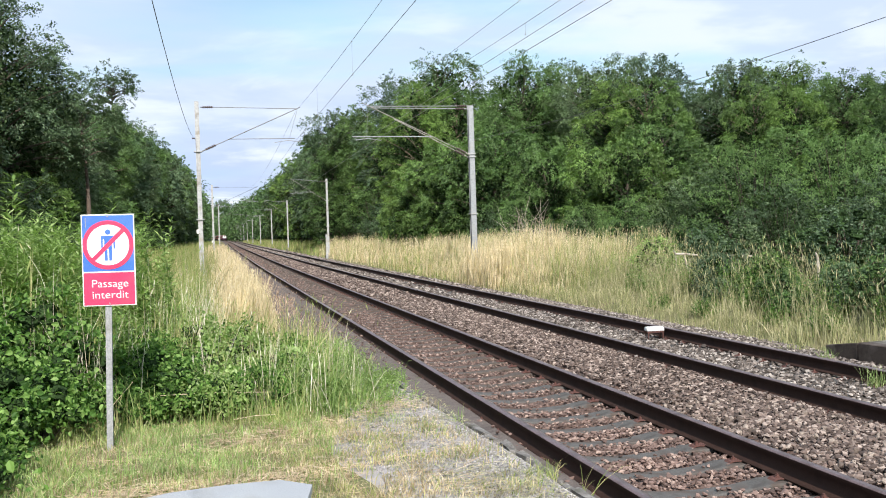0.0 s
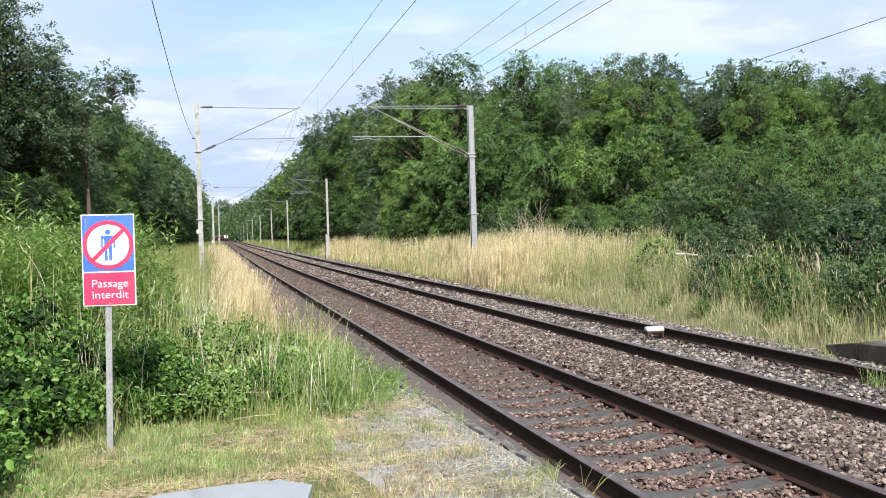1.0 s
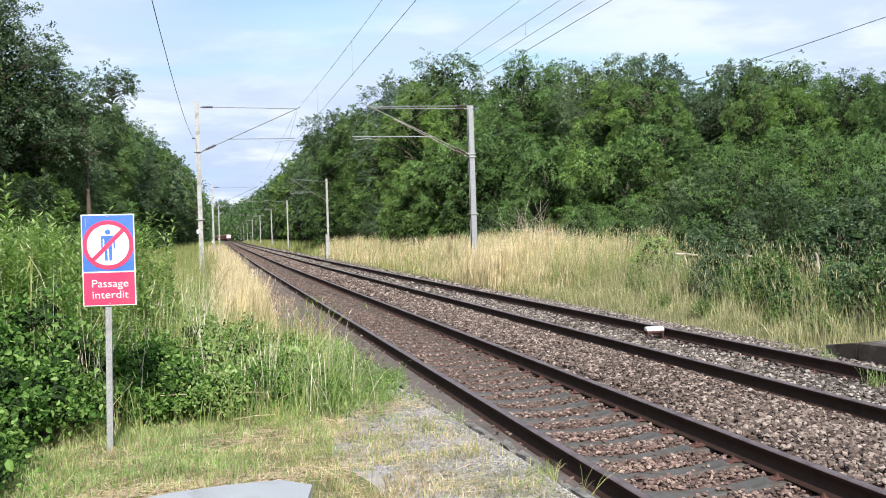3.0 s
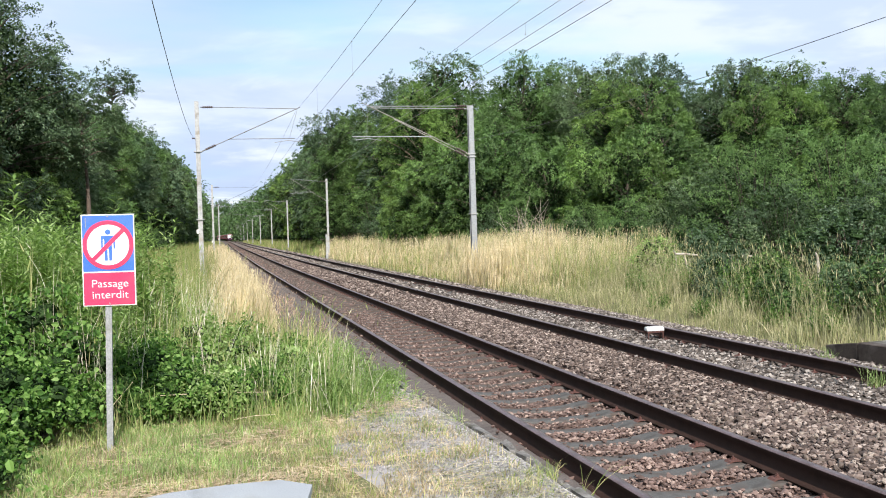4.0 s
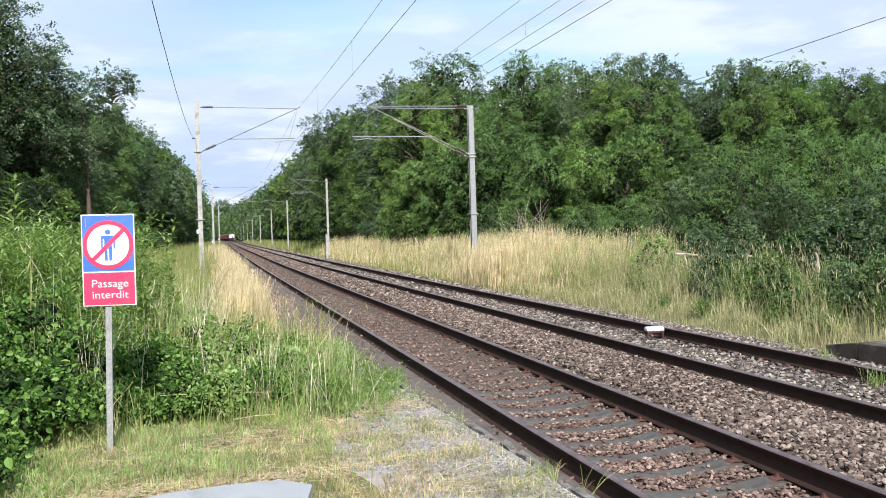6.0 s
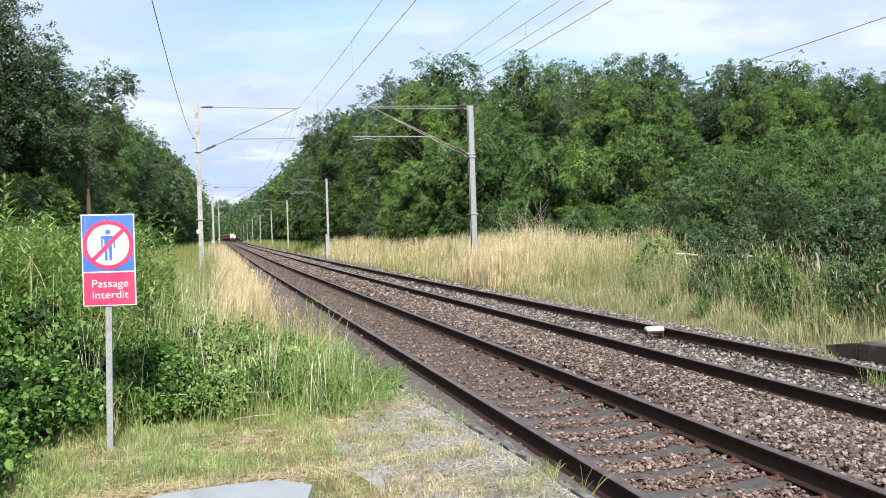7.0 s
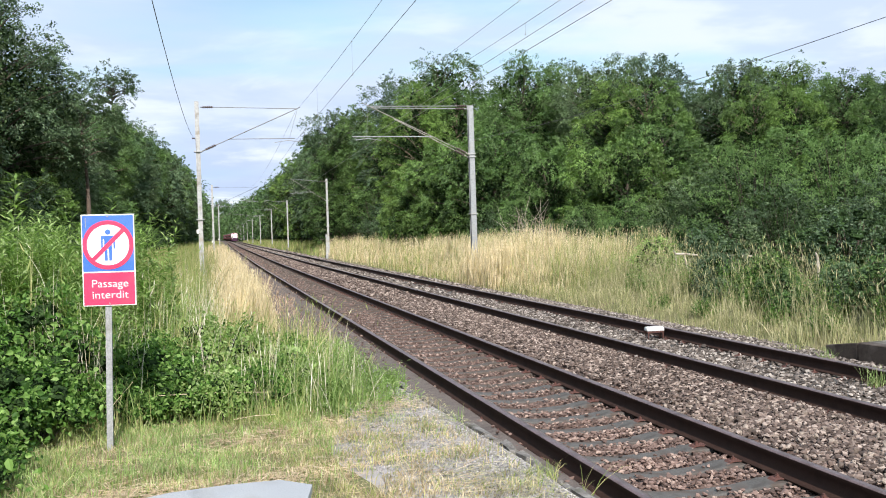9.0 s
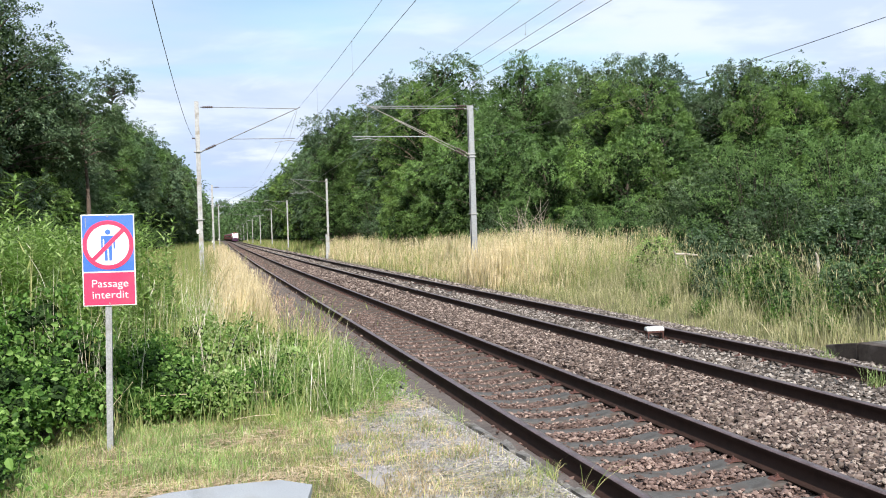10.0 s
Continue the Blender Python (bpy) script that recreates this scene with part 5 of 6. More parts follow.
def build_woods():
    near = Planter([
        tree("oak_tree", "tall dense green oak at the edge of the wood", 15.0, 4.0, 0.12, 24, 52000, 0.118, "leaf_a", "bark", 21),
        tree("hornbeam_tree", "leafy bright green hornbeam at the edge of the wood", 15.0, 3.8, 0.08, 23, 52000, 0.115, "leaf_b", "bark", 22),
        tree("oak_tree", "broad dark green oak with a ragged top", 15.0, 4.3, 0.14, 23, 52000, 0.122, "leaf_c", "bark", 23),
        tree("ash_tree", "slender green ash with loose foliage", 15.0, 3.4, 0.14, 21, 46000, 0.115, "leaf_b", "bark_pale", 24),
    ])
    young = Planter([
        tree("young_oak", "young bushy green oak before the wood", 7.0, 2.6, 0.03, 18, 30000, 0.095, "leaf_a", "bark", 25),
        tree("young_hornbeam", "young bushy bright green hornbeam before the wood", 7.0, 2.5, 0.03, 18, 30000, 0.095, "leaf_b", "bark", 26),
    ])
    shade = Planter([
        tree("oak_tree", "tall dark oak on the shaded wood edge", 16.0, 4.2, 0.12, 26, 52000, 0.122, "leaf_c", "bark", 31),
        tree("oak_tree", "shaded oak with a bare pale trunk", 16.0, 3.9, 0.34, 22, 46000, 0.122, "leaf_a", "bark_pale", 32),
        tree("beech_tree", "dense shaded beech with low branches", 16.0, 4.3, 0.08, 26, 52000, 0.122, "leaf_c", "bark", 33),
    ])
    mid = Planter([
        tree("oak_tree", "green oak further along the line", 20.0, 5.0, 0.10, 26, 13000, 0.28, "leaf_a", "bark", 41),
        tree("hornbeam_tree", "light green hornbeam further along the line", 20.0, 4.8, 0.06, 26, 13000, 0.28, "leaf_b", "bark", 42),
        tree("beech_tree", "dark green beech further along the line", 20.0, 5.2, 0.10, 26, 13000, 0.28, "leaf_c", "bark", 43),
    ])
    rng = random.Random(77)
    turn = lambda: rng.uniform(0, 6.28)
    far = []
    # right-hand wood near the camera: its skyline, a row behind it, a lower row before it
    for i, (x, y, h) in enumerate(SKYLINE):
        h += 0.4 if 6 < i < 11 else -0.2
        if i in (6, 10, 13, 15, 16):
            continue
        if i % 2 and i > 5:
            x, y, h = x + 1.5, y + 4.0, h * 1.05
        z = land(x, y)
        near.put(BIG_TREES.get(i, 0), x, y, z, (h - z) / 15.0 * rng.uniform(0.98, 1.03), turn())
        bx, by = x + 2.5 + rng.uniform(-0.6, 0.6), y + 6.0
        mid.put(rng.randrange(3), bx, by, land(bx, by), h / 20.0 * rng.uniform(0.86, 0.96), turn())
        if i % 2 == 0:
            bx, by = x - 2.2 + rng.uniform(-0.6, 0.6), y - 5.5
            near.put(rng.choice((1, 1, 0, 3)), bx, by, land(bx, by), h / 15.0 * rng.uniform(0.68, 0.8), turn())
    for x, y, h in UNDERWOOD:
        z = land(x, y)
        young.put(rng.choice((0, 1, 1)), x, y, z, (h - z) / 7.0 * rng.uniform(0.97, 1.06), turn())
    # right-hand wood further on
    for row in range(3):
        y = 113.0 + row * 2.5
        while y < 1000:
            step = 5.6 if y < 260 else 10.0
            x = 14.0 - 2.2 * min(max((y - 300) / 170.0, 0), 1) + row * 5.0 + rng.uniform(-1.2, 1.2) + bend(y)
            jy, h = y + rng.uniform(-1.3, 1.3), leafage(y, RIGHT_HEIGHT) * rng.uniform(0.9, 1.06) / 20.0
            if y < 270:
                if row < 2:
                    mid.put(rng.randrange(3), x, jy, land(x, jy), h, turn())
            else:
                far.append((x, jy, h, turn()))
            y += step
    # left-hand wood
    for row in range(3):
        y = 51.0 + row * 2.0
        while y < 950:
            step = 4.6 if y < 130 else (6.0 if y < 280 else 10.0)
            x = (-13.6 if y < 112 else -13.4) - row * 5.0 + rng.uniform(-0.7, 0.7) + bend(y)
            jy, h = y + rng.uniform(-1.0, 1.0), leafage(y, LEFT_HEIGHT) * rng.uniform(0.92, 1.03)
            if y < (130 if row == 0 else 60):
                shade.put(2 if y < 56 else rng.randrange(3), x, jy, land(x, jy), h / 16.0, turn())
            elif y < 280:
                if row < 2:
                    mid.put(rng.choice((0, 2, 2)), x, jy, land(x, jy), h / 20.0, turn())
            else:
                far.append((x, jy, h / 20.0, turn()))
            y += step
    # the wood goes on beside the camera: unseen trees added to shade its edge
    for x, y, h in ((-15.2, 39.5, 16.5), (-15.6, 34.5, 16.0), (-16.2, 29.5, 16.0), (-16.5, 24.0, 15.0), (-20.5, 37.0, 17.0), (-20.5, 31.0, 17.0)):
        shade.put(rng.choice((0, 2)), x, y, land(x, y), h / 16.0, turn())
    # the wood that closes the view where the line swings away
    for i in range(40):
        far.append((-60 + 3.2 * i + rng.uniform(-1, 1), rng.uniform(1010, 1060), rng.uniform(1.5, 2.1), turn()))
    distant_wood(far)
    # a taller oak stands out of the left-hand wood; a bare pale trunk shows at its edge
    o = tree("oak_tree", "lone tall oak with an open airy crown", 21.0, 2.3, 0.77, 10, 8500, 0.15, "leaf_c", "bark", 61, True)
    o.location = (-12.3, 106.3, land(-12.3, 106.3))
    o = tree("oak_tree", "oak with a bare brown trunk and thin airy top", 9.9, 1.9, 0.62, 10, 15000, 0.11, "leaf_c", "bark_brown", 62, True)
    o.location = (-9.0, 53.0, land(-9.0, 53.0))
    for x, y, k in ((-11.6, 50.5, 0.8), (-10.8, 57.0, 0.7), (-10.8, 73.0, 0.9), (-10.7, 81.0, 0.9)):
        young.put(rng.randrange(2), x, y, land(x, y), k, turn())


def distant_wood(places):
    """Some two hundred trees far down the line, joined: trunks and crowns."""
    rng = np.random.default_rng(55)
    crowns, trunks = [], []
    for x, y, s, a in places:
        z0 = land(x, y)
        lobes = []
        for i in range(20):
            f = (i + 0.5) / 20
            g = i * 2.4 + a
            r = 5.0 * s * math.sin(math.pi * (0.12 + 0.8 * f)) ** 0.6 * rng.uniform(0.4, 0.95)
            lobes.append(((x + math.cos(g) * r, y + math.sin(g) * r, z0 + s * 20 * (0.08 + 0.84 * f)), s * 5.4 * rng.uniform(0.28, 0.42), 0.7))
        crowns.append(crown_leaves(rng, lobes, 1100 if y < 420 else 700 if y < 900 else 1200, (0.75 if y < 420 else 1.0 if y < 900 else 0.7) * s, per=10))
        trunks.append(tubes([[((x, y, z0 - 0.2), 0.35 * s), ((x, y, z0 + 16 * s), 0.08)]], 5))
    V, Fc = merge(*crowns)
    ob = link_mesh("distant_wood", mesh_of("distant_wood", V, Fc), M["leaf_a"])
    tagged(ob, "dense green wood far down the line", "wood", kind="stuff")
    V, Fc = merge(*trunks)
    ob = link_mesh("distant_trunks", mesh_of("distant_trunks", V, Fc), M["bark"])
    tagged(ob, "dark trunks of the distant wood", "wood", kind="stuff")


def build_bushes():
    rng = random.Random(91)
    big = Planter([
        bush("hazel_bush", "large rounded hazel bush in fresh green leaf", 6.0, 3.2, 18, 17000, 0.09, "leaf_w", 71),
        bush("willow_bush", "tall loose green willow thicket", 7.0, 3.0, 17, 17000, 0.088, "leaf_w", 72),
        bush("hawthorn_bush", "dense dark green hawthorn bush", 5.0, 3.0, 17, 17000, 0.088, "leaf_c", 73),
    ])
    # scrub before the right-hand wood
    for y, x, s in ((71, 12.4, 0.8), (77, 12.4, 0.9), (83, 12.4, 0.9), (92, 12.8, 1.0), (104, 12.9, 1.0), (118, 12.8, 1.0), (134, 13.0, 1.0)):
        big.put(rng.randrange(3), x, y, land(x, y), s * rng.uniform(0.9, 1.1), rng.uniform(0, 6.28))
    for y, x, s in ((33.0, 14.8, 0.62), (30.9, 14.8, 0.62), (28.8, 15.0, 0.58), (26.8, 14.8, 0.5), (26.2, 17.2, 0.5), (24.2, 16.8, 0.5), (39.6, 13.4, 0.36), (36.4, 14.2, 0.4), (22.0, 15.5, 0.5), (19.5, 14.5, 0.45), (31, 20, 0.66), (26, 20.5, 0.66), (48, 12.8, 0.4), (52, 12.6, 0.45), (17.5, 13.0, 0.36)):
        big.put(rng.randrange(3), x, y, land(x, y), s * rng.uniform(0.92, 1.08), rng.uniform(0, 6.28))
    # scrub under the left-hand wood
    for y, x, s in ((36, -9.5, 0.45), (42, -9.8, 0.5), (49, -9.6, 0.5), (57, -9.8, 0.55), (66, -9.4, 0.5), (76, -9.6, 0.55), (88, -9.6, 0.55), (100, -9.4, 0.5), (116, -9.5, 0.6), (27, -9.0, 0.4), (31, -8.6, 0.4)):
        big.put(2 + rng.randrange(2) * 2, x, y, land(x, y), s * rng.uniform(0.9, 1.1), rng.uniform(0, 6.28))


build_woods()
build_bushes()


# ---- plants near the camera ----
def bramble(label, height, spread, leaves, leaf, seed, at, mat="bramble", fine=False):
    b = bush("bramble_bush", label, height, spread, 14, int(leaves * (1.0 if fine else 0.8)), leaf * (0.5 if fine else 0.62), mat, seed, "bramble", "brambles on the bank", 0.95, True)
    b.location = (at[0], at[1], land(*at))
    return b


def herb_clump(label, n, spread, height, seed, at, mat="herb", leaf=0.15):
    """Upright leafy stems in a clump, leaves narrow and alternate, longer below than above."""
    rng = np.random.default_rng(seed)
    t = thing("tall_weeds", label, "weeds", (at[0], at[1], land(*at)), "tall weeds on the bank")
    paths, C, Nn, S = [], [], [], []
    for i in range(n):
        a, r = rng.uniform(0, 6.28), spread * math.sqrt(rng.random())
        h = height * rng.uniform(0.6, 1.1)
        b = np.array([math.cos(a) * r, math.sin(a) * r, -0.05])
        ln = rng.normal(0, 0.10, 2)
        p = lambda f: b + np.array([ln[0] * f * f * h, ln[1] * f * f * h, f * h])
        paths.append([(tuple(p(f)), 0.006 * (1.1 - f)) for f in (0, 0.35, 0.7, 1.0)])
        k = int(h * 26)
        for j in range(k):
            f = 0.18 + 0.82 * (j + rng.random()) / k
            g = j * 2.4 + rng.normal(0, 0.3)
            d = np.array([math.cos(g), math.sin(g), 0.25])
            ll = leaf * (1.45 - 0.7 * f) * rng.uniform(0.75, 1.2)
            C.append(p(f) + d * ll * 0.5)
            Nn.append((-d[0] * 0.5, -d[1] * 0.5, 1.0))
            S.append((ll, g))
    V1, F1 = tubes(paths, 4)
    link_mesh("stalk", mesh_of("stalk", V1, F1), M[mat], t)
    C, Nn = np.array(C), unit(np.array(Nn))
    ll, g = np.array([s[0] for s in S])[:, None], np.array([s[1] for s in S])
    tt = unit(np.stack([np.cos(g), np.sin(g), 0.95 * np.ones(len(g)) - rng.uniform(0, 1.2, len(g))], 1))
    ss = unit(np.cross(Nn, tt))
    V = np.empty((len(C), 4, 3))
    V[:, 0], V[:, 2] = C - tt * ll * 0.5, C + tt * ll * 0.5
    V[:, 1], V[:, 3] = C + ss * ll * 0.125 + Nn * ll * 0.06, C - ss * ll * 0.125 + Nn * ll * 0.06
    link_mesh("leafage", mesh_of("leafage", V.reshape(-1, 3), np.arange(len(C) * 4).reshape(-1, 4)), M[mat], t)
    return t


def scatter(rng, n, x0, x1, y0, y1, keep=None, follow=True):
    """Random places on the ground; keep(u, y) gives the chance that a place is kept."""
    u, y = rng.uniform(x0, x1, n), rng.uniform(y0, y1, n)
    if keep is not None:
        k = np.array([rng.random() < keep(a, b) for a, b in zip(u, y)])
        u, y = u[k], y[k]
    x = u + np.array([bend(b) for b in y]) if follow else u
    return np.stack([x, y, np.array([land(a, b) for a, b in zip(x, y)]) - 0.02], 1)


def patch(a, b, s, lo=0.0):
    return min(max(0.5 + 0.9 * noise.noise(Vector((a * s, b * s, 7.7))) - lo, 0), 1)


def grass(name, label, rng, pts, h, w, mat, lean=0.25, wind=(0.02, 0.0), heads=0.0, head=(0.07, 0.011), uneven=0.5, rise=None):
    n = len(pts)
    up = np.array([1 + uneven * 1.5 * noise.noise(Vector((a * 0.9, b * 0.9, 2.2))) + uneven * 0.8 * noise.noise(Vector((a * 3.1, b * 3.1, 5.2))) for a, b, _ in pts])
    if rise:
        up *= np.array([min(max((a - bend(b) - rise[0]) / rise[1], 0.0) + 0.3, 1.0) for a, b, _ in pts])
    V, Fc, tip = blades(rng, pts, np.clip(rng.normal(h[0], h[1], n) * up, h[0] * 0.2, h[0] * 1.6), rng.uniform(w * 0.6, w * 1.3, n), lean, wind)
    sets = [(V, Fc)]
    if heads:
        k = rng.random(n) < heads
        c = tip[k]
        m = len(c)
        a = rng.uniform(0, 6.28, m)
        s = np.stack([np.cos(a), np.sin(a), np.zeros(m)], 1) * head[1] * 0.5
        up = np.stack([rng.normal(0, 0.3, m), rng.normal(0, 0.3, m), np.ones(m)], 1) * head[0] * rng.uniform(0.6, 1.4, (m, 1))
        Q = np.stack([c - up * 0.6, c - up * 0.1 + s, c + up * 0.6, c - up * 0.1 - s], 1)
        sets.append((Q.reshape(-1, 3), np.arange(m * 4).reshape(-1, 4)))
    V, Fc = merge(*sets)
    ob = link_mesh(name, mesh_of(name, V, Fc), M[mat])
    return tagged(ob, label, "grass", kind="stuff")


def build_grass():
    R = np.random.default_rng
    g = R(1)
    hay_keep = lambda u, y: patch(u, y, 0.5, -0.35)
    clumpy = lambda u, y: patch(u, y, 1.1, 0.0)
    gappy = lambda u, y: clumpy(u, y) * (0.35 if u > 7.95 + 0.3 * math.sin(2.1 * y) and 12.5 < y < 21.5 else 1.0)
    grass("dry_grass", "tall pale dry grass beside the further track", g, scatter(g, 15500, 7.05, 12.0, 27, 48, hay_keep), (1.0, 0.2), 0.012, "hay", 0.27, (0.10, 0.02), 0.5, uneven=0.45, rise=(6.8, 1.7))
    grass("fading_grass", "half-green grass among the dry stems", g, scatter(g, 13500, 7.05, 12.0, 26, 48, clumpy), (0.95, 0.22), 0.012, "mixgrass", 0.3, (0.10, 0.02), 0.3, uneven=0.6, rise=(6.8, 1.7))
    grass("dry_grass", "tall pale dry grass hiding the foot of the mast", g, scatter(g, 4500, 6.9, 10.5, 32.5, 38.2, hay_keep), (1.3, 0.22), 0.014, "hay", 0.27, (0.10, 0.02), 0.5, uneven=0.4)
    grass("dry_grass", "tall pale dry grass further along the bank", g, scatter(g, 7500, 7.1, 12.0, 48, 98, hay_keep), (1.0, 0.2), 0.024, "hay", 0.25, (0.08, 0.02), 0.4, (0.1, 0.035), uneven=0.4, rise=(6.8, 1.7))
    grass("fading_grass", "half-green grass further along the bank", g, scatter(g, 7500, 7.1, 12.0, 48, 98, clumpy), (0.95, 0.2), 0.024, "mixgrass", 0.25, (0.08, 0.02), 0.4, (0.1, 0.035), uneven=0.5, rise=(6.8, 1.7))
    grass("fading_grass", "half-dry grass and weeds on the far bank", g, scatter(g, 10000, 6.8, 10.5, 10.5, 29, gappy), (0.52, 0.2), 0.007, "tangrass", 0.5, (-0.08, 0.0), 0.5, (0.10, 0.011), rise=(6.8, 1.8))
    grass("dry_grass", "thin pale dry stalks with drooping heads on the far bank", g, scatter(g, 5200, 7.0, 10.4, 10.5, 29, gappy), (0.68, 0.25), 0.005, "tangrass", 0.5, (-0.12, 0.0), 0.7, (0.11, 0.010), rise=(6.8, 1.8))
    grass("green_undergrowth", "low green grass under the dry stems", g, scatter(g, 9000, 6.9, 13.0, 26, 60), (0.36, 0.15), 0.012, "bankmix", 0.5)
    grass("dry_undergrowth", "low half-dry grass under the stems of the far bank", g, scatter(g, 8000, 6.9, 11.5, 10, 27, gappy), (0.36, 0.14), 0.010, "tangrass", 0.5)
    grass("dry_stalks", "grey drooping seed heads on the crest of the bank", g, scatter(g, 1700, 7.8, 10.0, 12.5, 27.5, clumpy), (0.82, 0.25), 0.006, "tangrass", 0.35, (-0.26, 0.0), 0.95, (0.15, 0.014))
    grass("dry_undergrowth", "low greyish dry grass along the ballast", g, scatter(g, 16000, 6.6, 10.0, 10, 32), (0.24, 0.09), 0.008, "tangrass", 0.6)
    grass("bank_grass", "rough green grass along the distant bank", g, scatter(g, 12000, 6.9, 14.0, 92, 420), (0.6, 0.2), 0.08, "bankmix", 0.3)
    # left bank
    strip = lambda u, y: 1.0 if u > -2.5 - 0.25 * math.sin(y * 0.7) else 0.05
    grass("dry_grass", "tall pale dry grass beside the nearer track", g, scatter(g, 42000, -4.6, -1.45, 20.5, 48, strip), (0.9, 0.18), 0.012, "hay", 0.2, (0.03, 0.0), 0.5, uneven=0.5, rise=(-1.4, -0.5))
    grass("dry_grass", "shoulder-high pale dry grass round the mast foot", g, scatter(g, 2600, -5.4, -3.0, 21, 46, hay_keep), (1.2, 0.3), 0.011, "bankmix", 0.3, (0.06, 0.0), 0.35, uneven=0.9)
    grass("dry_grass", "pale dry grass strip along the nearer track", g, scatter(g, 8000, -3.6, -1.3, 48, 120), (0.9, 0.2), 0.03, "hay", 0.2, (0.05, 0.0), 0.3, (0.1, 0.04), rise=(-0.9, -1.1))
    grass("bank_grass", "rough half-green grass on the left bank", g, scatter(g, 15000, -9.5, -2.7, 18, 60, clumpy), (1.15, 0.3), 0.014, "bankmix", 0.3, (0.04, 0.0), 0.25)
    grass("green_undergrowth", "fresh green weeds among the bank grass", g, scatter(g, 13000, -8.5, -3.2, 12.5, 45, hay_keep), (0.75, 0.25), 0.014, "mixgrass", 0.45)
    grass("bank_grass", "rough green grass along the distant left bank", g, scatter(g, 9000, -11, -2.6, 55, 330), (0.9, 0.25), 0.07, "bankmix", 0.3)
    tuft = lambda u, y: (1.0 if u < -0.82 - 0.27 * max(0, 14.2 - y) + 0.22 * math.sin(3 * y) + 0.12 * math.sin(11 * y) else 0.0) * patch(u, y, 1.6, -0.25)
    grass("green_grass", "lush bright green grass at the path's edge", g, scatter(g, 9500, -2.9, -0.6, 10.0, 17.3, tuft), (0.26, 0.11), 0.007, "grass", 0.8, (0.1, -0.04), 0.05, (0.05, 0.012), uneven=0.8)
    grass("fading_grass", "yellowing grass mixed into the green at the path's edge", g, scatter(g, 4500, -3.0, -0.6, 9.7, 17.5, tuft), (0.27, 0.13), 0.006, "mixgrass", 0.75, (0.1, -0.02), 0.06, (0.05, 0.01), uneven=0.8)
    grass("fading_grass", "half-dry grass growing through the brambles", g, scatter(g, 3500, -3.6, -1.5, 10.9, 15.5, clumpy), (0.72, 0.22), 0.008, "mixgrass", 0.4, (0.08, 0.0), 0.3)
    grass("fading_grass", "long grass hanging over the front of the brambles", g, scatter(g, 3600, -3.7, -1.3, 9.8, 12.4, clumpy), (0.45, 0.2), 0.008, "grass", 0.6, (0.06, -0.05), 0.1)
    grass("fading_grass", "yellowed long grass before the brambles", g, scatter(g, 2600, -3.8, -1.2, 9.6, 11.4, clumpy), (0.38, 0.18), 0.006, "mixgrass", 0.6, (0.06, -0.05), 0.3)
    grass("fading_grass", "tall half-dry grass standing among the weeds by the sign", g, scatter(g, 3000, -6.6, -3.1, 10.6, 16.5, clumpy), (1.3, 0.3), 0.008, "mixgrass", 0.3, (0.05, 0.0), 0.35, (0.1, 0.016))
    grass("fading_grass", "greyish dry grass on the bank before the mast", g, scatter(g, 2400, -5.6, -2.9, 14.0, 30, clumpy), (0.75, 0.25), 0.009, "mixgrass", 0.35, (0.05, 0.0), 0.5, (0.1, 0.013))
    grass("dry_stalks", "thin pinkish seed heads along the ballast shoulder", g, scatter(g, 2600, -1.9, -0.55, 16.5, 45, clumpy), (0.34, 0.14), 0.006, "pinkgrass", 0.4, (0.1, 0.0), 0.8, (0.07, 0.016))
    grass("dry_stalks", "pale dry stalks standing in the green grass", g, scatter(g, 700, -3.2, -0.9, 10.4, 19, tuft), (0.5, 0.25), 0.005, "hay", 0.4, (0.12, 0.0), 0.25)
    grass("dry_stalks", "bleached upright stalks at the edge of the brambles", g, scatter(g, 300, -2.6, -1.1, 9.9, 12.2, clumpy), (0.62, 0.2), 0.006, "bleached", 0.22, (0.03, 0.0), 0.3)
    grass("fading_grass", "light yellow-green grass hanging at the path's edge", g, scatter(g, 2600, -2.9, -0.8, 10.0, 14.5, tuft), (0.3, 0.14), 0.006, "mixgrass", 0.7, (0.08, -0.04), 0.15)
    grass("dry_stalks", "dead stalks among the weeds by the sign", g, scatter(g, 1500, -6.0, -2.7, 9.9, 16, clumpy), (0.9, 0.35), 0.006, "bleached", 0.3, (0.05, 0.0), 0.3)
    grass("dry_stalks", "tall bleached stalks of last year's weeds", g, scatter(g, 520, -6.2, -2.7, 10.2, 14.5, clumpy), (1.3, 0.3), 0.006, "bleached", 0.3, (0.0, 0.0), 0.2)
    grass("green_grass", "green grass round the foot of the brambles", g, scatter(g, 6500, -5.2, -1.8, 9.3, 11.4, clumpy), (0.17, 0.08), 0.006, "mixgrass", 0.7)
    bare = lambda u: 1.0 if u < -1.9 else max(0.2, 1.0 - 0.5 * (u + 1.9))
    off_slab = lambda u, y: 0.05 if on_slab(u, y) else 1.0
    def on_path(p, dz):
        """Stands the places on the ground or, where there is one, on the path."""
        side = np.array([path_side(b) for b in p[:, 1]])
        top = -0.115 + 0.065 * np.clip((p[:, 0] - side) / 0.3, 0, 1)
        q = p.copy()
        q[:, 2] = np.maximum(p[:, 2], np.where(p[:, 0] > side, top, -9)) + dz
        return q
    short = lambda u, y: (0.12 + 0.88 * patch(u, y, 1.5, 0.02) if u < -1.8 else min(1.0, 0.10 + 3.0 * patch(u, y, 2.1, 0.5))) * bare(u + 0.08 * (y - 7)) * (0.0 if on_slab(u, y) else 1.0)
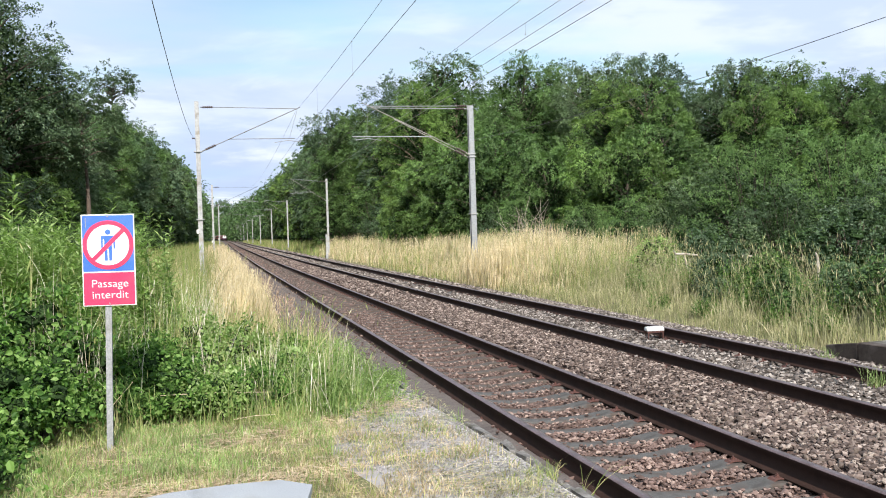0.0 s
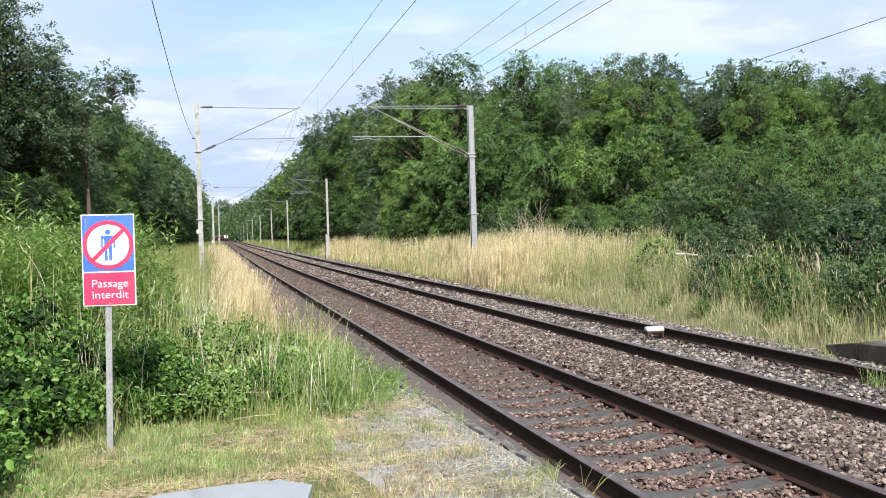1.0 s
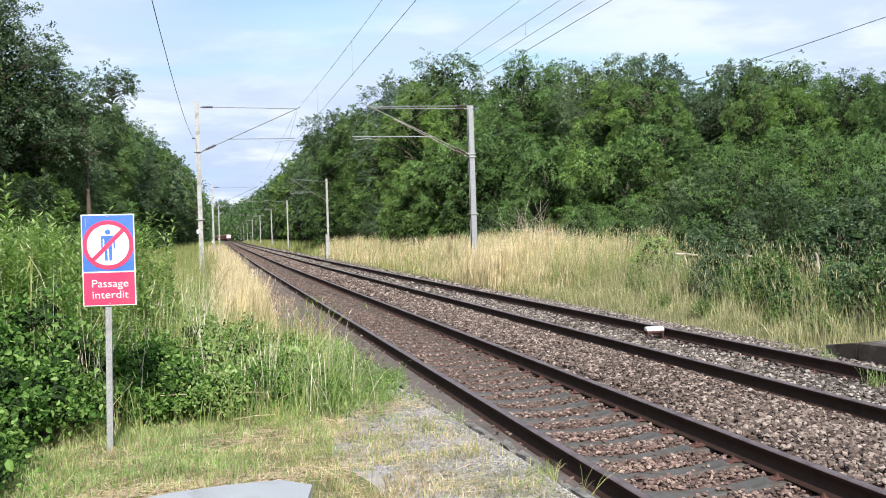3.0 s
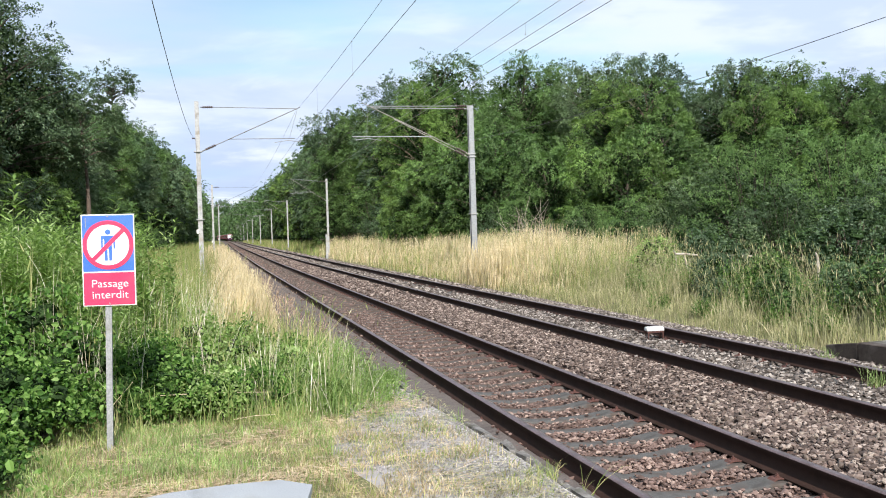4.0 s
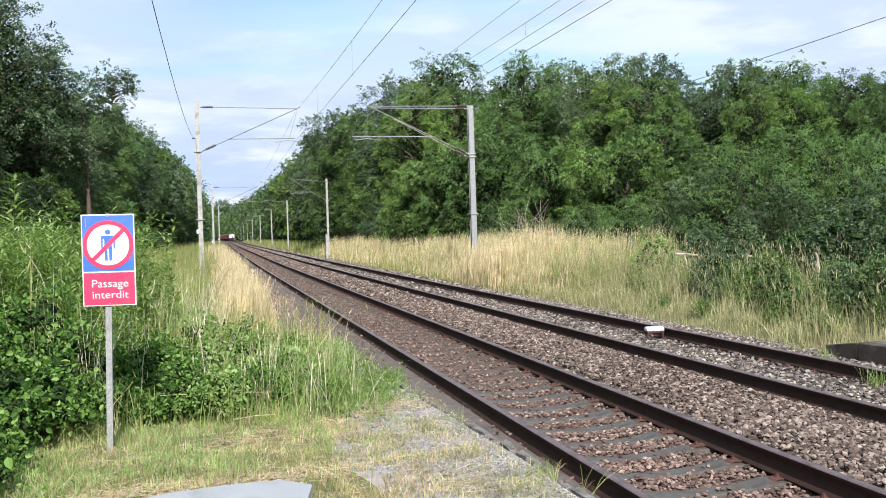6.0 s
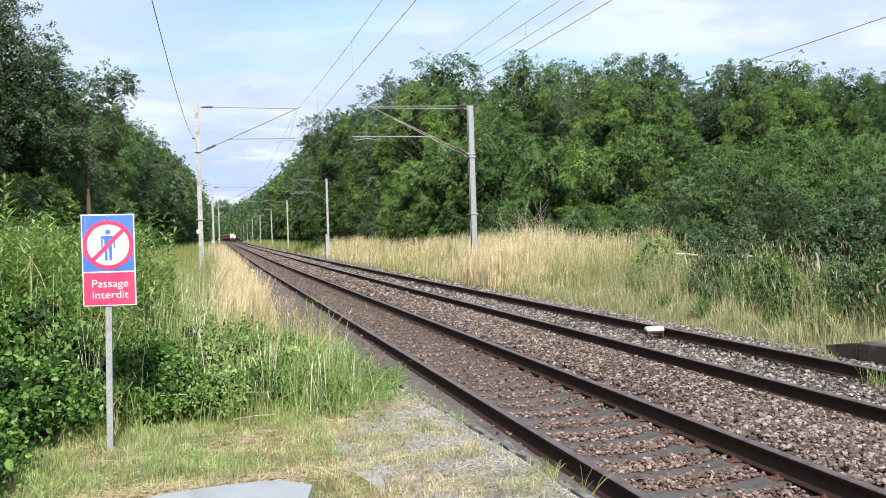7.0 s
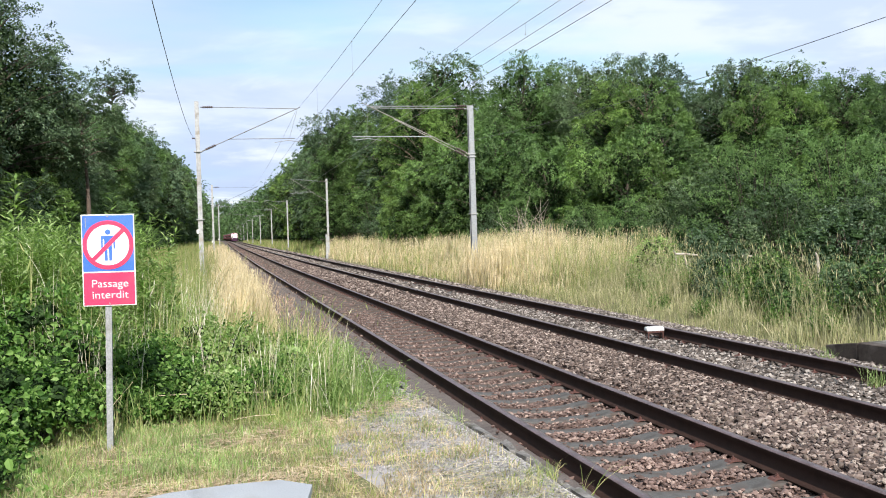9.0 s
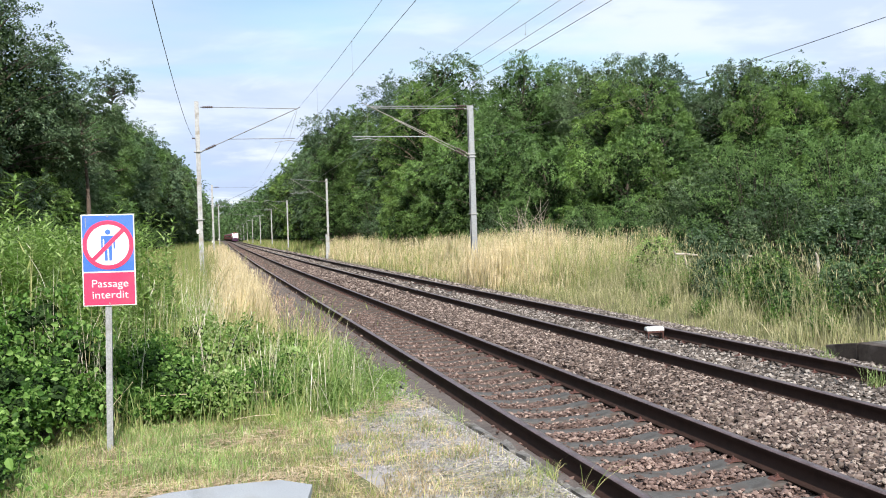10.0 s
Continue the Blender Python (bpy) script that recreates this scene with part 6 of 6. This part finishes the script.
    lush = lambda u, y: short(u, y) * min(1.0, (0.9 if u < -1.9 and 7.5 < y < 9.2 else 0.25) + 2.2 * patch(u + 3.1, y - 1.7, 1.1, 0.28))
    grass("short_grass", "short trodden grass on the path", g, on_path(scatter(g, 42000, -4.8, -0.5, 5.4, 11.6, lush, False), 0.014), (0.06, 0.025), 0.006, "mixgrass", 0.8)
    fresh = lambda u, y: (0.0 if on_slab(u, y) else 1.0) * min(1.0, 0.15 + 2.5 * patch(u - 1.3, y + 2.2, 1.0, 0.15)) * (1.0 if y > 7.75 else 0.3)
    grass("short_grass", "fresh green grass round the foot of the sign", g, on_path(scatter(g, 10000, -4.5, -1.75, 7.2, 9.9, fresh, False), 0.014), (0.085, 0.035), 0.006, "grass", 0.75)
    grass("short_grass", "short dry grass on the path", g, on_path(scatter(g, 60000, -4.6, -0.5, 5.4, 11.6, short, False), 0.014), (0.055, 0.02), 0.005, "trodden", 0.95)
    # matted dead grass trodden into the path
    p = scatter(g, 26000, -4.2, -0.42, 5.5, 10.6, lambda u, y: patch(u, y, 1.3, 0.12) * (0.0 if on_slab(u, y) else 1.0), False)
    p = on_path(p, -0.045)
    n = len(p)
    a = g.uniform(0, 6.28, n)
    d = np.stack([np.cos(a), np.sin(a), g.normal(0, 0.12, n)], 1) * g.uniform(0.03, 0.10, (n, 1))
    e = np.stack([-np.sin(a), np.cos(a), np.zeros(n)], 1) * g.uniform(0.0015, 0.004, (n, 1))
    p[:, 2] += 0.07 + g.uniform(0, 0.025, n)
    V = np.stack([p - d * 0.5 - e, p - d * 0.5 + e, p + d * 0.5 + e, p + d * 0.5 - e], 1).reshape(-1, 3)
    ob = link_mesh("matted_grass", mesh_of("matted_grass", V, np.arange(n * 4).reshape(-1, 4)), M["tangrass"])
    tagged(ob, "matted brownish dead grass trodden into the path", "grass", kind="stuff")
    # loose cut straw
    def straw_keep(u, y):
        a = math.exp(-((y - 7.42 - 0.1 * (u + 2.8)) / 0.17) ** 2) * min(max((-1.5 - u) / 0.6, 0.12), 1)
        b = math.exp(-((y - 9.5 - 0.45 * (u + 1.5)) / 0.28) ** 2) * (0.5 if u > -2.9 else 0.15)
        c = math.exp(-((u + 3.5) / 0.4) ** 2 - ((y - 7.0) / 0.7) ** 2)
        return min(a + b + c * 0.5 + 0.05, 1) * off_slab(u, y)
    p = on_path(scatter(g, 15000, -3.9, -0.7, 5.6, 10.8, straw_keep, False), -0.045)
    n = len(p)
    a = g.normal(0.1, 0.6, n)
    d = np.stack([np.cos(a), np.sin(a), g.normal(0, 0.06, n)], 1) * g.uniform(0.05, 0.30, (n, 1))
    s = np.stack([-np.sin(a), np.cos(a), np.zeros(n)], 1) * g.uniform(0.002, 0.0045, (n, 1))
    p[:, 2] += 0.075 + g.uniform(0, 0.04, n)
    V = np.stack([p - d * 0.5 - s, p - d * 0.5 + s, p + d * 0.5 + s, p + d * 0.5 - s], 1).reshape(-1, 3)
    ob = link_mesh("cut_straw", mesh_of("cut_straw", V, np.arange(n * 4).reshape(-1, 4)), M["straw"])
    tagged(ob, "loose pale cut straw lying round the slab", "straw", kind="stuff")


def weed_tuft(label, at, z, n, h, spread, seed, mat="grass"):
    rng = np.random.default_rng(seed)
    t = thing("grass_tuft", label, "grass tuft", (at[0], at[1], z), "tufts along the track")
    a, r = rng.uniform(0, 6.28, n), spread * np.sqrt(rng.random(n))
    p = np.stack([np.cos(a) * r, np.sin(a) * r, np.full(n, -0.03)], 1)
    V, Fc, _ = blades(rng, p, rng.uniform(0.4, 1.1, n) * h, 0.005, 0.95)
    tagged(link_mesh("tuft", mesh_of("tuft", V, Fc), M[mat], t), kind="stuff")


# where the plants of the near bank stand: across, along, height
# the bramble at (-5.3, 6.4) is unseen, added to shade the near corner
BRAMBLES = ((-4.9, 9.3, 1.05), (-5.35, 10.4, 1.5), (-4.6, 10.6, 1.35), (-3.05, 11.9, 0.95), (-2.45, 12.6, 0.85), (-3.75, 12.2, 0.85), (-6.2, 11.8, 1.7), (-4.72, 8.35, 0.5), (-4.66, 7.75, 0.45), (-4.2, 10.5, 0.95), (-3.55, 11.1, 0.8), (-2.95, 11.3, 0.75), (-2.3, 11.7, 0.6), (-4.45, 9.6, 0.75), (-3.2, 10.35, 0.62), (-2.8, 10.2, 0.5), (-2.4, 10.35, 0.5), (-2.0, 11.1, 0.6), (-3.45, 10.75, 0.8), (-3.75, 10.2, 0.5), (-2.6, 11.5, 0.8), (-1.7, 10.7, 0.3), (-5.3, 6.4, 1.9), (-2.1, 10.75, 0.5), (-1.95, 11.9, 0.65))
TALL_WEEDS = ((-4.6, 11.9, 1.95), (-5.3, 12.6, 2.05), (-3.7, 12.9, 2.17), (-4.3, 13.6, 2.0), (-3.95, 13.2, 2.17), (-3.4, 13.3, 1.15), (-4.6, 14.2, 2.0), (-6.2, 14.2, 2.1), (-5.0, 15.2, 2.05), (-4.3, 15.8, 2.23), (-7.0, 17.0, 2.15), (-5.4, 18.5, 2.1), (-4.9, 20.0, 1.6), (-6.2, 22, 2.15), (-5.6, 25, 1.7), (-4.0, 11.3, 1.55), (-5.6, 11.4, 2.0), (-3.45, 12.4, 1.15), (-5.9, 13.2, 2.1), (-6.7, 15.6, 2.15), (-5.5, 12.3, 2.35), (-5.1, 11.9, 2.15), (-4.9, 12.9, 2.3), (-5.9, 13.5, 2.45), (-4.7, 12.3, 2.1))
MIDDLING_WEEDS = ((-3.4, 14.2, 1.05), (-3.3, 16.0, 0.81), (-2.5, 14.6, 0.56), (-1.8, 13.3, 0.59), (-3.4, 18, 0.73), (-4.4, 22.5, 0.96), (-3.3, 15.0, 0.81), (-3.6, 17.5, 0.92), (-3.0, 16.6, 0.53), (-3.9, 19.0, 1.01), (-3.4, 20.5, 0.85), (-4.3, 21.5, 1.09), (-3.7, 23.2, 0.92), (-2.9, 14.4, 0.56), (-4.5, 25.5, 1.09), (-3.9, 28.0, 0.96), (-2.6, 15.6, 0.46), (-4.8, 31.0, 1.05), (-1.75, 12.2, 0.59), (-1.2, 13.6, 0.55), (-1.6, 14.2, 0.46), (-2.0, 13.0, 0.68), (-1.3, 15.2, 0.43), (-1.7, 15.8, 0.46), (-3.5, 10.5, 0.51), (-3.3, 14.7, 1.2), (-3.2, 17.0, 1.1), (-3.35, 19.3, 1.15), (-3.1, 18.3, 0.9), (-3.5, 21.8, 1.2), (-3.3, 24.5, 1.1), (-3.0, 15.6, 0.95), (-3.7, 16.2, 1.3), (-3.2, 27.0, 1.0), (-2.2, 12.2, 0.75), (-1.9, 11.8, 0.65), (-1.55, 12.9, 0.62), (-2.4, 13.6, 0.8))
LOW_WEEDS = ((-0.72, 11.0, 0.26), (-0.9, 10.6, 0.24), (-1.12, 10.35, 0.24), (-0.7, 10.3, 0.18), (-0.62, 12.0, 0.22), (-0.98, 11.4, 0.32), (-0.8, 12.2, 0.3), (-1.25, 10.7, 0.3), (-1.6, 11.3, 0.45), (-1.0, 12.9, 0.4), (-1.4, 11.9, 0.55), (-1.25, 12.5, 0.55), (-1.05, 14.4, 0.55), (-1.9, 10.4, 0.47), (-2.9, 10.2, 0.45), (-1.5, 10.0, 0.3), (-1.15, 10.2, 0.27), (-0.95, 10.9, 0.32), (-1.3, 9.6, 0.24), (-0.75, 11.6, 0.34), (-1.7, 10.9, 0.5), (-1.45, 11.5, 0.5), (-1.2, 11.3, 0.42), (-1.1, 11.9, 0.45), (-1.35, 10.45, 0.36), (-1.6, 10.4, 0.4), (-1.0, 10.15, 0.2), (-0.85, 9.9, 0.16), (-1.15, 9.85, 0.2), (-2.1, 10.7, 0.55), (-1.0, 13.6, 0.45))
# and those beyond the further track
FAR_BRAMBLES = ((8.7, 15.6, 0.8), (8.45, 17.3, 0.7), (8.9, 18.4, 0.9), (8.9, 20.6, 0.85), (8.5, 13.3, 0.7), (8.2, 16.5, 0.45), (8.3, 19.4, 0.5), (10.6, 19.8, 1.2), (9.8, 25.6, 1.1), (9.9, 21.8, 0.9), (9.2, 16.4, 0.75), (9.3, 14.6, 0.9), (11.3, 25.5, 1.3), (10.9, 29.0, 1.2), (9.2, 12.6, 1.2), (10.8, 22.5, 1.3), (11.2, 16.6, 1.3), (8.6, 14.2, 1.0), (11.2, 18.6, 1.8), (12.5, 28.0, 1.7), (12.4, 33.5, 1.7), (12.6, 39.0, 1.8), (10.4, 14.0, 1.6))
FAR_WEEDS = ((8.2, 13.6, 0.75), (8.6, 16.4, 0.8), (8.3, 19.0, 0.7), (8.9, 21.4, 0.9), (7.7, 16.2, 0.5), (8.5, 24.0, 0.8), (9.2, 27.5, 0.9), (10.4, 31.5, 0.9), (7.6, 20.9, 0.5), (8.0, 12.6, 0.7), (7.6, 14.6, 0.6), (8.3, 15.3, 0.85), (8.1, 17.6, 0.8), (7.5, 18.6, 0.5), (8.8, 18.3, 1.0), (9.0, 19.9, 1.0), (8.2, 22.6, 0.7), (9.3, 23.6, 0.9), (7.9, 11.6, 0.6), (8.6, 12.2, 0.9))
# tufts: across, along, foot, blades, height, spread
RAIL_TUFTS = ((4.78, 9.72, -0.2, 80, 0.3, 0.13), (-0.42, 6.75, -0.05, 110, 0.15, 0.14), (-1.15, 9.2, -0.05, 90, 0.16, 0.2), (-0.25, 6.3, -0.08, 9, 0.26, 0.06), (-0.85, 8.6, -0.05, 60, 0.14, 0.16), (6.2, 13.4, -0.3, 60, 0.35, 0.15), (-0.5, 8.9, -0.05, 22, 0.2, 0.05), (-0.62, 14.0, -0.25, 40, 0.35, 0.15), (5.9, 12.2, -0.22, 40, 0.2, 0.12), (-1.4, 8.3, -0.05, 80, 0.13, 0.2))
PATH_TUFTS = ((-4.25, 7.0, -0.1, 220, 0.2, 0.25), (-4.0, 7.5, -0.1, 220, 0.17, 0.25), (-4.35, 6.5, -0.1, 220, 0.22, 0.25), (-3.8, 8.1, -0.1, 160, 0.14, 0.22), (-4.1, 8.6, -0.1, 160, 0.2, 0.2), (-3.95, 6.7, -0.1, 180, 0.15, 0.22), (-2.7, 8.2, -0.1, 200, 0.09, 0.3), (-2.1, 8.0, -0.1, 160, 0.08, 0.3))


def build_near_plants():
    # brambles left of the sign and between the sign and the track
    for i, (x, y, h) in enumerate(BRAMBLES):
        s = 0.22 + 0.45 * h
        b = bramble("dense bramble thicket with toothed green leaves", h, s, int((500 + 3400 * s) * (0.78 if x < -3.9 else 1.0)), 0.074 + 0.02 * h, 300 + i, (x, y), "herb" if i in (3, 11, 15, 17, 20) else "bramble", x > -3.9)
        SWAYING.append((b, 0.35))
    for i, (x, y, h) in enumerate(TALL_WEEDS + MIDDLING_WEEDS + LOW_WEEDS):
        c = herb_clump("tall leafy green weeds on the bank" if h > 0.6 else "low leafy green weeds at the path's edge", 48 if h > 1.6 else 34, 0.2 + 0.16 * h, h, 400 + i, (x, y), leaf=min(0.06 + 0.045 * h, 0.15))
        SWAYING.append((c, 0.9))
    s = herb_clump("young sapling with large light leaves", 3, 0.15, 2.75, 471, (-5.35, 13.8), leaf=0.24)
    SWAYING.append((s, 1.3))
    for i, (x, y, h) in enumerate(FAR_BRAMBLES):
        bramble("green bramble and weeds on the far bank", h * 1.08, 0.14 + 0.5 * h, 3000, 0.066 + 0.02 * h, 500 + i, (x, y), "herb" if i == 8 else "leaf_a" if i % 3 else "leaf_c")
    for i, (x, y, h) in enumerate(FAR_WEEDS):
        herb_clump("leafy green weeds in the dry grass", 26, 0.1 + 0.36 * h, h * 0.9, 700 + i, (x, y), "bramble", leaf=0.11)
    for i, (x, y, z, n, h, r) in enumerate(RAIL_TUFTS + PATH_TUFTS):
        weed_tuft("small green grass tuft beside the rail" if i < 10 else "green grass tuft beside the concrete slab", (x, y), z, n, h, r, 601 + i, "mixgrass" if i in (1, 3, 5, 13, 14) else "grass")


def build_dead_canes():
    """Dead stalks fallen over in the brambles."""
    for a, b in (((-3.32, 10.0, 0.23), (-2.21, 10.0, 0.19)), ((-3.9, 9.95, 0.0), (-3.55, 9.75, 0.42)), ((-2.35, 10.2, -0.04), (-1.95, 9.95, 0.2)), ((-2.6, 9.8, -0.03), (-2.2, 9.6, 0.03))):
        d = Vector(b) - Vector(a)
        t = thing("dead_cane", "thin bleached dead stalk lying in the brambles", "dead stalk", a, "dead stalks in the brambles")
        V, Fc = tubes([[((0, 0, 0), 0.004), (d * 0.5 + Vector((0, 0, 0.012)), 0.003), (d, 0.002)]], 5)
        link_mesh("stem", mesh_of("stem", V, Fc), M["straw"], t)


build_grass()
build_near_plants()
build_dead_canes()


# ---- loose ballast ----
OCT = np.array([(1, 0, 0), (-1, 0, 0), (0, 1, 0), (0, -1, 0), (0, 0, 1), (0, 0, -1)]) * 0.6
OCT_F = np.array([(0, 2, 4), (2, 1, 4), (1, 3, 4), (3, 0, 4), (2, 0, 5), (1, 2, 5), (3, 1, 5), (0, 3, 5)])


def stones(rng, pts, size, fine=False):
    """Broken stones: rough solids with every corner pushed about, each turned its own way."""
    n = len(pts)
    solid, f = (ICO, ICO_F) if fine else (OCT, OCT_F)
    V = (solid[None] + rng.normal(0, 0.10 if fine else 0.16, (n, len(solid), 3))) * rng.uniform(0.6, 1.25, (n, 1, 3))
    V *= (np.asarray(size) * np.ones(n))[:, None, None]
    q = unit(rng.normal(size=(n, 4)))
    w, x, y, z = q.T
    R = np.stack([1 - 2 * (y * y + z * z), 2 * (x * y - z * w), 2 * (x * z + y * w), 2 * (x * y + z * w), 1 - 2 * (x * x + z * z), 2 * (y * z - x * w), 2 * (x * z - y * w), 2 * (y * z + x * w), 1 - 2 * (x * x + y * y)], 1).reshape(n, 3, 3)
    V = np.einsum("nij,nkj->nki", R, V) * np.array([1.1, 1.1, 0.72]) + pts[:, None]
    return V.reshape(-1, 3), (np.arange(n)[:, None, None] * len(solid) + f[None]).reshape(-1, 3)


def build_stones():
    rng = np.random.default_rng(5)
    for lab, mat, u0, u1, sets, lift in (
        ("rust-brown ballast stones in the nearer track", "stone_brown", -0.75, 1.95, ((5.0, 9, 11000, 0.035), (9, 24, 22000, 0.032), (24, 60, 7000, 0.048), (60, 150, 4500, 0.09)), -0.007),
        ("grey and tan ballast stones between the tracks", "stone_grey", 1.6, 3.5, ((5.0, 9, 9500, 0.042), (9, 26, 26000, 0.043), (26, 70, 7000, 0.08), (70, 170, 4500, 0.14)), 0.008),
        ("pale grey ballast stones in the further track", "stone_pale", 3.3, 7.3, ((6.0, 9, 3500, 0.046), (9, 28, 26000, 0.048), (28, 80, 7000, 0.09), (80, 190, 5000, 0.16)), 0.008),
    ):
        S = []
        for y0, y1, n, size in sets:
            u, y = rng.uniform(u0, u1, n), y0 + (y1 - y0) * rng.random(n) ** 1.0
            ok = np.ones(n, bool)
            for r in RAIL_X:
                ok &= np.abs(u - r) > 0.085
            # sleepers of the nearer track lie bare
            for c, first, bare in ((GAUGE / 2, 1.115, 0.94), (SECOND + GAUGE / 2, 1.37, 0.35)):
                on = (np.abs(u - c) < 1.27) & (np.abs(((y - first) / 0.598 + 0.5) % 1.0 - 0.5) * 0.598 < 0.135)
                ok &= ~(on & (rng.random(n) < bare))
            ok &= ~((u < -0.08) & (rng.random(n) < np.where(y < 14, 0.96, 0.75)))
            ok &= ~((y < 14.3) & (u < np.array([edge_x(max(b, 3)) for b in y]) + 0.03))
            u, y = u[ok], y[ok]
            z = np.array([bed_top(a) for a in u]) + rng.uniform(-0.02, 0.028, len(u)) + lift
            x = u + np.array([bend(b) for b in y])
            S.append(stones(rng, np.stack([x, y, z], 1), size * rng.uniform(0.6, 1.35, len(u)), y1 < 10))
        V, Fc = merge(*S)
        ob = link_mesh("ballast_stones", mesh_of("ballast_stones", V, Fc), M[mat])
        tagged(ob, lab, "ballast stones", kind="stuff")
    n = 30000
    y = rng.uniform(5.2, 14.0, n)
    e = np.array([edge_x(b) for b in y])
    u = e - 0.16 - np.abs(rng.normal(0, 0.75, n))
    p = np.stack([u, y, np.full(n, -0.04) + rng.uniform(-0.004, 0.006, n)], 1)[u > np.array([path_side(b) for b in y]) + 0.12]
    V, Fc = stones(rng, p, rng.uniform(0.006, 0.017, len(p)))
    ob = link_mesh("path_gravel", mesh_of("path_gravel", V, Fc), M["gravel"])
    tagged(ob, "fine loose grey gravel on the path", "gravel", kind="stuff")
    # single stones that can be told apart beside the nearest rail
    shapes = []
    for i in range(8):
        V, Fc = stones(rng, np.zeros((1, 3)), 0.054, True)
        me = mesh_of("stone", V, Fc)
        me.materials.append(M["stone_one"])
        shapes.append(me)
    k = 0
    while k < 290:
        u, y = rng.uniform(1.75, 3.25), rng.uniform(5.3, 9.5)
        ob = new("stone", shapes[k % 8])
        ob.parent = BED
        ob.location = (u, y, bed_top(u) + rng.uniform(0.02, 0.035))
        ob.rotation_euler = rng.uniform(0, 6.28, 3)
        k += 1


build_stones()


# ---- what moves ----
def on_track(y):
    """A pose on the further track at y along the line."""
    x = SECOND + GAUGE / 2
    a = math.atan2(bend(y + 8) - bend(y - 8), 16.0)
    return pose(x + bend(y), y, 0.0, 0, 0, -math.degrees(a))


def head_at(t):
    """Where the front of the train is at t."""
    return 720.0 - 39.4 * t + 1.04 * t * t


def sway(ob, size, beat, phase):
    rows = []
    p, z = ob.location.copy(), math.degrees(ob.rotation_euler.z)
    for i in range(21):
        t = 0.5 * i
        a = size * (math.sin(beat * t + phase) + 0.45 * math.sin(2.3 * beat * t + 1.7 * phase))
        b = size * 0.7 * math.sin(0.8 * beat * t + 2.1 * phase)
        rows.append((t, pose(p.x, p.y, p.z, b, a, z)))
    walk(ob, rows)


def motions():
    for ob, back in TRAIN:
        walk(ob, [(0.5 * i, on_track(head_at(0.5 * i) + back)) for i in range(21)])
    for i, (ob, size) in enumerate(SWAYING):
        sway(ob, size, 1.5 + 0.13 * (i % 7), 0.9 * i)


motions()
